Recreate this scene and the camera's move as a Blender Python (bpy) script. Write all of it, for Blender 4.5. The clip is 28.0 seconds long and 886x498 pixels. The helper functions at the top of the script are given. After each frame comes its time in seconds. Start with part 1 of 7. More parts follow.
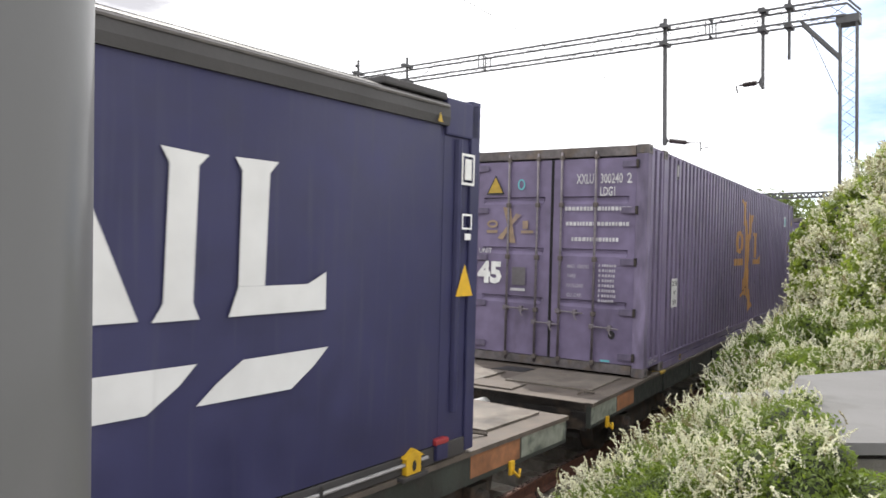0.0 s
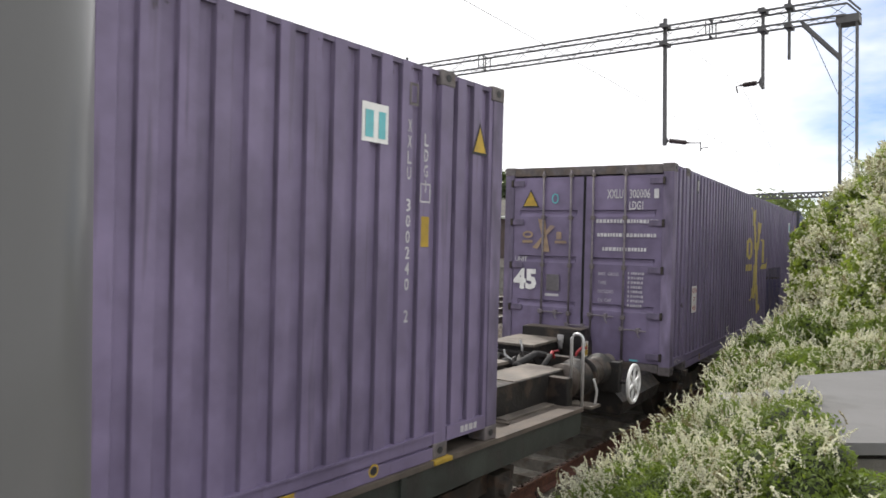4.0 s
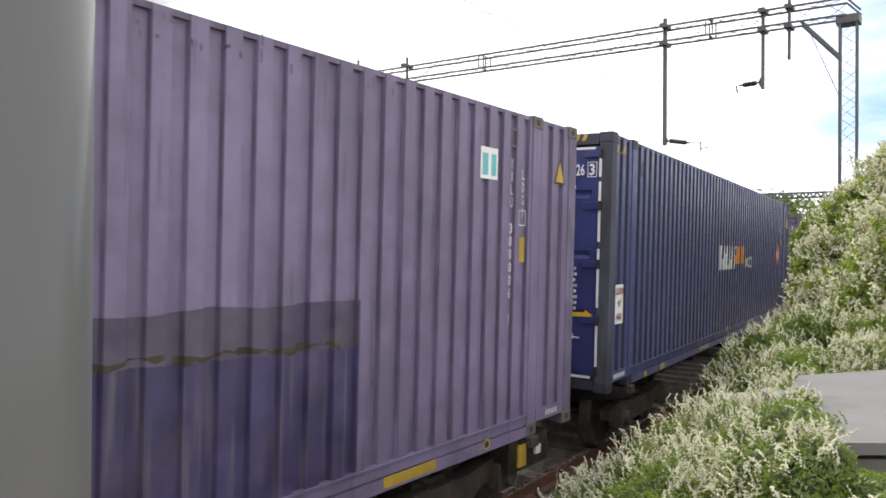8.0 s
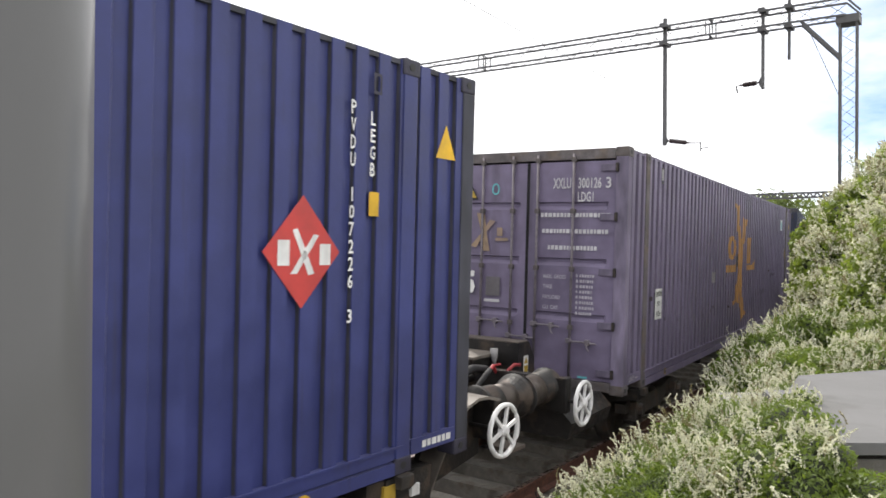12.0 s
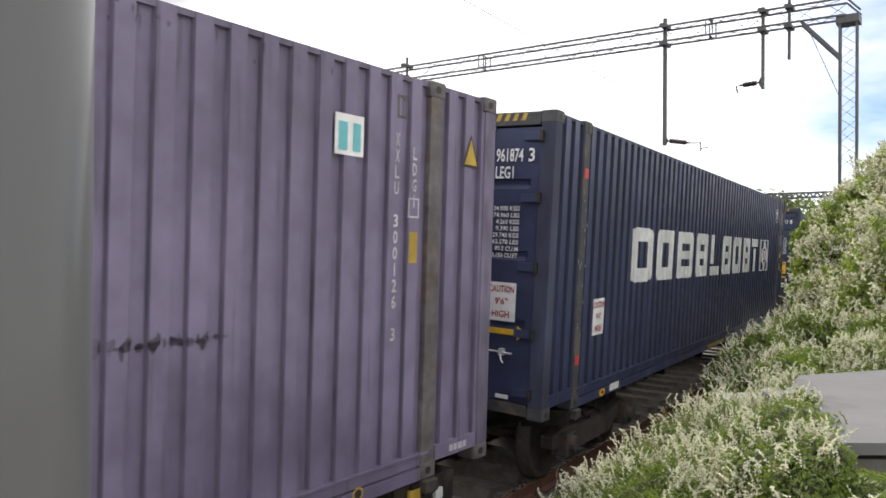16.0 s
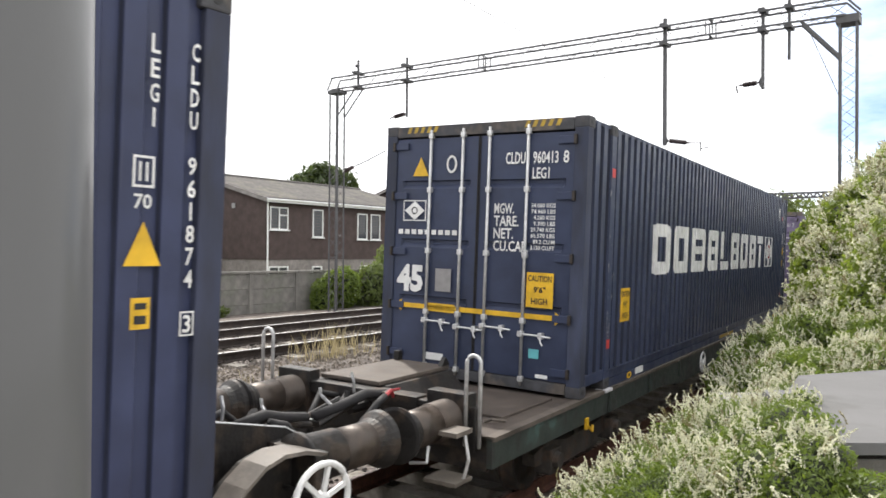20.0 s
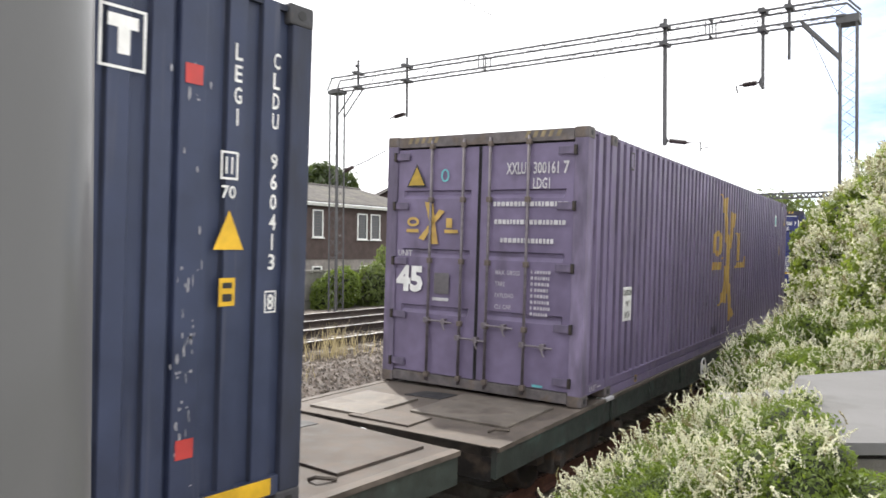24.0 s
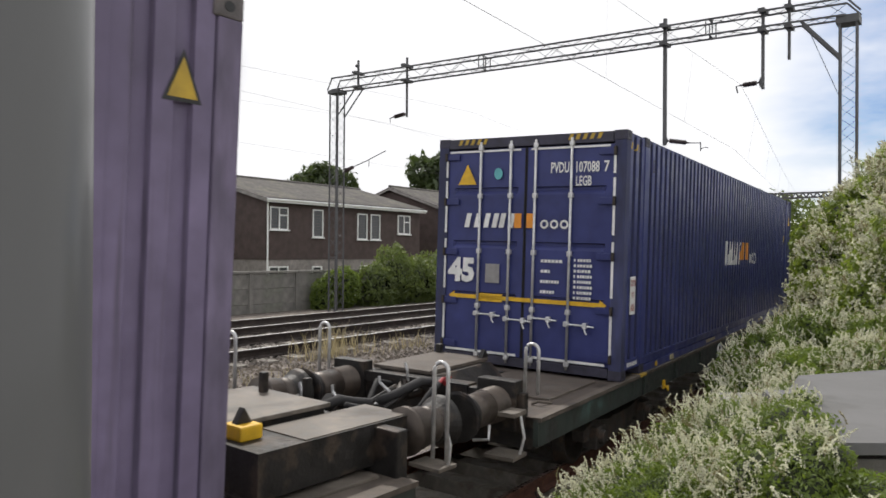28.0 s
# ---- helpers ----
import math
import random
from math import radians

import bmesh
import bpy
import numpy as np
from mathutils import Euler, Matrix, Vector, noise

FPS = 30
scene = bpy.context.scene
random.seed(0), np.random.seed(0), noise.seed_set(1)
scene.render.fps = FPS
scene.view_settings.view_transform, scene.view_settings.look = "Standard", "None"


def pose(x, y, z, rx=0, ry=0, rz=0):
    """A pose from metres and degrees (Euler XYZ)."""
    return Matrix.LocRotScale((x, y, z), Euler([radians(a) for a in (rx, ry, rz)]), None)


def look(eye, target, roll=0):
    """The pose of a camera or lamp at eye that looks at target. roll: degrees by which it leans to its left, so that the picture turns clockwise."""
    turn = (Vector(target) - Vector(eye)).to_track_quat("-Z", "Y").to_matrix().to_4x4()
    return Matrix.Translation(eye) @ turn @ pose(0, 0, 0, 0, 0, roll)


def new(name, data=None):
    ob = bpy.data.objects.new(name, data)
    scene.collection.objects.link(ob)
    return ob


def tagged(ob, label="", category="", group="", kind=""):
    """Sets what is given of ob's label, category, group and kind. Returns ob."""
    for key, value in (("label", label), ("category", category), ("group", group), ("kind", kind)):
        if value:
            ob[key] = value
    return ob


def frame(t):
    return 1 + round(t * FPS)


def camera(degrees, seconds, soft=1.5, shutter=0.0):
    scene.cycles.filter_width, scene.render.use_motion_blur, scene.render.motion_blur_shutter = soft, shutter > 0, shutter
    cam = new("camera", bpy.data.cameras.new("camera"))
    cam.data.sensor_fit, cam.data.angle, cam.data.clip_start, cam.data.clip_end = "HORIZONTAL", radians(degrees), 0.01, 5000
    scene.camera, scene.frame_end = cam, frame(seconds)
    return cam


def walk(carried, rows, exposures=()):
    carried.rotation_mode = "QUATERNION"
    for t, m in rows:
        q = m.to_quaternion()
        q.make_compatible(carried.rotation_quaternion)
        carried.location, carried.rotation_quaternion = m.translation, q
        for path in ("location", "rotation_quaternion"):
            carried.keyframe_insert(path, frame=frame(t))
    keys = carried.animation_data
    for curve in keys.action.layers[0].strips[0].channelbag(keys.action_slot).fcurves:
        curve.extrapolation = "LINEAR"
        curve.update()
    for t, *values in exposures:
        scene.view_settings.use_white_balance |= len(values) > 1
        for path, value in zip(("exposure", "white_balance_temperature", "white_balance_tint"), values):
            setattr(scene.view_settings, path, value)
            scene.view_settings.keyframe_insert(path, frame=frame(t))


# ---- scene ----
# The eye stands still beside the curve of a freight line.
EYE = (4.5227, 0.0, 2.385)
CAM_YAW, CAM_PITCH, CAM_ROLL = 36.552, 0.2675, -0.391
cam = camera(61.87, 28.0, soft=1.6, shutter=0.1)
stand = Matrix.Translation(EYE) @ Euler((radians(90 + CAM_PITCH), 0, radians(CAM_YAW)), "XYZ").to_matrix().to_4x4() @ pose(0, 0, 0, 0, 0, -CAM_ROLL)
walk(cam, [(0.0, stand), (28.0, stand)], exposures=[(0.0, -0.02), (1.0, -0.20), (2.0, -0.12), (3.0, -0.32), (4.5, -0.47), (6.0, -0.60), (7.0, -0.56), (8.0, -0.10), (9.0, 0.15), (10.0, 0.33), (11.0, 0.23), (12.0, -0.17), (12.5, -0.27), (13.7, -0.62), (15.0, -0.67), (16.0, -0.28), (17.0, 0.20), (18.0, 0.10), (19.0, 0.18), (20.0, -0.07), (24.0, 0.08), (25.0, -0.05), (26.0, -0.24), (27.0, -0.52), (28.0, -0.80)])

# ------------------------------------------------------------------ light
SUN_AZ, SUN_EL = radians(-51.6), radians(52)      # azimuth from +y towards +x


def make_world():
    w = bpy.data.worlds.new("sky")
    scene.world = w
    w.use_nodes = True
    nt = w.node_tree
    nt.nodes.clear()
    out = nt.nodes.new("ShaderNodeOutputWorld")
    bg = nt.nodes.new("ShaderNodeBackground")
    sky = nt.nodes.new("ShaderNodeTexSky")
    sky.sky_type, sky.sun_disc = "NISHITA", False
    sky.sun_elevation, sky.sun_rotation = SUN_EL, SUN_AZ
    gain = nt.nodes.new("ShaderNodeMix")
    gain.data_type, gain.blend_type = "RGBA", "MULTIPLY"
    gain.inputs["Factor"].default_value = 1.0
    nt.links.new(sky.outputs[0], gain.inputs["A"])
    gain.inputs["B"].default_value = (0.125, 0.15, 0.19, 1)
    # high white cloud with one blue break and one greyer bank
    co = nt.nodes.new("ShaderNodeTexCoord")
    mp = nt.nodes.new("ShaderNodeMapping")
    mp.inputs["Scale"].default_value = (1.0, 1.0, 3.2)
    nt.links.new(co.outputs["Generated"], mp.inputs[0])

    def cloud(scale, p0, p1):
        no = nt.nodes.new("ShaderNodeTexNoise")
        no.inputs["Scale"].default_value, no.inputs["Detail"].default_value, no.inputs["Roughness"].default_value = scale, 7.0, 0.55
        nt.links.new(mp.outputs[0], no.inputs["Vector"])
        r = nt.nodes.new("ShaderNodeMapRange")
        r.inputs["From Min"].default_value, r.inputs["From Max"].default_value = p0, p1
        nt.links.new(no.outputs[0], r.inputs["Value"])
        return r.outputs[0]

    def towards(v, lo, hi):
        d = nt.nodes.new("ShaderNodeVectorMath")
        d.operation = "DOT_PRODUCT"
        d.inputs[1].default_value = Vector(v).normalized()
        nt.links.new(co.outputs["Generated"], d.inputs[0])
        r = nt.nodes.new("ShaderNodeMapRange")
        r.interpolation_type = "SMOOTHSTEP"
        r.inputs["From Min"].default_value, r.inputs["From Max"].default_value = lo, hi
        nt.links.new(d.outputs["Value"], r.inputs["Value"])
        return r.outputs[0]

    def times(a, b):
        m = nt.nodes.new("ShaderNodeMath")
        m.operation, m.use_clamp = "MULTIPLY", True
        nt.links.new(a, m.inputs[0])
        nt.links.new(b, m.inputs[1])
        return m.outputs[0]

    def blend(f, a, b):
        x = nt.nodes.new("ShaderNodeMix")
        x.data_type = "RGBA"
        nt.links.new(f, x.inputs["Factor"])
        for slot, v in (("A", a), ("B", b)):
            if isinstance(v, tuple):
                x.inputs[slot].default_value = v
            else:
                nt.links.new(v, x.inputs[slot])
        return x

    bank = times(towards((-0.86, 0.46, 0.26), 0.980, 0.998), cloud(5.0, 0.36, 0.58))
    white = blend(bank, (1.85, 1.85, 1.88, 1), (0.80, 0.79, 0.84, 1))
    gap = times(towards((-0.03, 0.97, 0.15), 0.972, 0.998), cloud(3.0, 0.36, 0.62))
    mix = blend(gap, white.outputs["Result"], gain.outputs["Result"])
    nt.links.new(mix.outputs["Result"], bg.inputs[0])
    bg.inputs[1].default_value = 1.0
    nt.links.new(bg.outputs[0], out.inputs[0])


make_world()
sun = bpy.data.lights.new("sun", "SUN")
sun.energy, sun.angle, sun.color = 4.6, radians(1.2), (1.0, 0.95, 0.88)
sun_ob = new("sun", sun)
sun_ob.matrix_basis = look((0, 0, 0), (-math.sin(SUN_AZ) * math.cos(SUN_EL), -math.cos(SUN_AZ) * math.cos(SUN_EL), -math.sin(SUN_EL)))


# ------------------------------------------------------------------ materials
def material(name, base, rough=0.6, metal=0.0, vary=0.25, scale=6.0, bump=0.15, bump_scale=60.0, second=None, second_at=(0.52, 0.62), second_scale=2.0, stretch=(1, 1, 1), spec=0.5, isl=0.0, rnd=0.0, off=0.0, dirt=None, dirt_at=(0.55, 0.7), dirt_stretch=(1.5, 9.0, 0.5)):
    """Base colour with grain at two scales, an optional second colour in patches, streaks of dirt and a fine relief."""
    m = bpy.data.materials.new(name)
    m.use_nodes = True
    nt = m.node_tree
    b = nt.nodes["Principled BSDF"]
    b.inputs["Roughness"].default_value, b.inputs["Metallic"].default_value = rough, metal
    b.inputs["Specular IOR Level"].default_value = spec
    co = nt.nodes.new("ShaderNodeTexCoord")
    mp = nt.nodes.new("ShaderNodeMapping")
    mp.inputs["Scale"].default_value = stretch
    mp.inputs["Location"].default_value = (off, off * 1.7, off * 0.6)
    nt.links.new(co.outputs["Object"], mp.inputs[0])

    def noise_node(sc, det=5.0, vec=None):
        n = nt.nodes.new("ShaderNodeTexNoise")
        n.inputs["Scale"].default_value, n.inputs["Detail"].default_value = sc, det
        nt.links.new((vec or mp).outputs[0], n.inputs["Vector"])
        return n

    def mixer(kind, fac, a, bb):
        x = nt.nodes.new("ShaderNodeMix")
        x.data_type, x.blend_type = "RGBA", kind
        for slot, v in (("Factor", fac), ("A", a), ("B", bb)):
            if isinstance(v, (int, float)):
                x.inputs[slot].default_value = v
            elif isinstance(v, tuple):
                x.inputs[slot].default_value = (*v[:3], 1)
            else:
                nt.links.new(v, x.inputs[slot])
        return x.outputs["Result"]

    def ramp(src, lo, hi, p0=0.3, p1=0.7):
        r = nt.nodes.new("ShaderNodeValToRGB")
        r.color_ramp.elements[0].position, r.color_ramp.elements[1].position = p0, p1
        r.color_ramp.elements[0].color, r.color_ramp.elements[1].color = (lo, lo, lo, 1), (hi, hi, hi, 1)
        nt.links.new(src, r.inputs[0])
        return r.outputs[0]

    big, fine = noise_node(scale * 0.25), noise_node(scale)
    col = base
    if second:
        col = mixer("MIX", ramp(noise_node(second_scale, 4.0).outputs[0], 0, 1, *second_at), col, second)
    col = mixer("MULTIPLY", 1.0, col, ramp(big.outputs[0], 1 - vary, 1 + vary * 0.6))
    col = mixer("MULTIPLY", 1.0, col, ramp(fine.outputs[0], 1 - vary * 0.8, 1 + vary * 0.5))
    if isl or rnd:
        g = nt.nodes.new("ShaderNodeNewGeometry" if isl else "ShaderNodeObjectInfo")
        col = mixer("MULTIPLY", 1.0, col, ramp(g.outputs["Random Per Island" if isl else "Random"], 1 - (isl or rnd), 1 + (isl or rnd), 0, 1))
    if dirt:
        mp2 = nt.nodes.new("ShaderNodeMapping")
        mp2.inputs["Scale"].default_value = dirt_stretch
        mp2.inputs["Location"].default_value = (off * 2, off, 0)
        nt.links.new(co.outputs["Object"], mp2.inputs[0])
        col = mixer("MIX", ramp(noise_node(1.6, 6.0, mp2).outputs[0], 0, 0.75, *dirt_at), col, dirt)
    nt.links.new(col, b.inputs["Base Color"]) if not isinstance(col, tuple) else None
    if bump:
        bn = nt.nodes.new("ShaderNodeBump")
        bn.inputs["Strength"].default_value, bn.inputs["Distance"].default_value = bump, 0.02
        nt.links.new(noise_node(bump_scale, 6.0).outputs[0], bn.inputs["Height"])
        nt.links.new(bn.outputs[0], b.inputs["Normal"])
    rr = ramp(fine.outputs[0], max(0.05, rough - 0.12), min(1, rough + 0.12))
    nt.links.new(rr, b.inputs["Roughness"])
    return m


def leaf_material(name, c, through_amount=0.35, isl=0.35, rough=0.5):
    m = material(name, c, rough, 0, 0.25, 9.0, 0, isl=isl)
    nt = m.node_tree
    b = nt.nodes["Principled BSDF"]
    tr = nt.nodes.new("ShaderNodeBsdfTranslucent")
    tr.inputs[0].default_value = (min(1, c[0] * 2.2), min(1, c[1] * 2.2), c[2] * 1.2, 1)
    ms = nt.nodes.new("ShaderNodeMixShader")
    ms.inputs[0].default_value = through_amount
    nt.links.new(b.outputs[0], ms.inputs[1])
    nt.links.new(tr.outputs[0], ms.inputs[2])
    nt.links.new(ms.outputs[0], nt.nodes["Material Output"].inputs[0])
    return m


def glass_material(name, c=(0.03, 0.035, 0.04)):
    m = bpy.data.materials.new(name)
    m.use_nodes = True
    b = m.node_tree.nodes["Principled BSDF"]
    b.inputs["Base Color"].default_value, b.inputs["Roughness"].default_value = (*c, 1), 0.06
    return m


GRIME = (0.035, 0.03, 0.032)
M = {}
M["steel_black"] = material("steel_black", (0.022, 0.020, 0.019), 0.55, 0.3, 0.4, 14, 0.25, 40, second=(0.06, 0.045, 0.035), second_scale=5)
M["bogie"] = material("bogie", (0.055, 0.048, 0.042), 0.75, 0.1, 0.45, 18, 0.3, 50, second=(0.07, 0.048, 0.035), second_scale=6)
M["deck"] = material("deck", (0.115, 0.094, 0.078), 0.7, 0.1, 0.35, 9, 0.2, 60, second=(0.095, 0.08, 0.068), second_scale=2.2)
M["deck_brown"] = material("deck_brown", (0.085, 0.067, 0.056), 0.7, 0.1, 0.4, 9, 0.2, 60, second=(0.075, 0.06, 0.05), second_scale=2.2)
M["deck_plate"] = material("deck_plate", (0.165, 0.143, 0.12), 0.6, 0.05, 0.35, 10, 0.15, 70, second=(0.105, 0.088, 0.073), second_scale=2.6)
M["sill_camo"] = material("sill_camo", (0.036, 0.043, 0.037), 0.6, 0.05, 0.35, 12, 0.15, 50, second=(0.13, 0.065, 0.03), second_at=(0.66, 0.69), second_scale=1.3, dirt=(0.03, 0.028, 0.026), dirt_at=(0.5, 0.62), dirt_stretch=(2, 2.5, 1.5))
M["sill_green"] = material("sill_green", (0.04, 0.052, 0.045), 0.6, 0.05, 0.35, 12, 0.15, 50, second=(0.06, 0.10, 0.09), second_at=(0.57, 0.64), second_scale=1.5, dirt=(0.03, 0.028, 0.026), dirt_at=(0.5, 0.62), dirt_stretch=(2, 2.5, 1.5))
# near-white base paints the sky's glint onto the worn main line heads
M["rail_head"] = material("rail_head", (0.82, 0.80, 0.78), 0.3, 0.35, 0.15, 12, 0.05, 60)
M["rail_rust"] = material("rail_rust", (0.13, 0.058, 0.042), 0.85, 0.1, 0.4, 25, 0.2, 60, second=(0.16, 0.075, 0.05), second_scale=5)
M["rail_grey"] = material("rail_grey", (0.055, 0.042, 0.036), 0.8, 0.2, 0.4, 25, 0.2, 60)
M["sleeper"] = material("sleeper", (0.24, 0.22, 0.19), 0.85, 0, 0.3, 9, 0.3, 40, second=(0.15, 0.125, 0.10), second_scale=4, rnd=0.18)
M["ballast"] = material("ballast", (0.20, 0.172, 0.15), 0.9, 0, 0.5, 26, 0.9, 22, second=(0.09, 0.07, 0.058), second_scale=9, second_at=(0.42, 0.6))
M["stone"] = material("stone", (0.27, 0.24, 0.215), 0.9, 0, 0.3, 12, 0.3, 40, isl=0.45)
M["stone_brown"] = material("stone_brown", (0.21, 0.178, 0.142), 0.9, 0, 0.3, 12, 0.3, 40, isl=0.4)
# stone colour darkened to hold the shade between the freight rails
M["stone_shaded"] = material("stone_shaded", (0.055, 0.046, 0.042), 0.9, 0, 0.3, 12, 0.3, 40, isl=0.45)
# assumed pale bank surface, added to bounce light up onto the box sides
M["bounce_gravel"] = material("bounce_gravel", (0.42, 0.40, 0.36), 0.95, 0, 0.35, 30, 0.6, 30, second=(0.30, 0.28, 0.24), second_scale=3, second_at=(0.42, 0.6))
M["earth"] = material("earth", (0.14, 0.13, 0.075), 0.95, 0, 0.45, 5, 0.5, 25, second=(0.09, 0.12, 0.045), second_scale=0.6, second_at=(0.42, 0.58))
M["galv"] = material("galv", (0.105, 0.105, 0.11), 0.6, 0.35, 0.2, 9, 0.1, 60)
M["insul"] = material("insul", (0.05, 0.035, 0.035), 0.3, 0, 0.2, 9, 0)
M["wire"] = material("wire", (0.13, 0.12, 0.12), 0.6, 0.5, 0.2, 9, 0)
M["post"] = material("post", (0.088, 0.088, 0.090), 0.60, 0.0, 0.06, 3, 0.012, 140, spec=0.3)
M["post"].node_tree.nodes["Principled BSDF"].inputs["Coat Weight"].default_value = 0.35
M["post"].node_tree.nodes["Principled BSDF"].inputs["Coat Roughness"].default_value = 0.2
M["slab"] = material("slab", (0.135, 0.133, 0.133), 0.85, 0, 0.10, 9, 0.10, 60, second=(0.115, 0.113, 0.11), second_scale=2.5)
M["concrete"] = material("concrete", (0.23, 0.22, 0.20), 0.9, 0, 0.3, 5, 0.3, 40, second=(0.165, 0.165, 0.14), second_scale=1.3, rnd=0.08)
M["tilehung"] = material("tilehung", (0.082, 0.058, 0.054), 0.85, 0, 0.25, 12, 0.3, 30)
M["render_wall"] = material("render_wall", (0.26, 0.235, 0.22), 0.9, 0, 0.25, 5, 0.2, 40)
M["roof"] = material("roof", (0.10, 0.092, 0.086), 0.9, 0, 0.3, 9, 0.4, 20, second=(0.13, 0.122, 0.10), second_scale=1.2)
M["upvc"] = material("upvc", (0.78, 0.78, 0.77), 0.4, 0, 0.08, 5, 0)
M["glass"] = glass_material("glass", (0.05, 0.055, 0.06))
M["curtain"] = material("curtain", (0.55, 0.55, 0.55), 0.9, 0, 0.15, 4, 0.1, 30)
M["bark"] = material("bark", (0.07, 0.05, 0.035), 0.95, 0, 0.4, 14, 0.5, 25)
M["leaf_vine"] = leaf_material("leaf_vine", (0.115, 0.160, 0.032), 0.38)
M["leaf_light"] = leaf_material("leaf_light", (0.165, 0.215, 0.045), 0.40)
M["loop_head"] = material("loop_head", (0.30, 0.21, 0.18), 0.3, 0.7, 0.3, 20, 0.05, 60)
M["sill_orange"] = material("sill_orange", (0.30, 0.135, 0.065), 0.6, 0, 0.35, 12, 0.1, 50)
M["sill_pale"] = material("sill_pale", (0.23, 0.25, 0.21), 0.6, 0, 0.3, 12, 0.1, 50, second=(0.10, 0.12, 0.10), second_scale=4)
M["leaf_dark"] = leaf_material("leaf_dark", (0.045, 0.075, 0.02), 0.25)
M["leaf_mid"] = leaf_material("leaf_mid", (0.115, 0.15, 0.05), 0.35)
M["leaf_tree"] = leaf_material("leaf_tree", (0.055, 0.078, 0.03), 0.25)
M["flower"] = leaf_material("flower", (0.66, 0.645, 0.53), 0.22, 0.20)
M["flower_dry"] = leaf_material("flower_dry", (0.24, 0.21, 0.13), 0.2, 0.2)
M["straw"] = leaf_material("straw", (0.38, 0.32, 0.22), 0.2, 0.2)
# near-black filler for shrubs: the shade among the leaves, put into colour
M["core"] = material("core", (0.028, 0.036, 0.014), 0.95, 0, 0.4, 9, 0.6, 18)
M["white"] = material("white", (0.72, 0.72, 0.71), 0.5, 0, 0.14, 9, 0, dirt=(0.4, 0.39, 0.38), dirt_at=(0.55, 0.75))
M["white_old"] = material("white_old", (0.52, 0.51, 0.53), 0.6, 0, 0.22, 12, 0, dirt=(0.3, 0.28, 0.32), dirt_at=(0.5, 0.7))
M["white_clean"] = material("white_clean", (0.60, 0.60, 0.60), 0.55, 0, 0.06, 5, 0, dirt=(0.48, 0.48, 0.48), dirt_at=(0.6, 0.8))
M["stripe_faded"] = material("stripe_faded", (0.24, 0.19, 0.11), 0.7, 0, 0.35, 14, 0)
M["data_plate"] = material("data_plate", (0.125, 0.115, 0.125), 0.55, 0.1, 0.2, 20, 0)
M["lettering_dim"] = material("lettering_dim", (0.40, 0.38, 0.43), 0.6, 0, 0.25, 12, 0)
M["yellow"] = material("yellow", (0.70, 0.42, 0.02), 0.5, 0, 0.2, 9, 0)
M["ochre"] = material("ochre", (0.42, 0.28, 0.035), 0.6, 0, 0.25, 9, 0)
M["logo_orange"] = material("logo_orange", (0.48, 0.255, 0.085), 0.6, 0, 0.15, 9, 0, dirt=(0.22, 0.13, 0.09), dirt_at=(0.58, 0.74), dirt_stretch=(2, 6, 1.2))
M["logo_yellow"] = material("logo_yellow", (0.50, 0.40, 0.13), 0.6, 0, 0.15, 9, 0, dirt=(0.30, 0.22, 0.12), dirt_at=(0.55, 0.74), dirt_stretch=(2, 6, 1.2))
M["logo_amber"] = material("logo_amber", (0.50, 0.33, 0.085), 0.6, 0, 0.2, 9, 0, dirt=(0.30, 0.16, 0.07), dirt_at=(0.5, 0.72), dirt_stretch=(2, 5, 1.0))
M["logo_faded"] = material("logo_faded", (0.30, 0.215, 0.14), 0.6, 0, 0.25, 9, 0, dirt=(0.19, 0.14, 0.15), dirt_at=(0.5, 0.7), dirt_stretch=(2, 6, 1.2))
M["bargeboard"] = material("bargeboard", (0.27, 0.25, 0.24), 0.8, 0, 0.25, 8, 0.1, 40)
M["orange"] = material("orange", (0.72, 0.275, 0.025), 0.5, 0, 0.12, 9, 0)
M["red"] = material("red", (0.52, 0.05, 0.045), 0.5, 0, 0.15, 9, 0)
M["red_dark"] = material("red_dark", (0.33, 0.03, 0.035), 0.5, 0, 0.2, 9, 0)
M["teal"] = material("teal", (0.12, 0.42, 0.46), 0.5, 0, 0.15, 9, 0)
M["black"] = material("black", (0.02, 0.02, 0.022), 0.6, 0, 0.2, 9, 0)
M["grey_tag"] = material("grey_tag", (0.30, 0.29, 0.29), 0.5, 0.2, 0.2, 9, 0)
M["rod"] = material("rod", (0.58, 0.58, 0.58), 0.45, 0.6, 0.2, 20, 0.05)
M["rubber"] = material("rubber", (0.018, 0.017, 0.018), 0.8, 0, 0.2, 9, 0)
M["arch"] = material("arch", (0.17, 0.15, 0.13), 0.6, 0.2, 0.3, 9, 0.1)


def paint(name, base, off, dirt=GRIME, rough=0.48, dirt_at=(0.60, 0.82)):
    return material(name, base, rough, 0.0, 0.16, 5.0, 0.06, 30, spec=0.32, second=tuple(c * 0.82 for c in base), second_scale=0.9, second_at=(0.45, 0.65), off=off, dirt=dirt, dirt_at=dirt_at)


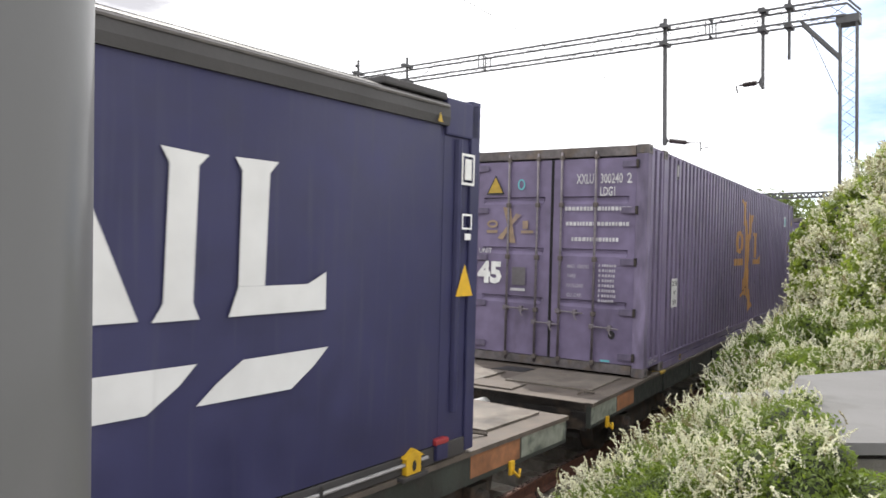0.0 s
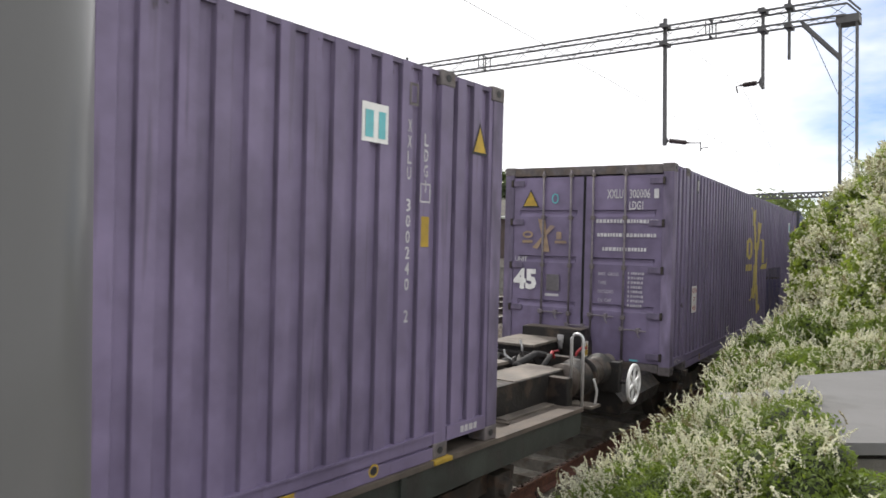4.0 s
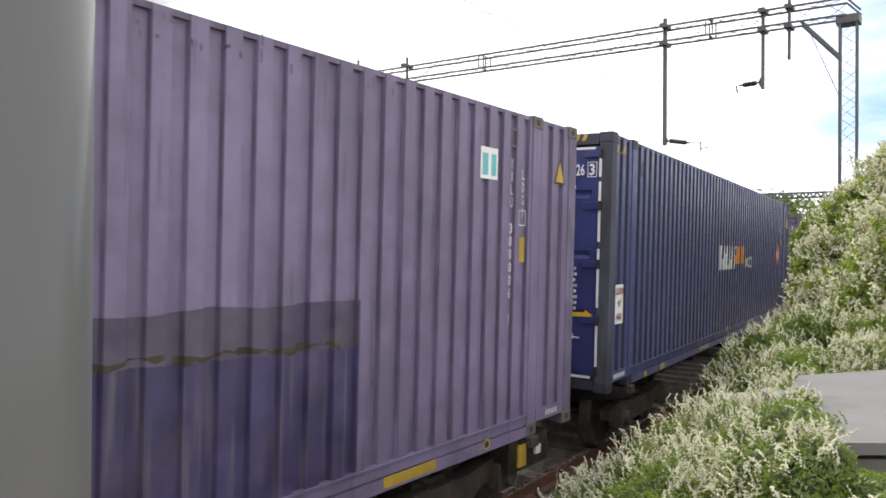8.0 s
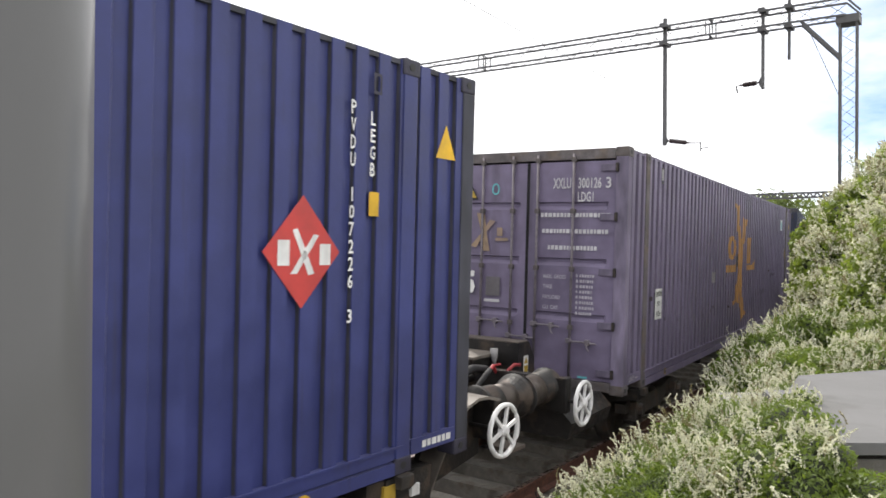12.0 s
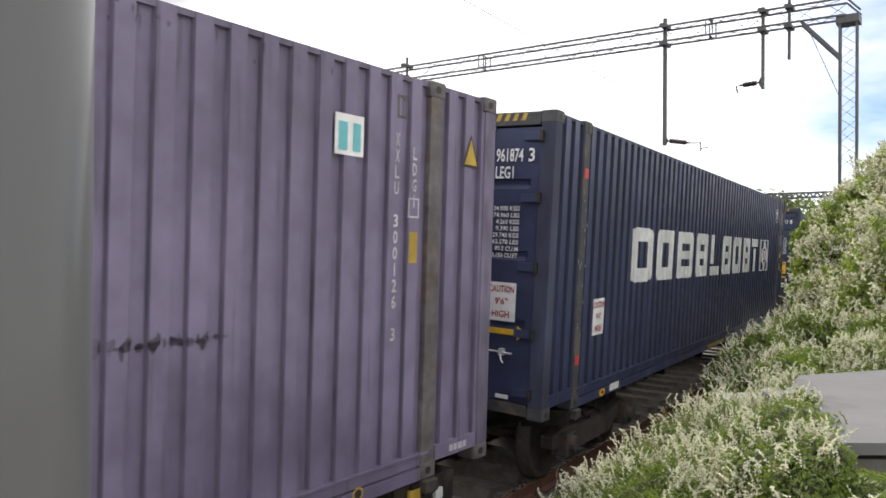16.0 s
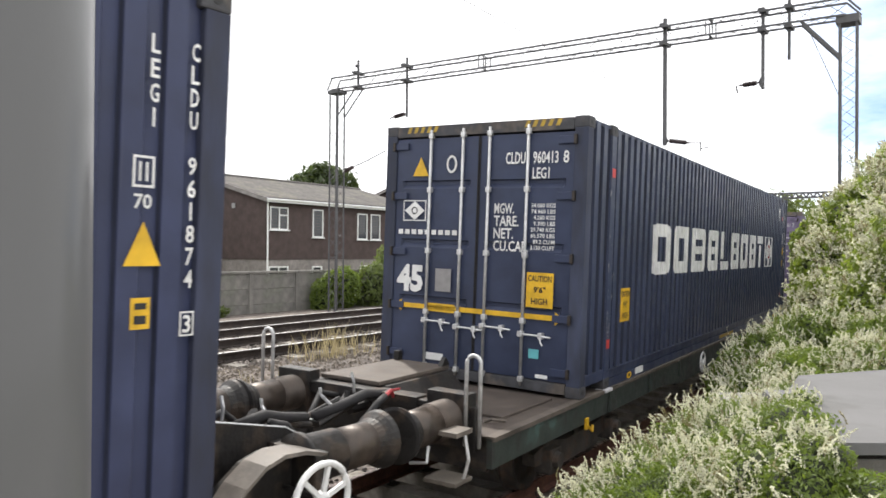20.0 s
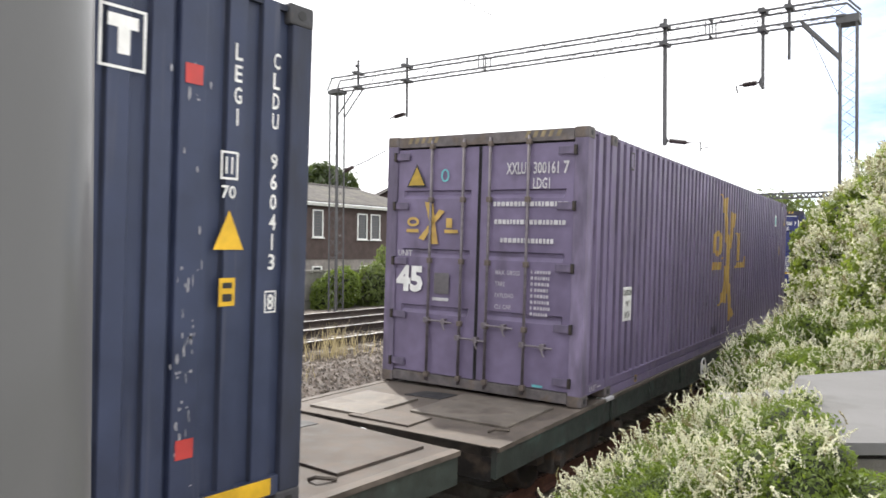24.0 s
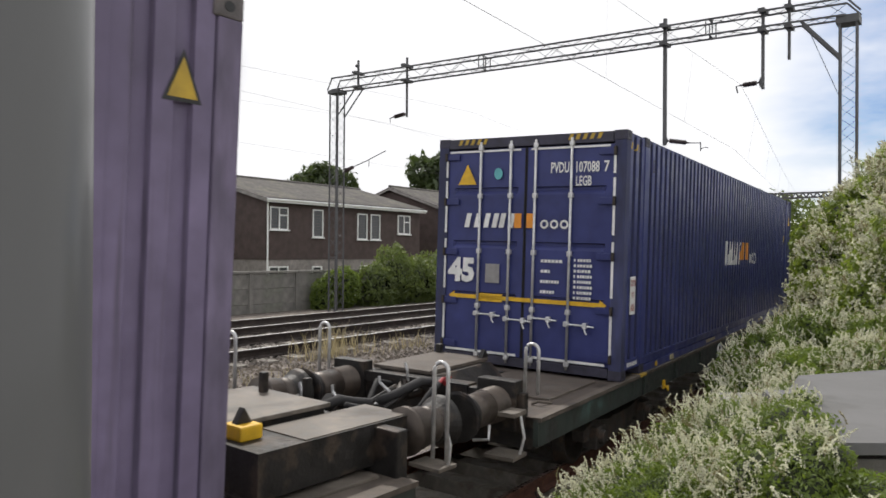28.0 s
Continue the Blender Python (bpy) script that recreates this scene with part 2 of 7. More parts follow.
# ------------------------------------------------------------------ mesh building
class Geo:
    """Collects plain vertices and faces for one mesh."""

    def __init__(self):
        self.v, self.f, self.smooth = [], [], False

    def add(self, verts, faces):
        n = len(self.v)
        self.v.extend(tuple(p) for p in verts)
        self.f.extend(tuple(n + i for i in q) for q in faces)
        return self

    def box(self, x0, x1, y0, y1, z0, z1, bev=0.0):
        if bev:
            bm = bmesh.new()
            bmesh.ops.create_cube(bm, size=1, matrix=Matrix.Translation(((x0 + x1) / 2, (y0 + y1) / 2, (z0 + z1) / 2)) @ Matrix.Diagonal((x1 - x0, y1 - y0, z1 - z0, 1)))
            bmesh.ops.bevel(bm, geom=bm.edges[:], offset=bev, segments=2, affect="EDGES", profile=0.6)
            bm.verts.index_update()
            self.add([v.co for v in bm.verts], [[v.index for v in q.verts] for q in bm.faces])
            bm.free()
            return self
        p = [(x, y, z) for x in (x0, x1) for y in (y0, y1) for z in (z0, z1)]
        return self.add(p, [(0, 1, 3, 2), (4, 6, 7, 5), (0, 4, 5, 1), (2, 3, 7, 6), (0, 2, 6, 4), (1, 5, 7, 3)])

    def bar(self, a, b, w, h=None, up=(0, 0, 1)):
        """A square bar from a to b."""
        a, b, h = Vector(a), Vector(b), h or w
        d = (b - a).normalized()
        u = Vector(up)
        if abs(d.dot(u)) > 0.95:
            u = Vector((0, 1, 0))
        s = d.cross(u).normalized() * (w / 2)
        t = s.cross(d).normalized() * (h / 2)
        p = [q + i * s + j * t for q in (a, b) for i, j in ((-1, -1), (1, -1), (1, 1), (-1, 1))]
        return self.add(p, [(0, 1, 2, 3), (7, 6, 5, 4), (0, 4, 5, 1), (1, 5, 6, 2), (2, 6, 7, 3), (3, 7, 4, 0)])

    def rings(self, rings, closed_ends=True, loop=False):
        n, k = len(self.v), len(rings[0])
        for r in rings:
            self.v.extend(tuple(p) for p in r)
        m = len(rings)
        for i in range(m if loop else m - 1):
            for j in range(k):
                a, b = n + i * k, n + ((i + 1) % m) * k
                self.f.append((a + j, a + (j + 1) % k, b + (j + 1) % k, b + j))
        if closed_ends and not loop:
            self.f.append(tuple(n + j for j in range(k - 1, -1, -1)))
            self.f.append(tuple(n + (m - 1) * k + j for j in range(k)))
        return self

    def tube(self, pts, r, k=8, loop=False):
        pts = [Vector(p) for p in pts]
        out, m = [], len(pts)
        ref = Vector((0, 0, 1))
        for i, p in enumerate(pts):
            d = (pts[(i + 1) % m] - pts[i - 1]) if loop else (pts[min(i + 1, m - 1)] - pts[max(i - 1, 0)])
            d.normalize()
            u = ref if abs(d.dot(ref)) < 0.9 else Vector((1, 0, 0))
            s = d.cross(u).normalized()
            t = s.cross(d)
            rad = r[i] if isinstance(r, (list, tuple)) else r
            out.append([p + rad * (math.cos(2 * math.pi * j / k) * s + math.sin(2 * math.pi * j / k) * t) for j in range(k)])
        return self.rings(out, True, loop)

    def lathe(self, axis_a, axis_b, prof, k=16):
        """Turned shape: prof gives (distance along the axis, radius)."""
        a, d = Vector(axis_a), (Vector(axis_b) - Vector(axis_a)).normalized()
        u = Vector((0, 0, 1)) if abs(d.z) < 0.9 else Vector((1, 0, 0))
        s = d.cross(u).normalized()
        t = s.cross(d)
        return self.rings([[a + d * h + max(r, 1e-4) * (math.cos(2 * math.pi * j / k) * s + math.sin(2 * math.pi * j / k) * t) for j in range(k)] for h, r in prof])

    def prism(self, poly, axis, lo, hi):
        """A flat outline pushed along an axis. poly holds the two other coordinates in axis order."""
        def put(p, h):
            return {"x": (h, p[0], p[1]), "y": (p[0], h, p[1]), "z": (p[0], p[1], h)}[axis]
        n = len(poly)
        return self.add([put(p, lo) for p in poly] + [put(p, hi) for p in poly], [tuple(range(n - 1, -1, -1)), tuple(range(n, 2 * n))] + [(i, (i + 1) % n, n + (i + 1) % n, n + i) for i in range(n)])

    def mesh(self, name, mat=None, smooth=False):
        me = bpy.data.meshes.new(name)
        me.from_pydata(self.v, [], self.f)
        if mat:
            me.materials.append(mat)
        me.update()
        bm = bmesh.new()
        bm.from_mesh(me)
        bmesh.ops.recalc_face_normals(bm, faces=bm.faces)
        bm.to_mesh(me)
        bm.free()
        if smooth:
            me.polygons.foreach_set("use_smooth", [True] * len(me.polygons))
        return me


def part(name, geo, mat, parent, label="", m=None, smooth=False, kind=""):
    """Links a mesh as one object under a thing or a part. geo: a Geo or a mesh that several share."""
    me = geo.mesh(name, None, smooth) if isinstance(geo, Geo) else geo
    if not me.materials:
        me.materials.append(mat)
    ob = new(name, me)
    if me.materials[0] != mat:
        ob.material_slots[0].link = "OBJECT"
        ob.material_slots[0].material = mat
    ob.parent = parent
    if m is not None:
        ob.matrix_basis = m
    return tagged(ob, label, kind=kind)


def thing(name, label, category, group="", kind="", m=None):
    ob = new(name)
    ob.empty_display_size = 0.2
    if m is not None:
        ob.matrix_basis = m
    return tagged(ob, label, category, group, kind)


CURVE = 0.005


def centre(y):
    """The freight track's centre line and heading: a left-hand curve that straightens far off."""
    c = max(-40.0, min(45.0, y))
    slope = -CURVE * c
    return -CURVE * c * c / 2 + slope * (y - c), slope


# ------------------------------------------------------------------ ground and tracks
def smoothstep(a, b, x):
    t = max(0.0, min(1.0, (x - a) / (b - a)))
    return t * t * (3 - 2 * t)


def ground_height(x, y):
    cx = centre(y)[0] if -60 < y < 80 else centre(max(-60, min(80, y)))[0]
    d = x - cx
    z = -0.33
    z += 0.83 * (1 - smoothstep(-4.4, -2.6, d))            # the higher main lines
    z += 1.25 * smoothstep(1.7, 3.0, d)                    # the bank beside the loop
    z -= 0.25 * (1 - smoothstep(-24, -12, x))
    return z


def make_ground():
    xs = [-1500, -300, -80, -40, -26, -20, -16, -14, -12.5] + [-12 + 0.3 * i for i in range(56)] + [5, 6, 8, 12, 20, 60, 300, 1500]
    ys = [-1500, -300, -60, -30, -15, -8] + [-6 + 0.5 * i for i in range(70)] + [30, 33, 37, 42, 48, 56, 70, 100, 300, 1500]
    g = Geo()
    for y in ys:
        for x in xs:
            z = ground_height(x, y)
            if -12 < x < 6 and -6 < y < 40:
                z += 0.035 * noise.noise((x * 1.3, y * 1.3, 0))
            g.v.append((x, y, z))
    n = len(xs)
    for j in range(len(ys) - 1):
        for i in range(n - 1):
            g.f.append((j * n + i, j * n + i + 1, (j + 1) * n + i + 1, (j + 1) * n + i))
    me = g.mesh("ground", M["ballast"], True)
    me.materials.append(M["bounce_gravel"])
    me.materials.append(M["earth"])
    for q in me.polygons:
        x, y = q.center.x, q.center.y
        # the bank gets the pale surface that brightens the lower box sides
        if -60 < y < 80 and 2.4 < x - centre(y)[0] < 12:
            q.material_index = 1
        elif x < -13.5 or x > 10 or y < -60 or y > 80:
            q.material_index = 2
    ob = new("ground", me)
    tagged(ob, "brown and grey track ballast with bare earth", "ground", kind="structure")
    return ob


make_ground()

RAIL = [(-0.07, -0.159), (0.07, -0.159), (0.07, -0.147), (0.012, -0.125), (0.009, -0.045), (0.035, -0.033), (0.036, -0.006), (0.03, 0.0), (-0.03, 0.0), (-0.036, -0.006), (-0.035, -0.033), (-0.009, -0.045), (-0.012, -0.125), (-0.07, -0.147)]


def rail_geo(line, ys):
    """A rail swept along a line that gives x, heading slope and height."""
    rings = []
    for y in ys:
        x, sl, z = line(y)
        c, s = 1 / math.hypot(1, sl), -sl / math.hypot(1, sl)
        rings.append([(x + p * c, y + p * s, z + q) for p, q in RAIL])
    return Geo().rings(rings)


def head_geo(line, ys):
    rings = []
    for y in ys:
        x, sl, z = line(y)
        c, s = 1 / math.hypot(1, sl), -sl / math.hypot(1, sl)
        rings.append([(x + p * c, y + p * s, z + q) for p, q in ((-0.027, 0.001), (0.027, 0.001), (0.024, 0.004), (-0.024, 0.004))])
    return Geo().rings(rings)


def sleeper_mesh():
    g = Geo()
    poly = [(-0.14, -0.20), (0.14, -0.20), (0.125, 0.0), (-0.125, 0.0)]
    g.prism(poly, "x", -1.25, 1.25)
    return g.mesh("sleeper", M["sleeper"])


def clip_mesh():
    g = Geo()
    for sx in (-0.7175, 0.7175):
        for o in (-0.1, 0.1):
            g.tube([(sx + o, -0.05, 0.01), (sx + o * 0.8, -0.03, 0.045), (sx + o * 0.6, 0.02, 0.035), (sx + o, 0.05, 0.02)], 0.011, 5)
            g.box(sx + o - 0.04, sx + o + 0.04, -0.06, 0.06, -0.002, 0.015)
    return g.mesh("rail_clips", M["rail_grey"])


SLEEPER, CLIPS = sleeper_mesh(), clip_mesh()
CANT = 1.25


def track(name, label, line, y0, y1, web, shiny, step=0.65):
    t = thing(name, label, "railway track", kind="structure")
    ys = np.arange(y0, y1 + 0.01, 2.0)
    for side in (-0.7525, 0.7525):
        def offset(y, side=side):
            x, sl, z = line(y)
            return x + side, sl, z - side * math.sin(radians(CANT if name == "track_1" else 0))
        r = part("rail", rail_geo(offset, ys), web, t)
        part("rail_head", head_geo(offset, ys), shiny, r)
    for y in np.arange(y0, min(y1, 42), step):
        x, sl, z = line(y)
        m = pose(x, y, z - 0.165, 0, CANT if name == "track_1" else 0, math.degrees(-math.atan(sl)))
        s = part("sleeper", SLEEPER, M["sleeper"], t, m=m)
        part("rail_clips", CLIPS, M["rail_grey"], s)
    return t


track("track_1", "single freight track on a curve with rusty rail sides", lambda y: (*centre(y), 0.0), -12, 70, M["rail_rust"], M["loop_head"])


def main_line(x0):
    return lambda y: (x0 - 0.024 * (y - 8), -0.024, 0.70)


track("track_2", "main line track with worn rails, their glint in the head colour, on grey ballast", main_line(-6.42), -6, 110, M["rail_grey"], M["rail_head"])
track("track_3", "main line track with worn rails, their glint in the head colour, beside the concrete wall", main_line(-9.35), -6, 110, M["rail_grey"], M["rail_head"])


def stones(name, label, count, area, size, mat, seed, lift=0.0):
    """Loose stones strewn over a stretch of the ground."""
    rng = np.random.default_rng(seed)
    base = np.array([(1, 0, -.5), (-.5, .9, -.4), (-.5, -.9, -.45), (.45, .1, .7), (-.4, .35, .62), (-.25, -.45, .66)])
    faces = [(0, 1, 4, 3), (1, 2, 5, 4), (2, 0, 3, 5), (3, 4, 5)]
    g = Geo()
    for i in range(count):
        x, y = rng.uniform(area[0], area[1]), rng.uniform(area[2], area[3])
        if area[4] == "loop":
            x += centre(y)[0]
        z = ground_height(x, y) + lift
        a, k = rng.uniform(0, 6.28), rng.uniform(0.6, 1.3) * size
        c, s = math.cos(a), math.sin(a)
        p = base * rng.uniform(0.7, 1.3, (6, 3)) * k
        g.add(np.stack([x + p[:, 0] * c - p[:, 1] * s, y + p[:, 0] * s + p[:, 1] * c, z + p[:, 2] * 0.8 + 0.3 * k], -1).tolist(), faces)
    ob = new(name, g.mesh(name, mat))
    return tagged(ob, label, "ballast", kind="stuff")


stones("ballast_stones", "loose brown ballast stones and dirt between the tracks", 13000, (-5.4, -2.2, 4, 20, ""), 0.024, M["stone_brown"], 3)
stones("ballast_stones", "loose pale ballast stones along the main lines", 9000, (-11.2, -5.0, 4.5, 24, ""), 0.035, M["stone"], 5, 0.02)
stones("ballast_stones", "ballast stones between the freight rails, coloured dark for the shade there", 7000, (-2.3, 1.75, 4, 22, "loop"), 0.035, M["stone_shaded"], 4)


# ------------------------------------------------------------------ overhead line
GR, GU = Vector((2.16, 17.0, 0)), Vector((-0.9962, -0.0869, 0))
GN = Vector((-GU.y, GU.x, 0))


def gat(a, z, n=0.0):
    return GR + GU * a + GN * n + Vector((0, 0, z))


UNIT_BAR = Geo().box(-0.5, 0.5, -0.5, 0.5, 0, 1).mesh("bar", M["galv"])


def bar_part(name, a, b, w, parent, mat, label=""):
    a, b = Vector(a), Vector(b)
    q = (b - a).to_track_quat("Z", "X").to_matrix().to_4x4()
    return part(name, UNIT_BAR, mat, parent, label, Matrix.Translation(a) @ q @ Matrix.Diagonal((w, w, (b - a).length, 1)))


def lattice(parent, at, length, w, h, panel, chord, lace, mat, names=("chord", "lacing_bar")):
    """Four chords with zigzag lacing on each face. at(d, i, j) gives the place d metres along, i and j in -1, 1 across."""
    for i in (-1, 1):
        for j in (-1, 1):
            bar_part(names[0], at(0, i, j), at(length, i, j), chord, parent, mat)
    n = max(2, round(length / panel))
    for k in range(n):
        d0, d1 = length * k / n, length * (k + 1) / n
        f = 1 if k % 2 else -1
        for a, b in (((-1, -f), (-1, f)), ((1, f), (1, -f)), ((-f, 1), (f, 1)), ((f, -1), (-f, -1))):
            bar_part(names[1], at(d0, *a), at(d1, *b), lace, parent, mat)


def insulator(g, a, b, r=0.062, n=9):
    d = (Vector(b) - Vector(a)).length
    prof = [(0, 0.02), (0.06, 0.02)]
    for i in range(n):
        h = 0.06 + (d - 0.12) * i / n
        prof += [(h, 0.03), (h + 0.01, r), (h + 0.028, r * 0.85), (h + 0.04, 0.03)]
    prof += [(d - 0.06, 0.02), (d, 0.02)]
    g.lathe(a, b, prof, 12)


def gantry():
    t = thing("overhead_line_gantry", "grey lattice steel portal gantry spanning the tracks", "gantry")
    mat = M["galv"]
    bz, bh, bw = 7.25, 0.34, 0.38

    def boom(a, i, j):
        return gat(a, bz - 0.004 * a + bh / 2 + j * bh / 2, i * bw / 2)
    lattice(t, lambda d, i, j: boom(d + 0.02, i, j), 13.45, bw, bh, 0.46, 0.038, 0.011, mat, ("boom_chord", "boom_lacing"))
    # raked ends, where the top chords come down to the mast heads
    for i in (-1, 1):
        bar_part("end_rake", boom(0.02, i, 1), boom(-0.24, i, -0.7), 0.034, t, mat)
        bar_part("end_rake", boom(13.45, i, 1), boom(13.62, i, -1), 0.03, t, mat)
    # splice frames where the boom's lengths are bolted together
    for a in (2.68, 8.41):
        for i in (-1, 1):
            for o in (-0.07, 0.07):
                bar_part("splice_bar", boom(a + o, i, -1), boom(a + o, i, 1), 0.022, t, mat)
        for j in (-1, 1):
            bar_part("splice_bar", boom(a, -1, j), boom(a, 1, j), 0.03, t, mat)
    # masts: tapering lattice legs
    for a0, zb in ((-0.02, 0.6), (13.40, 0.30)):
        lattice(t, lambda d, i, j: gat(a0 + i * 0.152, zb + d, j * 0.15), 7.2 - zb, 0.3, 0.3, 0.25, 0.044 if a0 < 1 else 0.034, 0.008, mat, ("mast_leg", "mast_lacing"))
        g = Geo()
        c = gat(a0, 7.14)
        for p in ((0.24, 0.2),):
            g.box(c.x - 0.21, c.x + 0.21, c.y - 0.2, c.y + 0.2, 7.09, 7.25 if a0 < 1 else 7.19)
        part("mast_head", g, mat, t)
        g = Geo()
        g.box(c.x - 0.3, c.x + 0.3, c.y - 0.3, c.y + 0.3, zb - 1.0, zb + 0.06, 0.02)
        part("foundation", g, M["concrete"], t)
    # knee braces
    bar_part("knee_brace", gat(0.84, 7.24, -0.16), gat(0.13, 6.42, -0.16), 0.06, t, mat)
    bar_part("knee_brace", gat(0.84, 7.24, 0.16), gat(0.13, 6.42, 0.16), 0.06, t, mat)
    bar_part("brace_rod", gat(0.72, 7.1), gat(0.13, 5.6), 0.014, t, mat)
    for n in (-0.16, 0.16):
        bar_part("knee_brace", gat(12.55, 7.2, n), gat(13.24, 6.42, n), 0.032, t, mat)
    # droppers hanging through the boom
    for a, z1, z0, w in ((3.69, 7.80, 4.88, 0.075), (1.60, 7.66, 5.95, 0.06), (1.085, 8.1, 6.52, 0.055), (10.88, 7.86, 6.18, 0.05), (12.61, 8.0, 7.12, 0.05)):
        d = bar_part("drop_tube", gat(a, z0), gat(a, z1), w, t, mat)
        for zz in (7.2, 7.62):
            g = Geo()
            c = gat(a, zz)
            g.box(c.x - 0.07, c.x + 0.07, c.y - 0.2, c.y + 0.2, zz - 0.035, zz + 0.035)
            part("clamp", g, mat, t)
    # registration arms and insulators
    g = Geo(); insulator(g, gat(3.64, 4.99), gat(3.14, 4.90)); part("insulator", g, M["insul"], t, "dark ribbed insulator")
    g = Geo(); g.tube([gat(3.66, 5.06), gat(3.64, 4.99), gat(3.66, 4.92)], 0.03, 6); part("bracket", g, mat, t)
    g = Geo(); g.tube([gat(3.14, 4.9), gat(2.89, 4.88), gat(2.89, 4.70), gat(2.89, 4.90)], 0.014, 5); g.tube([gat(2.89, 4.74), gat(2.8, 4.78), gat(2.72, 4.76)], 0.009, 5); part("registration_arm", g, mat, t)
    g = Geo(); insulator(g, gat(1.66, 6.10), gat(2.06, 6.08)); part("insulator", g, M["insul"], t, "dark ribbed insulator")
    g = Geo(); g.tube([gat(1.63, 6.2), gat(1.66, 6.1), gat(1.63, 6.0)], 0.03, 6); part("bracket", g, mat, t)
    g = Geo(); g.tube([gat(2.06, 6.08), gat(2.14, 6.07), gat(2.11, 5.92)], 0.018, 5); part("wire_hanger", g, mat, t)
    g = Geo(); insulator(g, gat(10.9, 6.28), gat(11.36, 6.22)); part("insulator", g, M["insul"], t, "dark ribbed insulator")
    g = Geo(); g.tube([gat(11.36, 6.22), gat(11.46, 6.2), gat(11.45, 6.08)], 0.02, 5); part("wire_hanger", g, mat, t)
    g = Geo(); insulator(g, gat(13.15, 4.76), gat(12.72, 4.9)); part("insulator", g, M["insul"], t, "dark ribbed insulator")
    g = Geo(); g.tube([gat(12.72, 4.9), gat(12.3, 5.03), gat(11.6, 5.28)], 0.016, 5); g.tube([gat(12.2, 5.06), gat(12.2, 4.85)], 0.012, 5); part("registration_arm", g, mat, t)
    g = Geo(); insulator(g, gat(12.61, 7.85), gat(12.72, 7.85), 0.05, 3); part("insulator", g, M["insul"], t)
    return t


gantry()


def far_gantry():
    t = thing("overhead_line_gantry", "distant grey lattice gantry over the tracks", "gantry")
    y, x0, z0 = 58.0, -10.0, 6.5
    for dz in (0.0, 0.34):
        for dy in (0, 0.34):
            bar_part("boom_chord", (x0 - 22, y - 1.5 + dy, z0 + dz), (x0 + 6.0, y + dy, z0 + dz), 0.11, t, M["galv"])
    n = 120
    for k in range(n):
        a, b = k / n, (k + 1) / n
        p, q = (z0, z0 + 0.34) if k % 2 else (z0 + 0.34, z0)
        bar_part("boom_lacing", (x0 - 22 + 28 * a, y - 1.5 + 1.5 * a, p), (x0 - 22 + 28 * b, y - 1.5 + 1.5 * b, q), 0.10, t, M["galv"])
    for x in (x0 + 6.0, x0 - 22):
        for i in (-0.15, 0.15):
            for j in (0.05, 0.35):
                bar_part("mast_leg", (x + i, y + j - (1.5 if x < x0 else 0), -0.2), (x + i, y + j - (1.5 if x < x0 else 0), z0 + 0.2), 0.06, t, M["galv"])


far_gantry()


def wires():
    """Contact and carrier wires along the tracks, with droppers between them."""
    t = thing("overhead_wires", "thin dark overhead line wires along the tracks", "wires")

    def wire(name, line, y0, y1, r):
        part(name, Geo().tube([line(y) for y in np.linspace(y0, y1, 60)], r, 4), M["wire"], t)
    # the loop's wires run in straight pulls from support to support
    def contact(y):
        return (0.93 - 0.0585 * y if y < 17 else -0.064 - 0.14 * (y - 17), y, 4.72)

    def carrier(y):
        k = ((y - 16.5) % 41) / 41
        return (0.62 - 0.0235 * y if y < 16.5 else 0.232 - 0.15 * (y - 16.5), y, 6.0 - 0.5 * math.sin(math.pi * k) if y > 16.5 else 6.0 - 0.02 * (16.5 - y))
    wire("contact_wire", contact, -20, 58, 0.0032)
    wire("carrier_wire", carrier, -24, 58, 0.0034)
    for y in (9.2, 13.0, 19.5, 24, 29, 34, 40, 46):
        part("dropper_wire", Geo().tube([contact(y), carrier(y)], 0.0015, 3), M["wire"], t)
    for x0 in (-6.42, -9.35):
        def far(z, sag, x0=x0):
            return lambda y: (x0 - 0.024 * (y - 8), y, z - sag * math.sin(math.pi * (((y - 16) % 42) / 42)))
        wire("contact_wire", far(5.3 if x0 > -7 else 4.9, 0), -30, 100, 0.0024)
        wire("carrier_wire", far(6.15, 0.75), -30, 100, 0.0024)


wires()


# ------------------------------------------------------------------ the train
LEN, WID, HGT = 13.716, 2.55, 2.896
HALF = WID / 2
PITCH, DEPTH = 0.2185, 0.035
FOLDS = (0.0, 0.50, 0.60, 0.97)
# where the first fold of each box starts
PHASE = {"B": -0.028, "C": -0.080, "D": -0.057, "E": -0.018, "F": 0.041, "G": 0.041, "H": -0.100, "I": -0.057}
FOLD_OF = {}
# distance from the eye's cross line to each load's leading end at the start, and the height of its bottom
UNITS = {"A": (4.87 - LEN, 0.85), "B": (8.71, 0.872), "C": (26.95, 0.752), "D": (41.51, 0.86), "E": (58.43, 0.756), "F": (73.02, 0.84), "G": (91.11, 0.92), "H": (108.64, 0.82), "I": (127.80, 0.94)}
TIMES = [0, 2.5, 5, 7.5, 10, 12.5, 15, 17.5, 20, 22.5, 25, 26.8, 28]
GONE = [0, 10.82, 21.38, 31.89, 42.27, 52.46, 62.84, 73.42, 84.31, 95.10, 106.31, 114.55, 119.86]


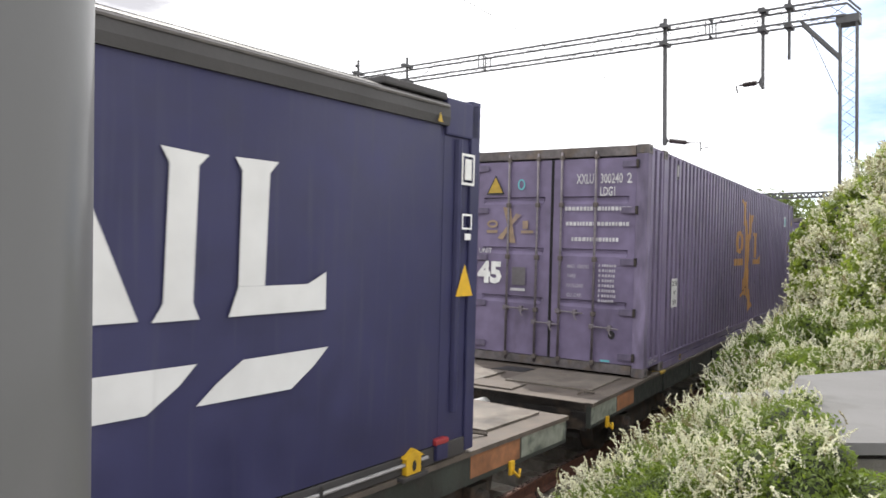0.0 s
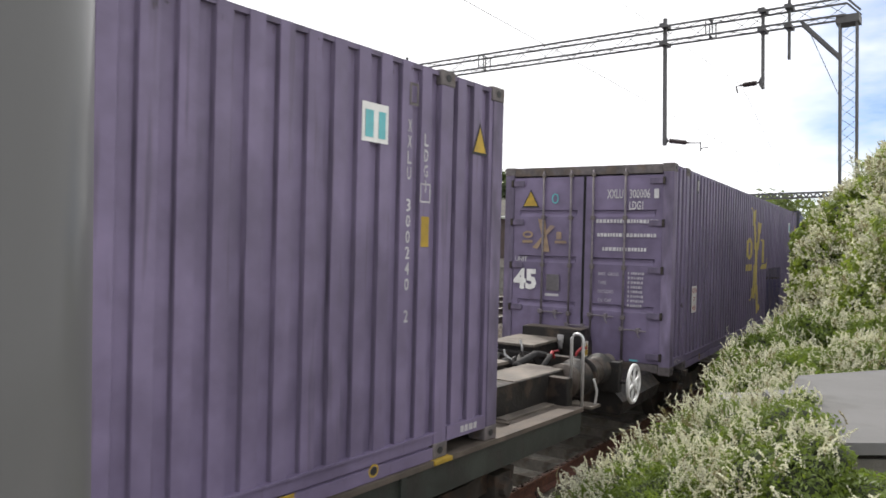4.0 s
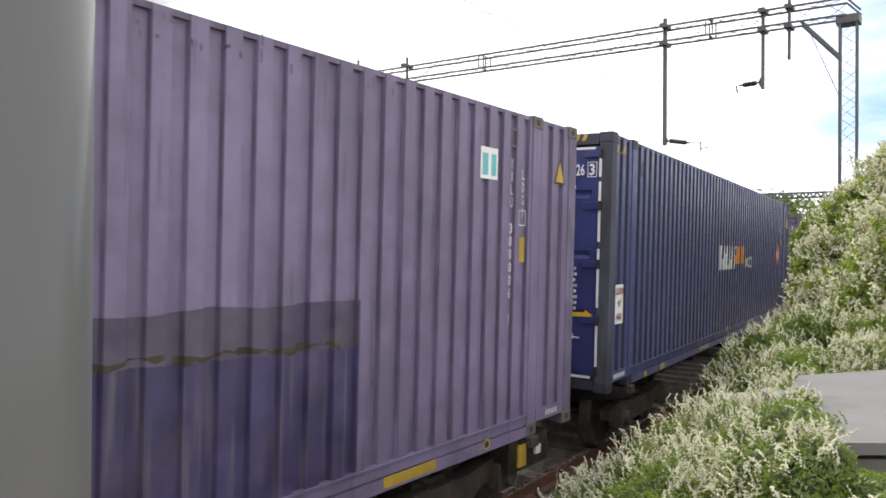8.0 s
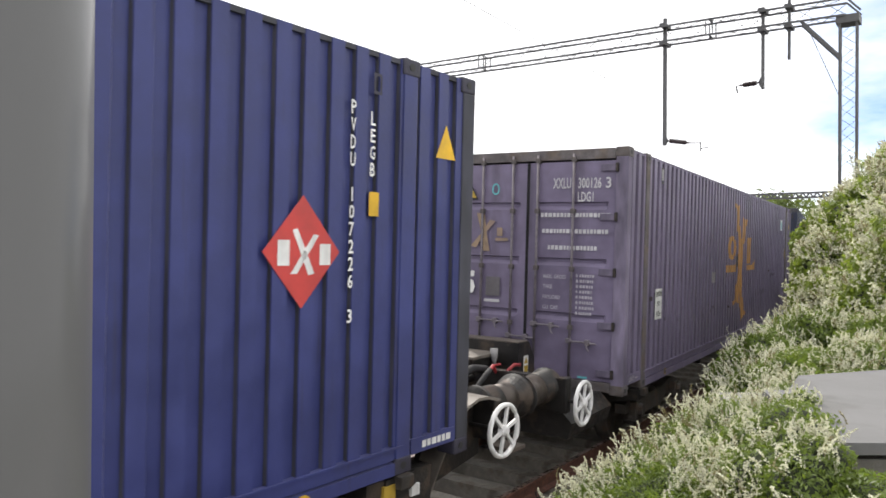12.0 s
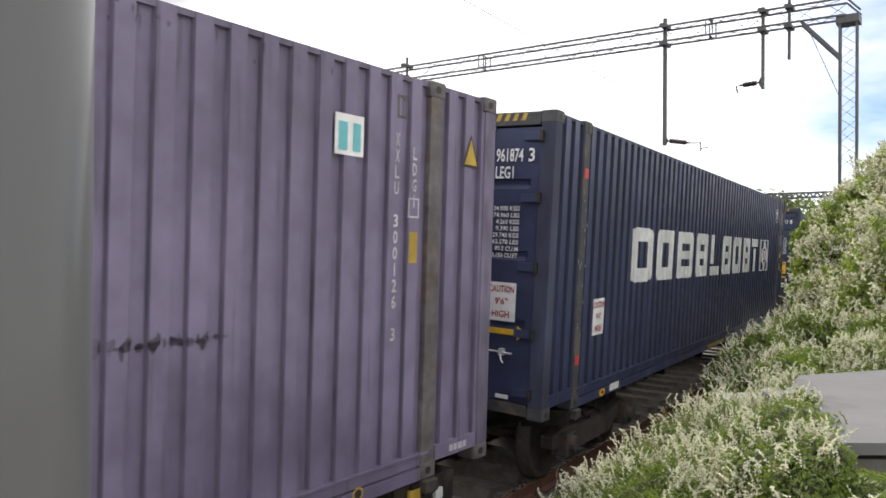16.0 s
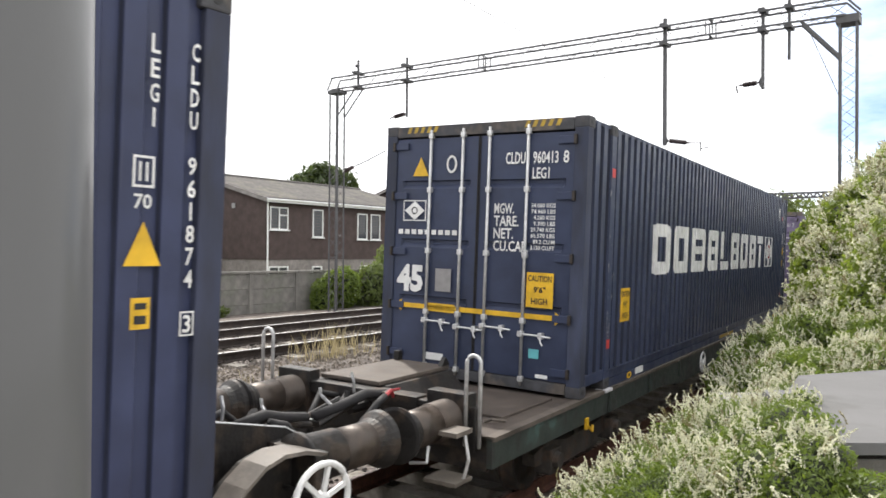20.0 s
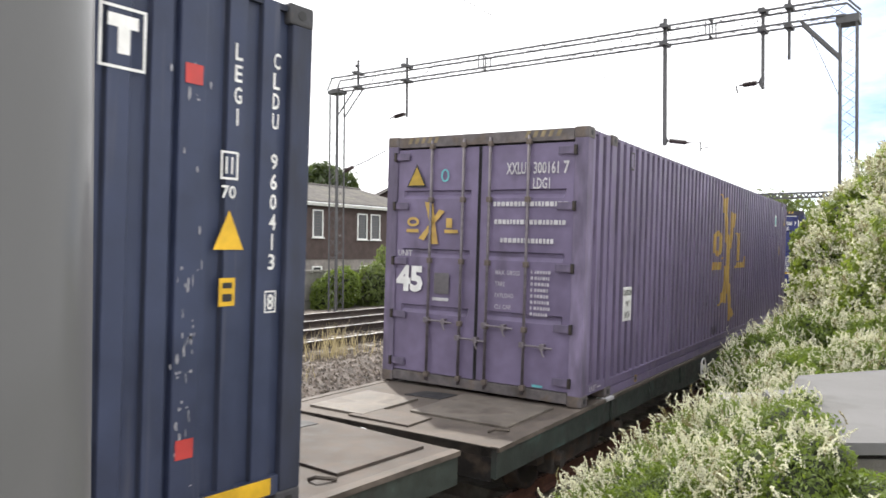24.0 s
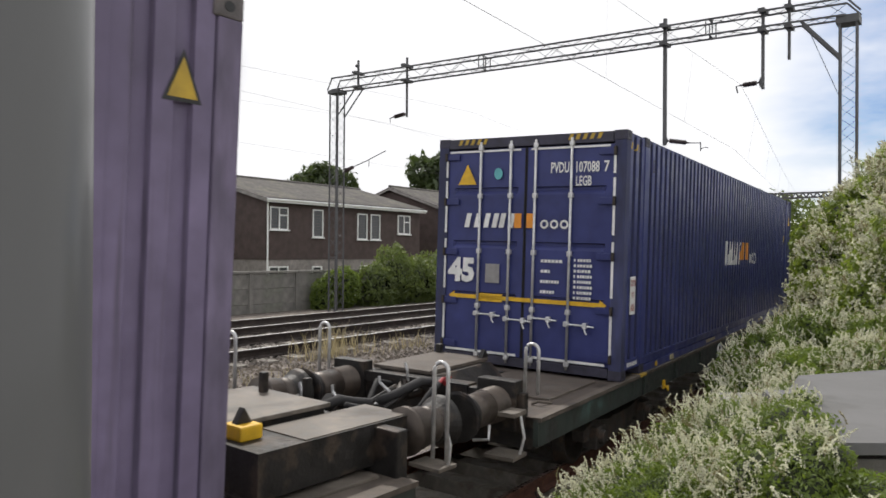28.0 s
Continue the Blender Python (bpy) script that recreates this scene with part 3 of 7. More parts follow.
def travelled(t):
    """Metres the train has run by t: piecewise parabolas through the table."""
    n = len(TIMES)
    k = max(0, min(n - 2, int(np.searchsorted(TIMES, t, "right")) - 1))
    def slope(i):
        a, b = max(0, i - 1), min(n - 1, i + 1)
        return (GONE[b] - GONE[a]) / (TIMES[b] - TIMES[a])
    h = TIMES[k + 1] - TIMES[k]
    u = (t - TIMES[k]) / h
    return (2 * u ** 3 - 3 * u * u + 1) * GONE[k] + (u ** 3 - 2 * u * u + u) * h * slope(k) + (3 * u * u - 2 * u ** 3) * GONE[k + 1] + (u ** 3 - u * u) * h * slope(k + 1)


def unit_pose(unit, t, z):
    s = UNITS[unit][0] - travelled(t)
    a, b = centre(s)[0], centre(s + LEN)[0]
    return pose(a, s, z, 0, CANT, math.degrees(math.atan2(a - b, LEN)))


def profile(y, seed_y=0.0):
    """Depth of the side sheet's folds at y."""
    p = (y - seed_y) % PITCH / PITCH
    if p < FOLDS[1]:
        return 0.0
    if p < FOLDS[2]:
        return -DEPTH * (p - FOLDS[1]) / (FOLDS[2] - FOLDS[1])
    if p < FOLDS[3]:
        return -DEPTH
    return -DEPTH * (1 - (p - FOLDS[3]) / (1 - FOLDS[3]))


def breaks(y0, y1, seed_y=0.0):
    out, k = [], math.floor((y0 - seed_y) / PITCH) - 1
    while True:
        for f in FOLDS:
            y = seed_y + (k + f) * PITCH
            if y >= y1:
                return out
            if y > y0:
                out.append(y)
        k += 1


SKIN = HALF - 0.012


def sheet(y0, y1, z0, z1, x=SKIN, flip=1, at=0.0):
    ys = [y0] + breaks(y0, y1, at) + [y1]
    g = Geo()
    zs = [z0, z0 + 0.001] + [z0 + (z1 - z0) * i / 4 for i in range(1, 4)] + [z1]
    for y in ys:
        for z in zs:
            g.v.append((flip * (x + profile(y, at)), y, z))
    n = len(zs)
    for i in range(len(ys) - 1):
        for j in range(n - 1):
            g.f.append((i * n + j, (i + 1) * n + j, (i + 1) * n + j + 1, i * n + j + 1))
    return g


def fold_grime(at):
    """A darker strip on the steep wall of each fold of the side sheet."""
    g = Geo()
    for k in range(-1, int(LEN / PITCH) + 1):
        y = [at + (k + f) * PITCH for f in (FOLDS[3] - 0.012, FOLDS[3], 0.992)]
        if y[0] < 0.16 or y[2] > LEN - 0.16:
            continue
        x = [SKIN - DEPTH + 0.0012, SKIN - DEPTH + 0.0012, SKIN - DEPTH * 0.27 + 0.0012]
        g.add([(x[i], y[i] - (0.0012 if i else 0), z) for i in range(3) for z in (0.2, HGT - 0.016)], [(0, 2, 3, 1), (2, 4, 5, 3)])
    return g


def flat_mesh(polys, cuts=()):
    """Flat outlines (y, z) as one bmesh, cut at the given y."""
    bm = bmesh.new()
    for poly in polys:
        bm.faces.new([bm.verts.new((0, p[0], p[1])) for p in poly])
    bmesh.ops.remove_doubles(bm, verts=bm.verts[:], dist=0.0004)
    bm.normal_update()
    lo, hi = min(p[0] for q in polys for p in q), max(p[0] for q in polys for p in q)
    bmesh.ops.triangulate(bm, faces=[f for f in bm.faces if len(f.verts) > 4])
    for c in cuts:
        if lo < c < hi:
            bmesh.ops.bisect_plane(bm, geom=bm.verts[:] + bm.edges[:] + bm.faces[:], plane_co=(0, c, 0), plane_no=(0, 1, 0))
    return bm


WRITING = ("painted_line", "weight_text", "weight_word", "end_lettering", "caution_wording", "door_code", "side_number", "hazard_stripes", "side_stripes", "door_trim", "small_mark", "code_box", "paint_chips")


def finish(bm, name):
    me = bpy.data.meshes.new(name)
    bm.to_mesh(me)
    bm.free()
    return me


PLATES = ("caution_plate", "caution_wording", "diamond_sign", "diamond_mark", "pictogram", "pictogram_field", "pictogram_bar", "capacity_plate", "warning_triangle", "warning_triangle_face", "slot_plate", "tie_slot", "code_box", "scrawl", "side_number")


def side_mark(name, polys, mat, parent, label="", lift=0.003):
    """Paint or a plate on the folded side sheet, laid just proud of it."""
    at = FOLD_OF.get(parent.name, 0.0)
    bm = flat_mesh(polys, () if name in PLATES else breaks(0, LEN, at))
    for v in bm.verts:
        if name not in PLATES:
            f = (v.co.y - at) % PITCH / PITCH
            v.co.x = SKIN + profile(v.co.y, at) + lift
            if f > FOLDS[3] - 0.002 or f < 0.001:
                v.co.y -= 0.0025
        else:
            v.co.x = SKIN + lift
    return part(name, finish(bm, name), mat, parent, label, kind="stuff" if name in WRITING else "")


def flat_mark(name, polys, mat, parent, x, label=""):
    """A mark on a plain side face at x."""
    bm = flat_mesh(polys)
    for v in bm.verts:
        v.co.x = x
    return part(name, finish(bm, name), mat, parent, label, kind="stuff" if name in WRITING else "")


def end_mark(name, polys, mat, parent, label="", y=-0.004):
    """A mark on the door end; outlines in (x, z)."""
    bm = flat_mesh(polys)
    for v in bm.verts:
        v.co.x, v.co.y = v.co.y, y
    return part(name, finish(bm, name), mat, parent, label, kind="stuff" if name in WRITING else "")


TEXTS = {}


def text_polys(body):
    """The outline faces of a word, scaled to a unit box."""
    if body not in TEXTS:
        cu = bpy.data.curves.new("word", "FONT")
        cu.body, cu.resolution_u, cu.fill_mode, cu.space_line = body, 2, "FRONT", 0.82
        cu.align_x, cu.offset = "CENTER", 0.05 if body == "45" else 0.018
        ob = bpy.data.objects.new("word", cu)
        me = bpy.data.meshes.new_from_object(ob)
        bpy.data.objects.remove(ob)
        vs = [(v.co.x, v.co.y) for v in me.vertices]
        fs = [[vs[i] for i in p.vertices] for p in me.polygons if p.normal.z > 0.5 or True]
        bpy.data.meshes.remove(me)
        x0, x1 = min(v[0] for v in vs), max(v[0] for v in vs)
        y0, y1 = min(v[1] for v in vs), max(v[1] for v in vs)
        TEXTS[body] = [[((p[0] - x0) / (x1 - x0), (p[1] - y0) / (y1 - y0)) for p in f] for f in fs]
    return TEXTS[body]


def words(body, a0, z0, a1, z1, bold=0.0):
    return [[(a0 + p[0] * (a1 - a0), z0 + p[1] * (z1 - z0)) for p in f] for f in text_polys(body)]


def rect(a0, z0, a1, z1):
    return [(a0, z0), (a1, z0), (a1, z1), (a0, z1)]


def ring(a0, z0, a1, z1, w, h=None):
    """A rectangle outline of stroke w."""
    h = h or w
    return [rect(a0, z0, a1, z0 + h), rect(a0, z1 - h, a1, z1), rect(a0, z0 + h, a0 + w, z1 - h), rect(a1 - w, z0 + h, a1, z1 - h)]


def disc(a, z, ra, rz, n=20):
    return [(a + ra * math.cos(2 * math.pi * i / n), z + rz * math.sin(2 * math.pi * i / n)) for i in range(n)]


def annulus(a, z, ra, rz, w, n=24):
    out = []
    for i in range(n):
        p, q = 2 * math.pi * i / n, 2 * math.pi * (i + 1) / n
        out.append([(a + ra * math.cos(p), z + rz * math.sin(p)), (a + ra * math.cos(q), z + rz * math.sin(q)), (a + (ra - w) * math.cos(q), z + (rz - w) * math.sin(q)), (a + (ra - w) * math.cos(p), z + (rz - w) * math.sin(p))])
    return out


def bars(a0, a1, z, h, fill, seed=1, gap=0.013):
    """A line of unreadable writing as plain bars."""
    rng, out, a = random.Random(seed), [], a0
    while a < a1 - 0.02:
        b = min(a1, a + rng.uniform(0.05, 0.12) * fill)
        out.append(rect(a, z, b, z + h))
        a = b + gap
    return out


CACHE = {}


def shared(key, make, smooth=False):
    if key not in CACHE:
        CACHE[key] = make().mesh(key.split("/")[0], None, smooth)
    return CACHE[key]


def casting():
    g = Geo()
    g.box(-0.081, 0.081, -0.089, 0.089, 0, 0.118, 0.012)
    return g


def hole():
    g = Geo()
    g.prism([(0.032 * math.cos(a) , 0.028 * math.sin(a)) for a in [2 * math.pi * i / 12 for i in range(12)]], "x", -0.001, 0.002)
    return g


def lock_rod():
    g = Geo()
    g.tube([(0, -0.035, 0.06), (0, -0.035, HGT - 0.06)], 0.017, 8)
    return g


def rod_keeper():
    g = Geo()
    g.box(-0.028, 0.028, -0.055, -0.002, -0.03, 0.03, 0.006)
    return g


def rod_handle():
    g = Geo()
    g.tube([(-0.02, -0.055, 0.0), (0.16, -0.06, 0.0), (0.34, -0.055, -0.01)], 0.011, 6)
    g.box(-0.04, 0.02, -0.072, -0.01, -0.03, 0.03, 0.008)
    g.box(0.20, 0.25, -0.07, -0.005, -0.035, 0.03, 0.006)
    g.tube([(0.225, -0.07, -0.02), (0.24, -0.075, -0.07), (0.26, -0.07, -0.1)], 0.009, 5)
    return g


def hinge():
    g = Geo()
    g.box(-0.15, 0.04, -0.016, 0.0, -0.040, 0.040, 0.006)
    return g


def hinge_pin():
    g = Geo()
    g.box(0.030, 0.062, -0.040, 0.004, -0.052, 0.052, 0.008)
    return g


def door_panel():
    """One door leaf with its pressed recesses; x runs from 0 to 1.14."""
    g = Geo()
    w, z0, z1 = 1.135, 0.14, HGT - 0.15
    zs = [(z0, 0.0)]
    cuts = [0.90, 1.56, 2.24]
    for c in cuts:
        zs += [(c - 0.075, 0.0), (c - 0.03, 0.034), (c + 0.012, 0.034), (c + 0.022, 0.0)]
    zs.append((z1, 0.0))
    for x, edge in ((0.0, 1), (0.10, 1), (0.13, 0), (w - 0.13, 0), (w - 0.10, 1), (w, 1)):
        for z, d in zs:
            g.v.append((x, -0.0 + (0 if edge else d), z))
    n = len(zs)
    for i in range(5):
        for j in range(n - 1):
            g.f.append((i * n + j, (i + 1) * n + j, (i + 1) * n + j + 1, i * n + j + 1))
    # leaf edge
    g.box(0, w, 0.035, 0.06, z0, z1)
    return g


def top_stripes():
    out = []
    for c in (-0.98, 0.55):
        for i in range(5):
            a = c + i * 0.09
            out.append([(a, HGT - 0.085), (a + 0.045, HGT - 0.085), (a + 0.075, HGT - 0.015), (a + 0.03, HGT - 0.015)])
    return out


def container(unit, name, label, colour, frame_mat, rod_mat, door_mat=None):
    """A 45-foot box: folded sheets, rails, posts, castings and two doors on the leading end."""
    c = thing(name, label, "shipping container", "containers on the train")
    door_mat = door_mat or colour
    at = FOLD_OF[c.name] = PHASE[unit]
    # darker, greyer tone for the fold strips, top rails, corner posts and some hinges
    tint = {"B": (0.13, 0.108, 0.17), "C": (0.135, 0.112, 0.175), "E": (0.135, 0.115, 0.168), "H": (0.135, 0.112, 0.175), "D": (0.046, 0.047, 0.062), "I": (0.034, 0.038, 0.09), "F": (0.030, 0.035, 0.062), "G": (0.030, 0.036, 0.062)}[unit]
    dark_tone = material("dark_tone_" + unit.lower(), tint, 0.75, 0, 0.35, 10, 0.1, 40, second=tuple(v * 1.4 for v in tint), second_scale=1.5, stretch=(1, 1, 0.3))
    post_y = 0.78
    rail = shared("bottom_rail", lambda: Geo().prism([(-HALF + q, z) for q, z in ((0, 0), (0, 0.088), (0.035, 0.088), (0.035, 0.104), (0.012, 0.104), (0.012, 0.182), (-0.003, 0.182), (-0.003, 0.197), (0.06, 0.197), (0.06, 0.104), (0.09, 0.09), (0.09, 0))], "y", post_y, LEN - post_y))
    for sx in (1, -1):
        m = pose(0, 0, 0) if sx < 0 else pose(0, LEN, 0, 0, 0, 180)
        r = part("bottom_rail", rail, colour, c, m=m)
        w = part("side_sheet", shared("side_sheet/%d%g" % (sx, at), lambda: sheet(0.10, LEN - 0.10, 0.18, HGT - 0.012, flip=sx, at=at)), colour, c)
        if sx > 0:
            part("fold_grime", shared("fold_grime/%g" % at, lambda: fold_grime(at)), dark_tone, c, "darker strip on the steep wall of each fold", kind="stuff")
        part("top_rail", shared("top_rail/%d" % sx, lambda: Geo().box(*sorted((sx * (HALF - 0.075), sx * (HALF - 0.019))), 0.1, LEN - 0.1, HGT - 0.045, HGT - 0.010)), dark_tone, c)
        for e in (0, 1):
            y0, y1 = (0.16, post_y - 0.09) if e == 0 else (LEN - post_y + 0.09, LEN - 0.16)
            part("end_rail", shared("end_rail/%d%d" % (sx, e), lambda: Geo().box(*sorted((sx * (HALF - 0.10), sx * (HALF - 0.004))), y0, y1, 0.105, 0.215)), colour, c)
            yc = post_y if e == 0 else LEN - post_y
            part("stacking_post", shared("stacking_post/%d%d" % (sx, e), lambda: Geo().box(*sorted((sx * (HALF - 0.10), sx * (HALF - 0.001))), yc - 0.075, yc + 0.075, 0.1, HGT - 0.1, 0.008)), frame_mat if unit in "EF" else colour, c)
            ye = 0.0 if e == 0 else LEN
            ya, yb = sorted((ye, ye + (0.15 if e == 0 else -0.15)))
            part("corner_post", shared("corner_post/%d%d" % (sx, e), lambda: Geo().box(*sorted((sx * (HALF - 0.15), sx * HALF)), ya, yb, 0.11, HGT - 0.11, 0.01)), dark_tone, c)
            for yy in (ye + (0.089 if e == 0 else -0.089), yc):
                for z in (0.0, HGT - 0.118):
                    k = part("corner_casting", shared("corner_casting", casting), frame_mat, c, m=pose(sx * (HALF - 0.081 + 0.004), yy, z + (0.006 if z else -0.004)))
                    part("casting_hole", shared("casting_hole", hole), M["black"], k, m=pose(sx * 0.0815, 0, 0.06))
    part("roof_sheet", shared("roof_sheet", lambda: Geo().box(-HALF + 0.05, HALF - 0.05, 0.1, LEN - 0.1, HGT - 0.05, HGT - 0.025)), colour, c)
    part("floor", shared("container_floor", lambda: Geo().box(-HALF + 0.1, HALF - 0.1, 0.05, LEN - 0.05, 0.12, 0.17)), M["steel_black"], c)
    part("end_sheet", shared("end_sheet", end_sheet), colour, c)
    part("door_header", shared("door_header", lambda: Geo().box(-HALF + 0.16, HALF - 0.16, 0.0, 0.12, HGT - 0.13, HGT - 0.005, 0.006)), frame_mat, c)
    part("door_sill", shared("door_sill", lambda: Geo().box(-HALF + 0.16, HALF - 0.16, 0.0, 0.15, 0.02, 0.13, 0.006)), frame_mat, c)
    if unit not in "BCE":
        end_mark("hazard_stripes", top_stripes(), M["stripe_faded"] if unit == "H" else M["ochre"], c)
    panel = shared("door", door_panel)
    for sx in (-1, 1):
        d = part("door", panel, door_mat, c, m=pose(-1.14 if sx < 0 else 0.005, 0.02, 0))
        o = 1.14 if sx < 0 else -0.005
        part("gasket", shared("gasket", lambda: Geo().box(-0.006, 0.006, -0.008, 0.05, 0.14, HGT - 0.15)), M["rubber"], d, m=pose(1.128 if sx < 0 else 0.007, 0, 0))
        for x in ((-0.63, -0.20) if sx < 0 else (0.14, 0.61)):
            r = part("lock_rod", shared("lock_rod", lock_rod, True), rod_mat, d, m=pose(x + o, 0, 0))
            for z in (0.13, 0.75, 1.45, 2.15, HGT - 0.13):
                part("rod_keeper", shared("rod_keeper", rod_keeper), frame_mat if unit in "BCEH" else rod_mat, r, m=pose(0, 0, z))
            part("rod_handle", shared("rod_handle", rod_handle), rod_mat, r, m=pose(0, 0, {True: (0.76, 0.59), False: (0.65, 0.61)}[unit in "BCEH"][0 if x in (-0.63, 0.14) else 1]))
        part("gasket", shared("edge_gasket", lambda: Geo().box(-0.008, 0.008, -0.004, 0.05, 0.14, HGT - 0.15)), M["rubber"], d, m=pose(sx * 1.142 + o, 0, 0))
        for z in (0.24, 0.80, 1.43, 2.08, 2.66):
            m = pose(1.10 + o, -0.02, z) if sx > 0 else pose(-1.10 + o, -0.02, z) @ Matrix.Diagonal((-1, 1, 1, 1))
            part("hinge", shared("hinge", hinge), dark_tone if unit in "BCEH" else door_mat, d, m=m)
            part("hinge_pin", shared("hinge_pin", hinge_pin), M["steel_black"], d, m=m)
    return c


def end_sheet():
    g = Geo()
    n = 34
    xs = [-1.1 + 2.2 * i / n for i in range(n + 1)]
    for i, x in enumerate(xs):
        d = 0.045 if i % 4 in (2, 3) else 0.0
        for z in (0.15, HGT - 0.1):
            g.v.append((x, LEN - 0.03 - d, z))
    for i in range(n):
        g.f.append((2 * i, 2 * i + 2, 2 * i + 3, 2 * i + 1))
    g.box(-1.1, 1.1, LEN - 0.12, LEN - 0.01, 0.02, 0.15)
    g.box(-1.1, 1.1, LEN - 0.12, LEN - 0.01, HGT - 0.11, HGT - 0.005)
    return g


def tri(a, z, w, h):
    return [(a - w / 2, z), (a + w / 2, z), (a, z + h)]


def door_numbers(c, owner, serial, check, size, mat, boxed=True):
    end_mark("door_code", words(owner, 0.34, 2.42, 0.575, 2.55), mat, c, "painted white owner code")
    end_mark("door_code", words(serial, 0.665, 2.42, 0.955, 2.55), mat, c, "painted white container number")
    end_mark("door_code", words(check, 1.01, 2.42, 1.075, 2.55), mat, c, "painted white check digit")
    if boxed:
        end_mark("code_box", ring(0.99, 2.40, 1.10, 2.57, 0.007), mat, c, y=-0.005)
    end_mark("door_code", words(size, 0.665, 2.26, 0.86, 2.38), mat, c, "painted white size code")


def weights(c, mat, seed, words_too=False):
    """The weight table on the right-hand door."""
    if words_too:
        for i, w in enumerate(("MGW.", "TARE.", "NET.", "CU.CAP.")):
            end_mark("weight_word", words(w, 0.22, 1.885 - i * 0.135, 0.22 + 0.060 * len(w), 2.0 - i * 0.135), mat, c)
    elif mat is M["lettering_dim"]:
        for i, (w, k) in enumerate((("MAX. GROSS", 0.30), ("TARE", 0.12), ("PAYLOAD", 0.23), ("CU. CAP.", 0.21))):
            end_mark("weight_word", words(w, 0.24, 1.328 - i * 0.125, 0.24 + k, 1.378 - i * 0.125), mat, c)
    else:
        for i in range(4):
            end_mark("weight_word", bars(0.24, 0.24 + (0.30, 0.12, 0.26, 0.2)[i], 1.335 - i * 0.125, 0.036, 0.36, seed + i, 0.01), mat, c)
    if words_too:
        for i, w in enumerate(("34.000 KGS", "74.960 LBS", "4.260 KGS", "9.390 LBS", "29.740 KGS", "65.570 LBS", "89.2 CU.M", "3.150 CU.FT")):
            end_mark("weight_text", words(w, 0.665 + (0.03 if len(w) < 10 else 0), 1.955 - i * 0.064, 0.945, 2.0 - i * 0.064), mat, c)
        return
    z0 = 1.40
    for i in range(8):
        for k in range(4):
            a = 0.67 + k * 0.062
            end_mark("weight_text", [rect(a, z0 - 0.042 - i * 0.064, a + (0.026 if (i + k) % 3 else 0.018), z0 - 0.008 - i * 0.064)], mat, c) if k == 0 else None
        end_mark("weight_text", bars(0.715, 0.90, z0 - 0.042 - i * 0.064, 0.034, 0.27, seed * 7 + i, 0.009), mat, c)


def caution_plate(c, a0, z0, a1, z1, back, ink, on_side=True, top="CAUTION", mid="9'6\"", low="HIGH"):
    put = side_mark if on_side else end_mark
    kw = dict(lift=0.004) if on_side else {}
    p = put("caution_plate", [rect(a0, z0, a1, z1)], back, c, "caution plate with the box height", **kw)
    h, w = z1 - z0, a1 - a0
    kw = dict(lift=0.007) if on_side else dict(y=-0.008)
    put("caution_wording", words(top, a0 + 0.06 * w, z0 + 0.74 * h, a1 - 0.06 * w, z0 + 0.92 * h) + words(mid, a0 + 0.28 * w, z0 + 0.42 * h, a1 - 0.28 * w, z0 + 0.6 * h) + words(low, a0 + 0.2 * w, z0 + 0.09 * h, a1 - 0.2 * w, z0 + 0.27 * h), ink, p, **kw)


def number_column(c, a, z1, body, mat, h=0.09, w=0.046, step=0.112):
    out = []
    for i, ch in enumerate(body):
        if ch != " ":
            z = z1 - (i + 1) * step
            n = 0.012 if ch in "1I" else w
            out += words(ch, a - n / 2, z, a + n / 2, z + h)
    return side_mark("side_number", out, mat, c, "white upright container number", lift=0.004)


CROSS_L = [(6.18, 3.53), (6.47, 3.44), (6.74, 3.49), (6.69, 3.20), (6.98, 2.66), (6.99, 2.25), (7.06, 2.1), (7.18, 1.70), (7.34, 1.45), (7.57, 1.34), (7.3, 1.30), (7.03, 1.22), (6.96, 1.55), (6.80, 2.02), (6.70, 2.25), (6.70, 2.62), (6.52, 3.0), (6.40, 3.35)]
CROSS_R = [(6.99, 3.26), (7.22, 3.22), (7.49, 3.23), (7.32, 2.95), (7.12, 2.62), (7.04, 2.28), (6.86, 1.95), (6.78, 1.66), (6.86, 1.58), (6.5, 1.62), (6.18, 1.56), (6.42, 1.72), (6.52, 1.92), (6.68, 2.28), (6.76, 2.55), (6.98, 2.85)]


def crossed_logo(c, mat, dz):
    """The owner's mark as plain painted shapes: a hooked block, two crossed sweeps and a footed bar."""
    def up(poly):
        return [(a, z + dz) for a, z in poly]
    p = side_mark("painted_mark", [up(CROSS_L)], mat, c, "tall crossed sweeps of paint")
    side_mark("painted_mark", [up(CROSS_R)], mat, c, lift=0.0045)
    # a thick oval with a bar below it, and a post with a wedge at its foot
    n, oval = 26, []
    for i in range(n):
        p0, p1 = 2 * math.pi * i / n, 2 * math.pi * (i + 1) / n
        oval.append([(6.05 + 0.38 * math.cos(p0), 2.65 + 0.22 * math.sin(p0)), (6.05 + 0.38 * math.cos(p1), 2.65 + 0.22 * math.sin(p1)), (6.07 + 0.13 * math.cos(p1), 2.65 + 0.13 * math.sin(p1)), (6.07 + 0.13 * math.cos(p0), 2.65 + 0.13 * math.sin(p0))])
    side_mark("painted_mark", [up(q) for q in oval], mat, c, "thick oval of paint", lift=0.0035)
    side_mark("painted_mark", [up([(5.62, 2.20), (6.42, 2.20), (6.46, 2.42), (6.38, 2.33), (5.64, 2.33)])], mat, c, "bar of paint", lift=0.0035)
    side_mark("painted_mark", [up([(7.52, 2.87), (7.98, 2.87), (7.90, 2.80), (7.90, 2.345), (7.62, 2.345), (7.62, 2.80)])], mat, c, "upright bar of paint")
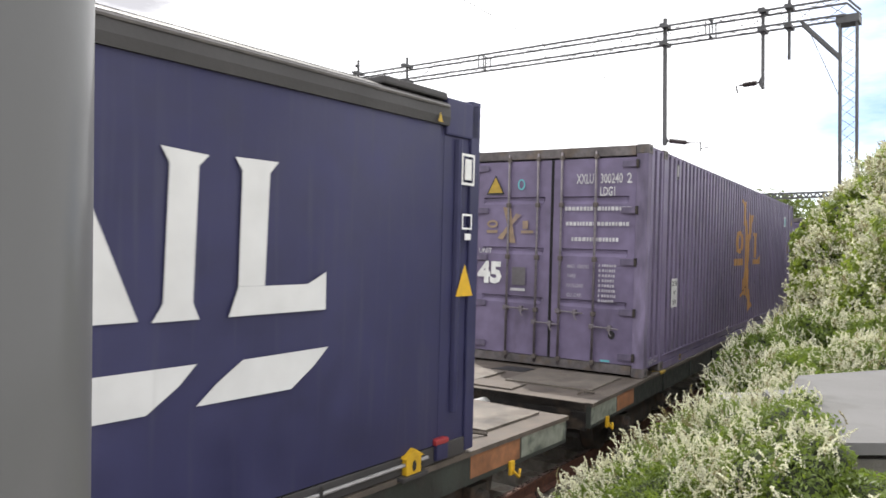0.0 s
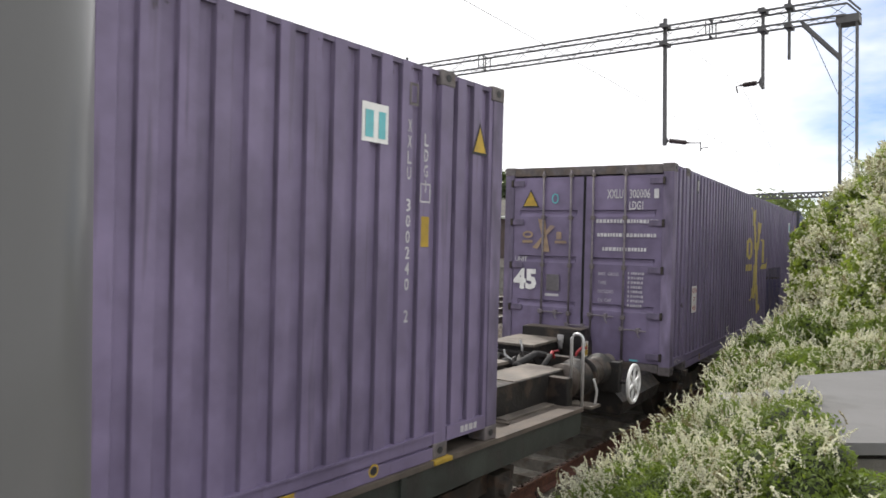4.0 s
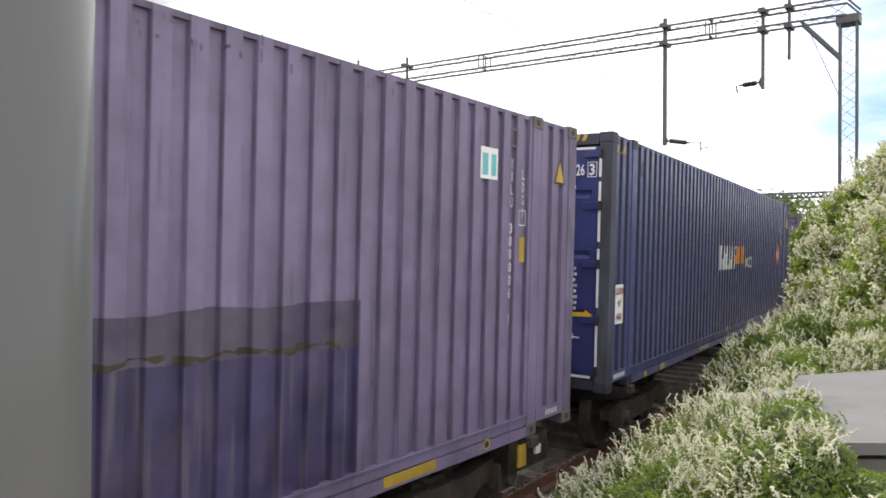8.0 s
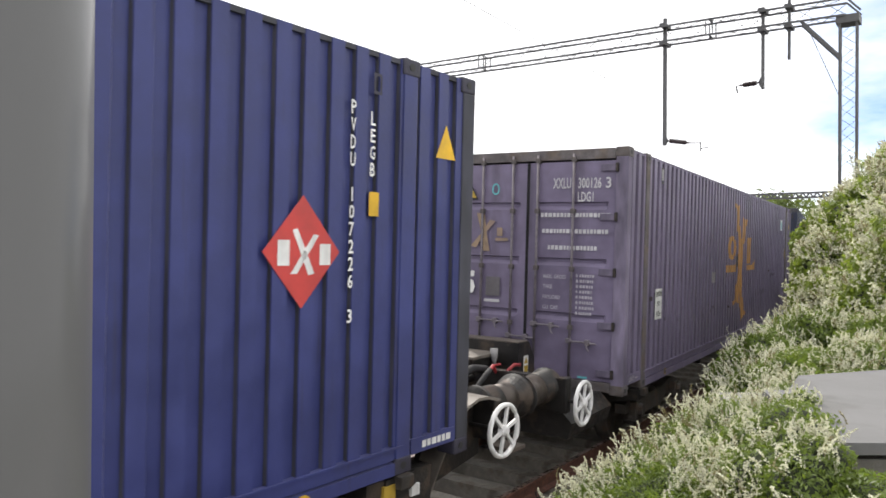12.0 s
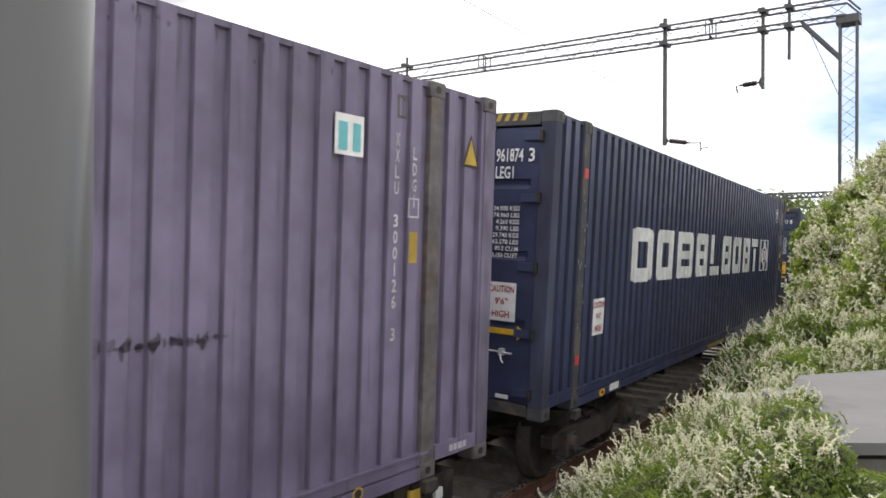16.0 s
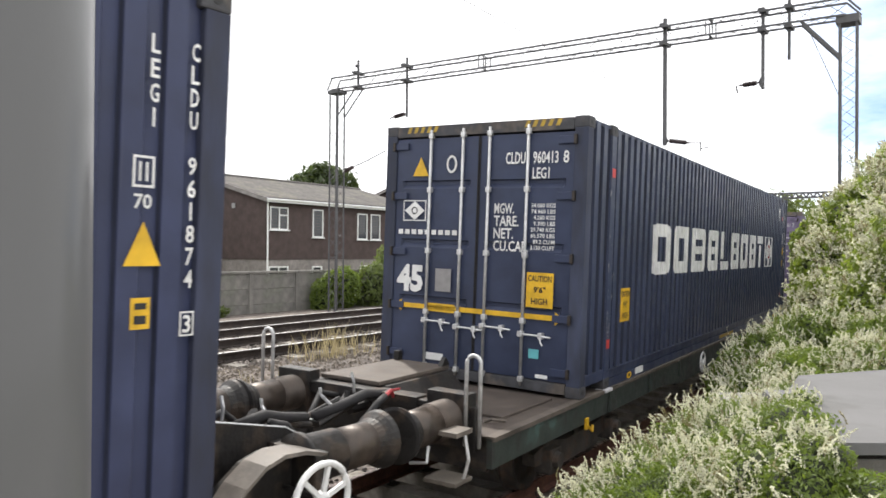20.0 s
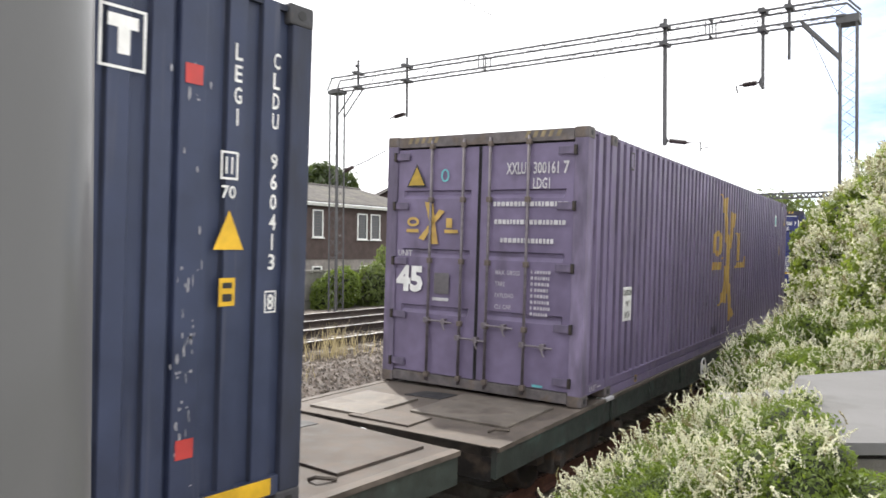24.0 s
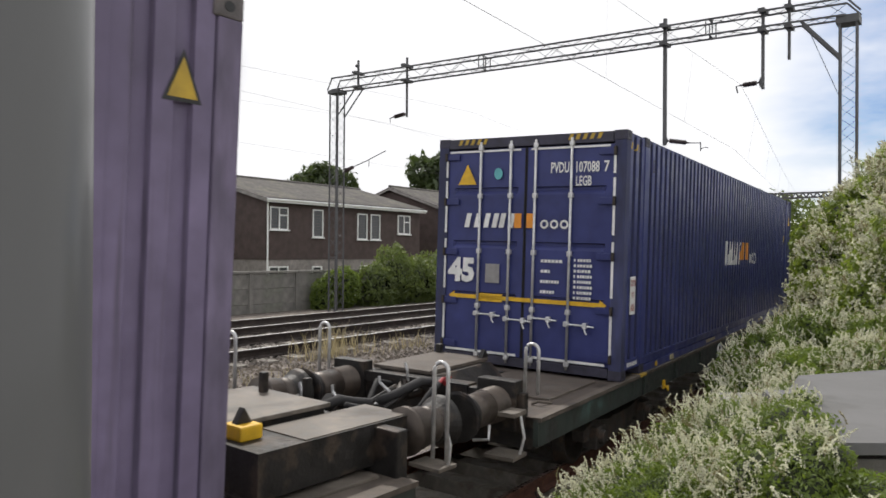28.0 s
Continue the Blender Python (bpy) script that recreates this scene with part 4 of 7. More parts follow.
    side_mark("painted_mark", [up([(7.50, 2.21), (8.43, 2.21), (8.44, 2.44), (8.20, 2.315), (7.62, 2.315)])], mat, c, "wedge of paint")


def purple_box(unit, serial, check, logo, colour_base, off, second_tri=True):
    colour = paint("paint_purple_" + unit.lower(), colour_base, off)
    fr = material("frame_purple_" + unit.lower(), (0.125, 0.11, 0.112), 0.75, 0, 0.35, 14, 0.2, 40, second=(0.12, 0.095, 0.08), second_scale=4, off=off)
    lab = {"B": "faded purple corrugated 45-foot container with orange crossed mark", "C": "faded purple corrugated container with a repainted dark lower patch", "E": "scuffed greyish purple container with a black cross scrawl", "H": "purple corrugated container with ochre yellow crossed mark"}[unit]
    c = container(unit, "shipping_container", lab, colour, fr, material("rod_purple_" + unit.lower(), (0.165, 0.145, 0.16), 0.55, 0.3, 0.3, 20, 0.1))
    W = M["white_old"]
    crossed_logo(c, logo, -0.872)
    door_logo = M["logo_faded"] if unit in "BCE" else M["logo_amber"]
    # doors
    end_mark("warning_triangle", [tri(-0.845, 2.30, 0.28, 0.27)], M["black"], c)
    end_mark("warning_triangle_face", [tri(-0.845, 2.322, 0.225, 0.215)], M["ochre"], c, y=-0.006)
    end_mark("round_plate", annulus(-0.45, 2.43, 0.055, 0.075, 0.02), M["teal"], c)
    door_numbers(c, "XXLU", serial, check, "LDG1", W, False)
    for i, (a0, a1, z) in enumerate(((0.19, 1.10, 2.06), (0.21, 1.05, 1.865), (0.29, 0.93, 1.665))):
        end_mark("painted_line", bars(a0, a1, z + 0.016, 0.050, 0.42, 11 + i), W, c, "line of white lettering worn away")
    weights(c, M["lettering_dim"], 3)
    end_mark("painted_number", words("45", -1.10, 1.07, -0.72, 1.38), M["white"], c, "large white figures 45")
    end_mark("door_code", words("UNIT", -1.08, 1.49, -0.88, 1.56), W, c, "small white word")
    end_mark("painted_line", [rect(-0.58, 0.99, -0.36, 1.025)], W, c)
    end_mark("painted_mark", [[(-0.72, 2.13), (-0.60, 2.11), (-0.57, 1.88), (-0.52, 1.64), (-0.62, 1.64), (-0.65, 1.88)], [(-0.52, 2.04), (-0.44, 2.02), (-0.6, 1.86), (-0.72, 1.68), (-0.80, 1.7), (-0.62, 1.9)]], door_logo, c)
    end_mark("painted_mark", annulus(-0.88, 1.895, 0.085, 0.055, 0.03, 16), door_logo, c)
    end_mark("painted_mark", [rect(-0.97, 1.77, -0.80, 1.81)], door_logo, c)
    end_mark("painted_mark", [rect(-0.42, 1.83, -0.34, 1.94)], door_logo, c)
    end_mark("painted_mark", [rect(-0.44, 1.77, -0.26, 1.81)], door_logo, c)
    end_mark("reflector", [rect(0.72, 0.155, 0.84, 0.18)], M["teal"], c)
    # side
    caution_plate(c, 1.19 if unit == "C" else 1.23, 0.80 - (0.02 if unit == "C" else 0), 1.49 if unit == "C" else 1.53, 1.20 - (0.02 if unit == "C" else 0), M["white"], M["red_dark"] if unit == "C" else M["black"])
    k = -0.11 if unit in "EH" else 0.0
    side_mark("pictogram", [rect(12.02 + k, 2.27, 12.28 + k, 2.53)], M["white"], c)
    side_mark("pictogram_field", [rect(12.05 + k, 2.30, 12.13 + k, 2.48), rect(12.18 + k, 2.30, 12.25 + k, 2.48)], M["teal"], c, lift=0.006)
    number_column(c, 12.51, 2.50, "XXLU " + serial + " " + check, W, step=0.112)
    number_column(c, 12.70, 2.42, "LDG1", W)
    side_mark("code_box", ring(12.64, 1.90, 12.76, 2.04, 0.012), W, c)
    side_mark("capacity_plate", [rect(12.66, 1.58, 12.75, 1.80)], M["ochre"], c)
    side_mark("warning_triangle", [tri(13.385, 2.32, 0.22, 0.26)], M["black"], c)
    side_mark("warning_triangle_face", [tri(13.385, 2.34, 0.165, 0.20)], M["ochre"], c, lift=0.005)
    side_mark("name_plate", [rect(0.22, 0.06, 0.24, 0.07)], W, c)
    flat_mark("end_lettering", words("UNIT", 0.23, 0.13, 0.42, 0.19) + [rect(0.46, 0.15, 0.56, 0.165)], W, c, HALF)
    flat_mark("end_lettering", bars(13.2, 13.45, 0.135, 0.05, 0.7, 4), W, c, HALF)
    flat_mark("rail_plate", [rect(10.9, 0.02, 11.5, 0.10)], M["ochre"], c, HALF + 0.002)
    for a in (1.75, 12.2):
        flat_mark("rail_tie", annulus(a, 0.068, 0.050, 0.046, 0.014, 14), M["ochre"], c, HALF + 0.002)
        flat_mark("tie_hole", [disc(a, 0.066, 0.034, 0.030, 12)], M["black"], c, HALF + 0.002)
    end_mark("data_plate", [rect(-0.56, 1.07, -0.36, 1.31)], M["data_plate"], c, "dull grey data plate")
    if unit == "B":
        end_mark("dark_spot", [disc(0.86, 0.50, 0.045, 0.055, 12)], M["rubber"], c, "round dark blotch")
    side_mark("tie_slot", ring(1.37, 2.58, 1.49, 2.79, 0.022), M["steel_black"], c)
    side_mark("slot_plate", [rect(1.39, 2.62, 1.47, 2.77)], colour if unit == "H" else M["grey_tag"], c)
    side_mark("tie_slot", ring(12.5, 2.58, 12.6, 2.74, 0.02), fr, c)
    return c, colour


PURPLE = (0.178, 0.146, 0.24)
box_b, _ = purple_box("B", "300240", "2", M["logo_orange"], PURPLE, 1.3)
box_c, _ = purple_box("C", "300006", "1", M["logo_yellow"], PURPLE, 7.7)
box_e, _ = purple_box("E", "300126", "3", M["logo_orange"], (0.182, 0.153, 0.236), 4.1)
box_h, _ = purple_box("H", "300161", "7", M["logo_amber"], PURPLE, 9.9)
M["patch"] = material("patch", (0.047, 0.038, 0.10), 0.55, 0, 0.3, 6, 0.05, 30, second=(0.065, 0.05, 0.105), second_scale=2.5, dirt=(0.12, 0.10, 0.12), dirt_at=(0.55, 0.72))
side_mark("repainted_patch", [[(8.41, 0.20), (10.64, 0.20), (10.64, 1.34), (10.2, 1.35), (9.9, 1.33), (9.5, 1.36), (9.1, 1.33), (8.8, 1.34), (8.41, 1.30)]], M["patch"], box_c, "darker repainted patch", lift=0.002)
side_mark("scrawl", [[(6.42, 1.66), (6.48, 1.66), (6.63, 1.44), (6.62, 1.41), (6.57, 1.42)], [(6.57, 1.67), (6.63, 1.66), (6.50, 1.42), (6.43, 1.41), (6.45, 1.46)]], M["black"], box_e, "black scrawled cross", lift=0.005)


M["primer"] = material("primer", (0.082, 0.068, 0.105), 0.6, 0, 0.25, 8, 0.05, 30, second=(0.062, 0.05, 0.098), second_scale=3)
M["moss_line"] = material("moss_line", (0.052, 0.042, 0.026), 0.9, 0, 0.4, 14, 0.2, 40, second=(0.085, 0.075, 0.045), second_scale=9)
side_mark("primer_band", [[(8.41, 1.10), (10.64, 1.03), (10.64, 1.34), (10.2, 1.35), (9.9, 1.33), (9.5, 1.36), (9.1, 1.33), (8.8, 1.34), (8.41, 1.30)]], M["primer"], box_c, "greyer strip along the top of the patch", lift=0.0035)


def ragged_line(c, a0, z0, a1, z1, mat, seed):
    """A wandering dirty line of uneven thickness, broken here and there."""
    rng, polys, n = random.Random(seed), [], 34
    row = []
    for i in range(n + 1):
        f = i / n
        z = z0 + (z1 - z0) * f + 0.014 * math.sin(f * 23) + rng.gauss(0, 0.007)
        h = max(0.002, 0.017 + 0.014 * math.sin(f * 31 + 1) + rng.gauss(0, 0.006))
        row.append((a0 + (a1 - a0) * f, z - h * rng.uniform(0.5, 1.6), z + h * 0.6))
    for p, q in zip(row, row[1:]):
        if rng.random() > 0.12:
            polys.append([(p[0], p[1]), (q[0], q[1]), (q[0], q[2]), (p[0], p[2])])
    side_mark("moss_line", polys, mat, c, "line of moss and dirt", lift=0.005)


ragged_line(box_c, 8.43, 1.12, 10.45, 1.07, M["moss_line"], 5)


M["scrape"] = material("scrape", (0.06, 0.045, 0.05), 0.7, 0.1, 0.4, 25, 0.1, 40, second=(0.13, 0.075, 0.05), second_scale=8)


def scuffs(c, spots, seed):
    rng = random.Random(seed)
    for a, z in spots:
        polys = []
        for k in range(rng.randint(2, 4)):
            u, v, w, h = a + rng.gauss(0, 0.07), z + rng.gauss(0, 0.035), rng.uniform(0.012, 0.035), rng.uniform(0.012, 0.045)
            polys.append([(u + w * rng.uniform(0.4, 1.2) * math.cos(q * 0.9), v + h * rng.uniform(0.4, 1.2) * math.sin(q * 0.9)) for q in range(7)])
        side_mark("scuff", polys, M["scrape"], c, lift=0.009)


scuffs(box_b, [(7.05, 1.56), (7.18, 1.36), (8.20, 1.05), (8.42, 1.04), (6.5, 0.83), (6.75, 0.85)], 1)
scuffs(box_c, [(0.62, 1.15), (0.68, 0.92), (7.05, 2.02), (8.0, 1.38)], 2)
scuffs(box_e, [(1.25, 1.05), (1.0, 1.02), (9.95, 1.28), (10.2, 1.29), (4.3, 0.8), (4.5, 0.72), (5.4, 0.75), (5.8, 0.7), (6.3, 0.75), (8.7, 0.85), (9.2, 0.9)], 3)
side_mark("dented_plate", [rect(4.55, 1.18, 4.75, 1.36)], M["grey_tag"], box_e, "bare grey dented spot", lift=0.006)


STAIN = material("stain", (0.11, 0.088, 0.135), 0.6, 0, 0.35, 14, 0.05, 40, second=(0.07, 0.055, 0.08), second_scale=6)
WEAR = material("wear", (0.30, 0.27, 0.32), 0.6, 0, 0.3, 14, 0.05, 40)


def stains(c, y0, y1, z0, z1, n, seed, mat, long=1.0):
    """Small irregular smears, thicker towards the middle of a stretch of the side."""
    rng, polys = random.Random(seed), []
    for i in range(n * 2):
        a, z = rng.triangular(y0, y1), rng.triangular(z0, z1)
        w, h = rng.uniform(0.003, 0.013) * long, rng.uniform(0.008, 0.05)
        polys.append([(a + w * rng.uniform(0.4, 1.3) * math.cos(q * 1.05), z + h * rng.uniform(0.4, 1.3) * math.sin(q * 1.05)) for q in range(6)])
    bm = bmesh.new()
    for poly in polys:
        bm.faces.new([bm.verts.new((0, p[0], p[1])) for p in poly])
    bmesh.ops.triangulate(bm, faces=bm.faces[:])
    at = FOLD_OF.get(c.name, 0.0)
    for k in breaks(y0 - 0.2, y1 + 0.2, at):
        bmesh.ops.bisect_plane(bm, geom=bm.verts[:] + bm.edges[:] + bm.faces[:], plane_co=(0, k, 0), plane_no=(0, 1, 0))
    for v in bm.verts:
        v.co.x = SKIN + profile(v.co.y, at) + 0.0018
    part("smear", finish(bm, "smear"), mat, c, kind="stuff")


stains(box_h, 4.2, 6.9, 0.60, 0.95, 34, 1, STAIN, 1.6)
stains(box_h, 5.6, 6.2, 0.24, 0.36, 60, 2, STAIN, 2.2)
stains(box_h, 6.3, 9.5, 0.6, 1.2, 30, 3, WEAR)
stains(box_b, 3.2, 9.5, 0.7, 1.35, 34, 4, STAIN, 1.4)
stains(box_b, 0.2, 4.0, 0.3, 2.6, 26, 5, WEAR, 0.8)
stains(box_c, 0.2, 3.5, 0.5, 1.4, 40, 6, STAIN, 1.2)
MOSS = material("moss", (0.085, 0.078, 0.062), 0.85, 0, 0.4, 12, 0.2, 40, second=(0.13, 0.12, 0.115), second_scale=7)
stains(box_c, 8.45, 10.6, 1.10, 1.30, 130, 7, MOSS, 5.0)
stains(box_c, 0.66, 0.95, 2.0, 2.78, 26, 13, STAIN, 1.2)
stains(box_c, 0.15, 12.5, 2.68, 2.86, 90, 14, STAIN, 1.2)
stains(box_e, 0.15, 13.0, 2.70, 2.86, 90, 15, STAIN, 1.0)
stains(box_h, 0.15, 13.0, 2.72, 2.86, 70, 16, STAIN, 1.0)
stains(box_b, 0.15, 13.0, 2.72, 2.86, 70, 17, STAIN, 1.0)
stains(box_c, 3.0, 12.0, 0.3, 1.0, 50, 8, STAIN, 1.3)
stains(box_e, 0.6, 6.0, 0.6, 1.0, 22, 9, STAIN, 1.4)
stains(box_e, 8.4, 10.2, 0.78, 0.9, 26, 10, STAIN, 2.0)
stains(box_e, 10.3, 11.2, 1.16, 1.22, 26, 12, STAIN, 3.0)
stains(box_e, 4.0, 10.0, 0.9, 2.2, 30, 11, WEAR, 1.2)
M["plate_pale"] = material("plate_pale", (0.50, 0.44, 0.28), 0.6, 0, 0.25, 12, 0)


def blue_box(unit, serial, check, off):
    """The bright blue box with white door trim."""
    base = (0.042, 0.051, 0.170)
    colour = paint("paint_blue_" + unit.lower(), base, off, rough=0.4)
    if unit == "D":
        dusty = colour.node_tree.nodes["Principled BSDF"].inputs
        dusty["Sheen Weight"].default_value = 0.35
        dusty["Sheen Roughness"].default_value = 0.35
        dusty["Sheen Tint"].default_value = (0.55, 0.52, 0.52, 1)
    fr = material("frame_blue_" + unit.lower(), (0.035, 0.033, 0.055), 0.6, 0, 0.35, 14, 0.2, 40, off=off)
    c = container(unit, "shipping_container", {"D": "bright blue corrugated container with a red diamond sign", "I": "clean bright blue container with white-trimmed doors"}[unit], colour, fr, M["rod"])
    W = M["white"]
    # the mark along the side: slanted white strokes, two orange blocks and small white rounds
    def slant(a0, a1, z0, z1, s=0.09):
        return [(a0, z0), (a1, z0), (a1 + s, z1), (a0 + s, z1)]
    zb, zt = 1.28, 1.71
    for a0 in (5.50, 5.80, 6.00, 6.26, 6.46, 6.72):
        side_mark("painted_mark", [slant(a0, a0 + 0.135, zb, zt)], W, c, "white slanted stroke of paint" if a0 == 5.50 else "")
    for a0, s0 in ((6.93, 0.12), (7.40, 0.0)):
        side_mark("painted_mark", [[(a0, zb + 0.09), (a0 + 0.34, zb + 0.09), (a0 + 0.34, zt), (a0 + s0, zt), (a0, zb + 0.24)]], M["orange"], c, "orange block of paint")
    for a0 in (7.95, 8.20, 8.47):
        side_mark("painted_mark", annulus(a0, zb + 0.115, 0.11, 0.115, 0.05), W, c, "small white round of paint")
    # white trim round the doors
    trim = []
    for x0, x1 in ((-1.14, -0.03), (0.03, 1.12)):
        trim += [rect(x0 + 0.04, HGT - 0.185, x1 - 0.04, HGT - 0.16), rect(x0 + 0.04, 0.15, x1 - 0.04, 0.18)]
    for z0, z1 in ((0.2, 0.85), (0.95, 1.6), (1.68, 2.35), (2.4, 2.62)):
        trim += [rect(-1.155, z0, -1.125, z1), rect(1.125, z0, 1.155, z1)]
    end_mark("door_trim", trim, W, c, "white reflective strips")
    end_mark("warning_triangle", [tri(-0.83, 2.30, 0.27, 0.26)], M["yellow"], c)
    end_mark("round_plate", [disc(-0.38, 2.43, 0.06, 0.075, 12)], M["teal"], c)
    door_numbers(c, "PVDU", serial, check, "LEGB", W, unit == "D")
    for a0 in (-0.86, -0.72, -0.58, -0.46, -0.36, -0.23):
        end_mark("painted_mark", [slant(a0, a0 + 0.07, 1.75, 1.93, 0.04)], W, c)
    for a0 in (-0.14, 0.03):
        end_mark("painted_mark", [rect(a0, 1.75, a0 + 0.10, 1.93)], M["orange"], c)
    for a0 in (0.27, 0.40, 0.53):
        end_mark("painted_mark", annulus(a0, 1.80, 0.055, 0.055, 0.025, 14), W, c)
    weights(c, W, 5)
    end_mark("painted_number", words("45", -1.09, 1.04, -0.69, 1.36), W, c, "large white figures 45")
    end_mark("data_plate", [rect(-0.53, 1.05, -0.33, 1.29)], M["grey_tag"], c)
    end_mark("door_arrow", [rect(-0.98, 0.835, 1.0, 0.885), [(-0.98, 0.80), (-0.98, 0.92), (-1.07, 0.86)], [(1.0, 0.92), (1.0, 0.80), (1.09, 0.86)], rect(-0.62, 0.81, -0.28, 0.91)], M["yellow"], c, "yellow double-headed arrow")
    caution_plate(c, 0.23 if unit == "D" else 0.28, 0.75, 0.50 if unit == "D" else 0.48, 1.20, W, M["red_dark"])
    if unit == "D":
        side_mark("diamond_sign", [[(11.66, 1.55), (11.96, 1.21), (12.27, 1.55), (11.96, 1.89)]], M["red"], c, "red diamond sign", lift=0.006)
        side_mark("diamond_mark", [[(11.88, 1.68), (11.92, 1.69), (12.06, 1.42), (12.01, 1.41)], [(12.05, 1.66), (12.09, 1.65), (11.92, 1.42), (11.87, 1.42)], rect(11.77, 1.47, 11.86, 1.62), rect(12.10, 1.47, 12.19, 1.60)], W, c, lift=0.009)
    number_column(c, 12.375, 2.55, "PVDU " + serial + " " + check, W, step=0.112)
    number_column(c, 12.56, 2.5, "LEGB", W)
    side_mark("capacity_plate", [rect(12.535, 1.79, 12.63, 1.95)], M["yellow"], c)
    side_mark("warning_triangle", [tri(13.36, 2.25, 0.24, 0.25)], M["yellow"], c, lift=0.005)
    flat_mark("end_lettering", bars(0.22, 0.6, 0.135, 0.05, 0.7, 4), W, c, HALF)
    flat_mark("end_lettering", bars(13.15, 13.5, 0.135, 0.05, 0.7, 4), W, c, HALF)
    for a0, a1, z0, z1 in ((4.2, 4.85, 0.03, 0.08), (9.05, 9.65, 0.03, 0.08), (2.05, 2.25, 0.01, 0.085), (11.3, 11.55, 0.01, 0.085)):
        flat_mark("rail_plate", [rect(a0, z0, a1, z1)], M["plate_pale"], c, HALF + 0.003)
    for a0 in (1.4, 12.0):
        flat_mark("rail_tie", [disc(a0, 0.045, 0.06, 0.038, 10)], M["yellow"], c, HALF + 0.004)
    side_mark("side_stripes", [[(0.2 + i * 0.1, HGT - 0.12), (0.25 + i * 0.1, HGT - 0.12), (0.22 + i * 0.1, HGT - 0.2), (0.17 + i * 0.1, HGT - 0.2)] for i in range(4)], M["ochre"], c)
    side_mark("tie_slot", ring(1.05, 2.50, 1.13, 2.66, 0.02), fr, c)
    side_mark("tie_slot", ring(12.56, 2.6, 12.64, 2.74, 0.02), fr, c)
    return c


box_d = blue_box("D", "107226", "3", 2.2)
box_i = blue_box("I", "107088", "7", 5.2)


def navy_box(unit, serial, check, off, plate):
    base = (0.042, 0.051, 0.105) if unit == "F" else (0.040, 0.051, 0.096)
    back = 0.0 if unit == "F" else -0.10
    colour = paint("paint_navy_" + unit.lower(), base, off, dirt=(0.10, 0.10, 0.12), rough=0.45, dirt_at=(0.62, 0.85))
    fr = material("frame_navy_" + unit.lower(), (0.055, 0.055, 0.062), 0.7, 0, 0.35, 14, 0.2, 40, second=(0.10, 0.085, 0.075), second_scale=4, off=off)
    c = container(unit, "shipping_container", {"F": "worn navy blue corrugated container with large white side mark", "G": "navy blue container with yellow caution plates and white mark"}[unit], colour, fr, M["rod"])
    W = M["white"]
    zb, zt = (1.225, 1.895) if unit == "F" else (1.22, 1.89)
    a, s = 2.39, 0.17
    # nine white blocks with slots, in a row
    widths = [0.76, 0.84, 0.80, 0.76, 0.61, 0.77, 0.80, 0.70, 0.66]
    gaps = [0.18, 0.17, 0.19, 0.19, 0.20, 0.09, 0.12, 0.14, 0]
    mid = (zb + zt) / 2
    for i, w in enumerate(widths):
        ch = 0.07
        foot = [(a + ch, zb), (a + w - ch, zb), (a + w, zb + ch), (a + w, zb + s), (a, zb + s), (a, zb + ch)]
        head = [(a, zt - s), (a + w, zt - s), (a + w, zt - ch), (a + w - ch, zt), (a + ch, zt), (a, zt - ch)]
        q = [foot, head, rect(a, zb + s, a + 0.24, zt - s)]
        if i < 2 or i == 6:
            q.append(rect(a + w - 0.22, zb + s, a + w, zt - s))
        elif i == 4:
            q = [rect(a, zb + 0.19, a + 0.24, zt), rect(a, zb, a + w, zb + 0.15)]
        elif i == 8:
            q = [rect(a, zt - 0.16, a + w, zt), rect(a + 0.21, zb, a + w - 0.21, zt - 0.20)]
        else:
            q += [rect(a + w - 0.18, zb + s, a + w, zt - s), rect(a + 0.24, mid - 0.06, a + w - 0.18, mid + 0.06)]
        side_mark("painted_block", q, W, c, "white painted block" if i == 0 else "")
        a += w + gaps[i]
    a0, a1 = 10.74, 11.64
    side_mark("diamond_border", ring(a0, zb - 0.0, a1, zt, 0.03, 0.022), W, c)
    ac = (a0 + a1) / 2
    side_mark("diamond_field", [[(a0 + 0.03, mid), (ac, zb + 0.02), (a1 - 0.03, mid), (ac, zt - 0.02)]], W, c, "white diamond", lift=0.004)
    side_mark("diamond_round", annulus(ac, mid, 0.135, 0.15, 0.05), M["red_dark"], c, "red ring", lift=0.008)
    # doors
    end_mark("warning_triangle", [tri(-0.77, 2.31, 0.22, 0.22)], M["yellow"], c)
    end_mark("round_plate", annulus(-0.35, 2.44, 0.07, 0.10, 0.025), W, c)
    door_numbers(c, "CLDU", serial, check, "LEG1", W, False)
    weights(c, W, 9, True)
    end_mark("small_mark", ring(-1.0, 1.79, -0.68, 2.03, 0.012), W, c)
    end_mark("small_mark", [[(-0.98, 1.91), (-0.84, 1.80), (-0.70, 1.91), (-0.84, 2.02)]], W, c)
    end_mark("small_mark", annulus(-0.84, 1.91, 0.045, 0.045, 0.015, 14), M["black"], c, y=-0.006)
    end_mark("small_mark", [rect(-1.06 + i * 0.093, 1.635, -0.995 + i * 0.093, 1.69) for i in range(9)], W, c)
    end_mark("painted_number", words("45", -1.06, 0.96, -0.69, 1.28), W, c, "large white figures 45")
    if unit == "G":
        end_mark("data_plate", [rect(-0.52, 0.99, -0.31, 1.25)], M["grey_tag"], c)
        end_mark("door_sticker", [rect(0.69, 0.36, 0.81, 0.46)], M["teal"], c)
    end_mark("door_sticker", [rect(0.78, 0.16, 0.92, 0.20), rect(-0.62, 0.2, -0.38, 0.28)], W, c)
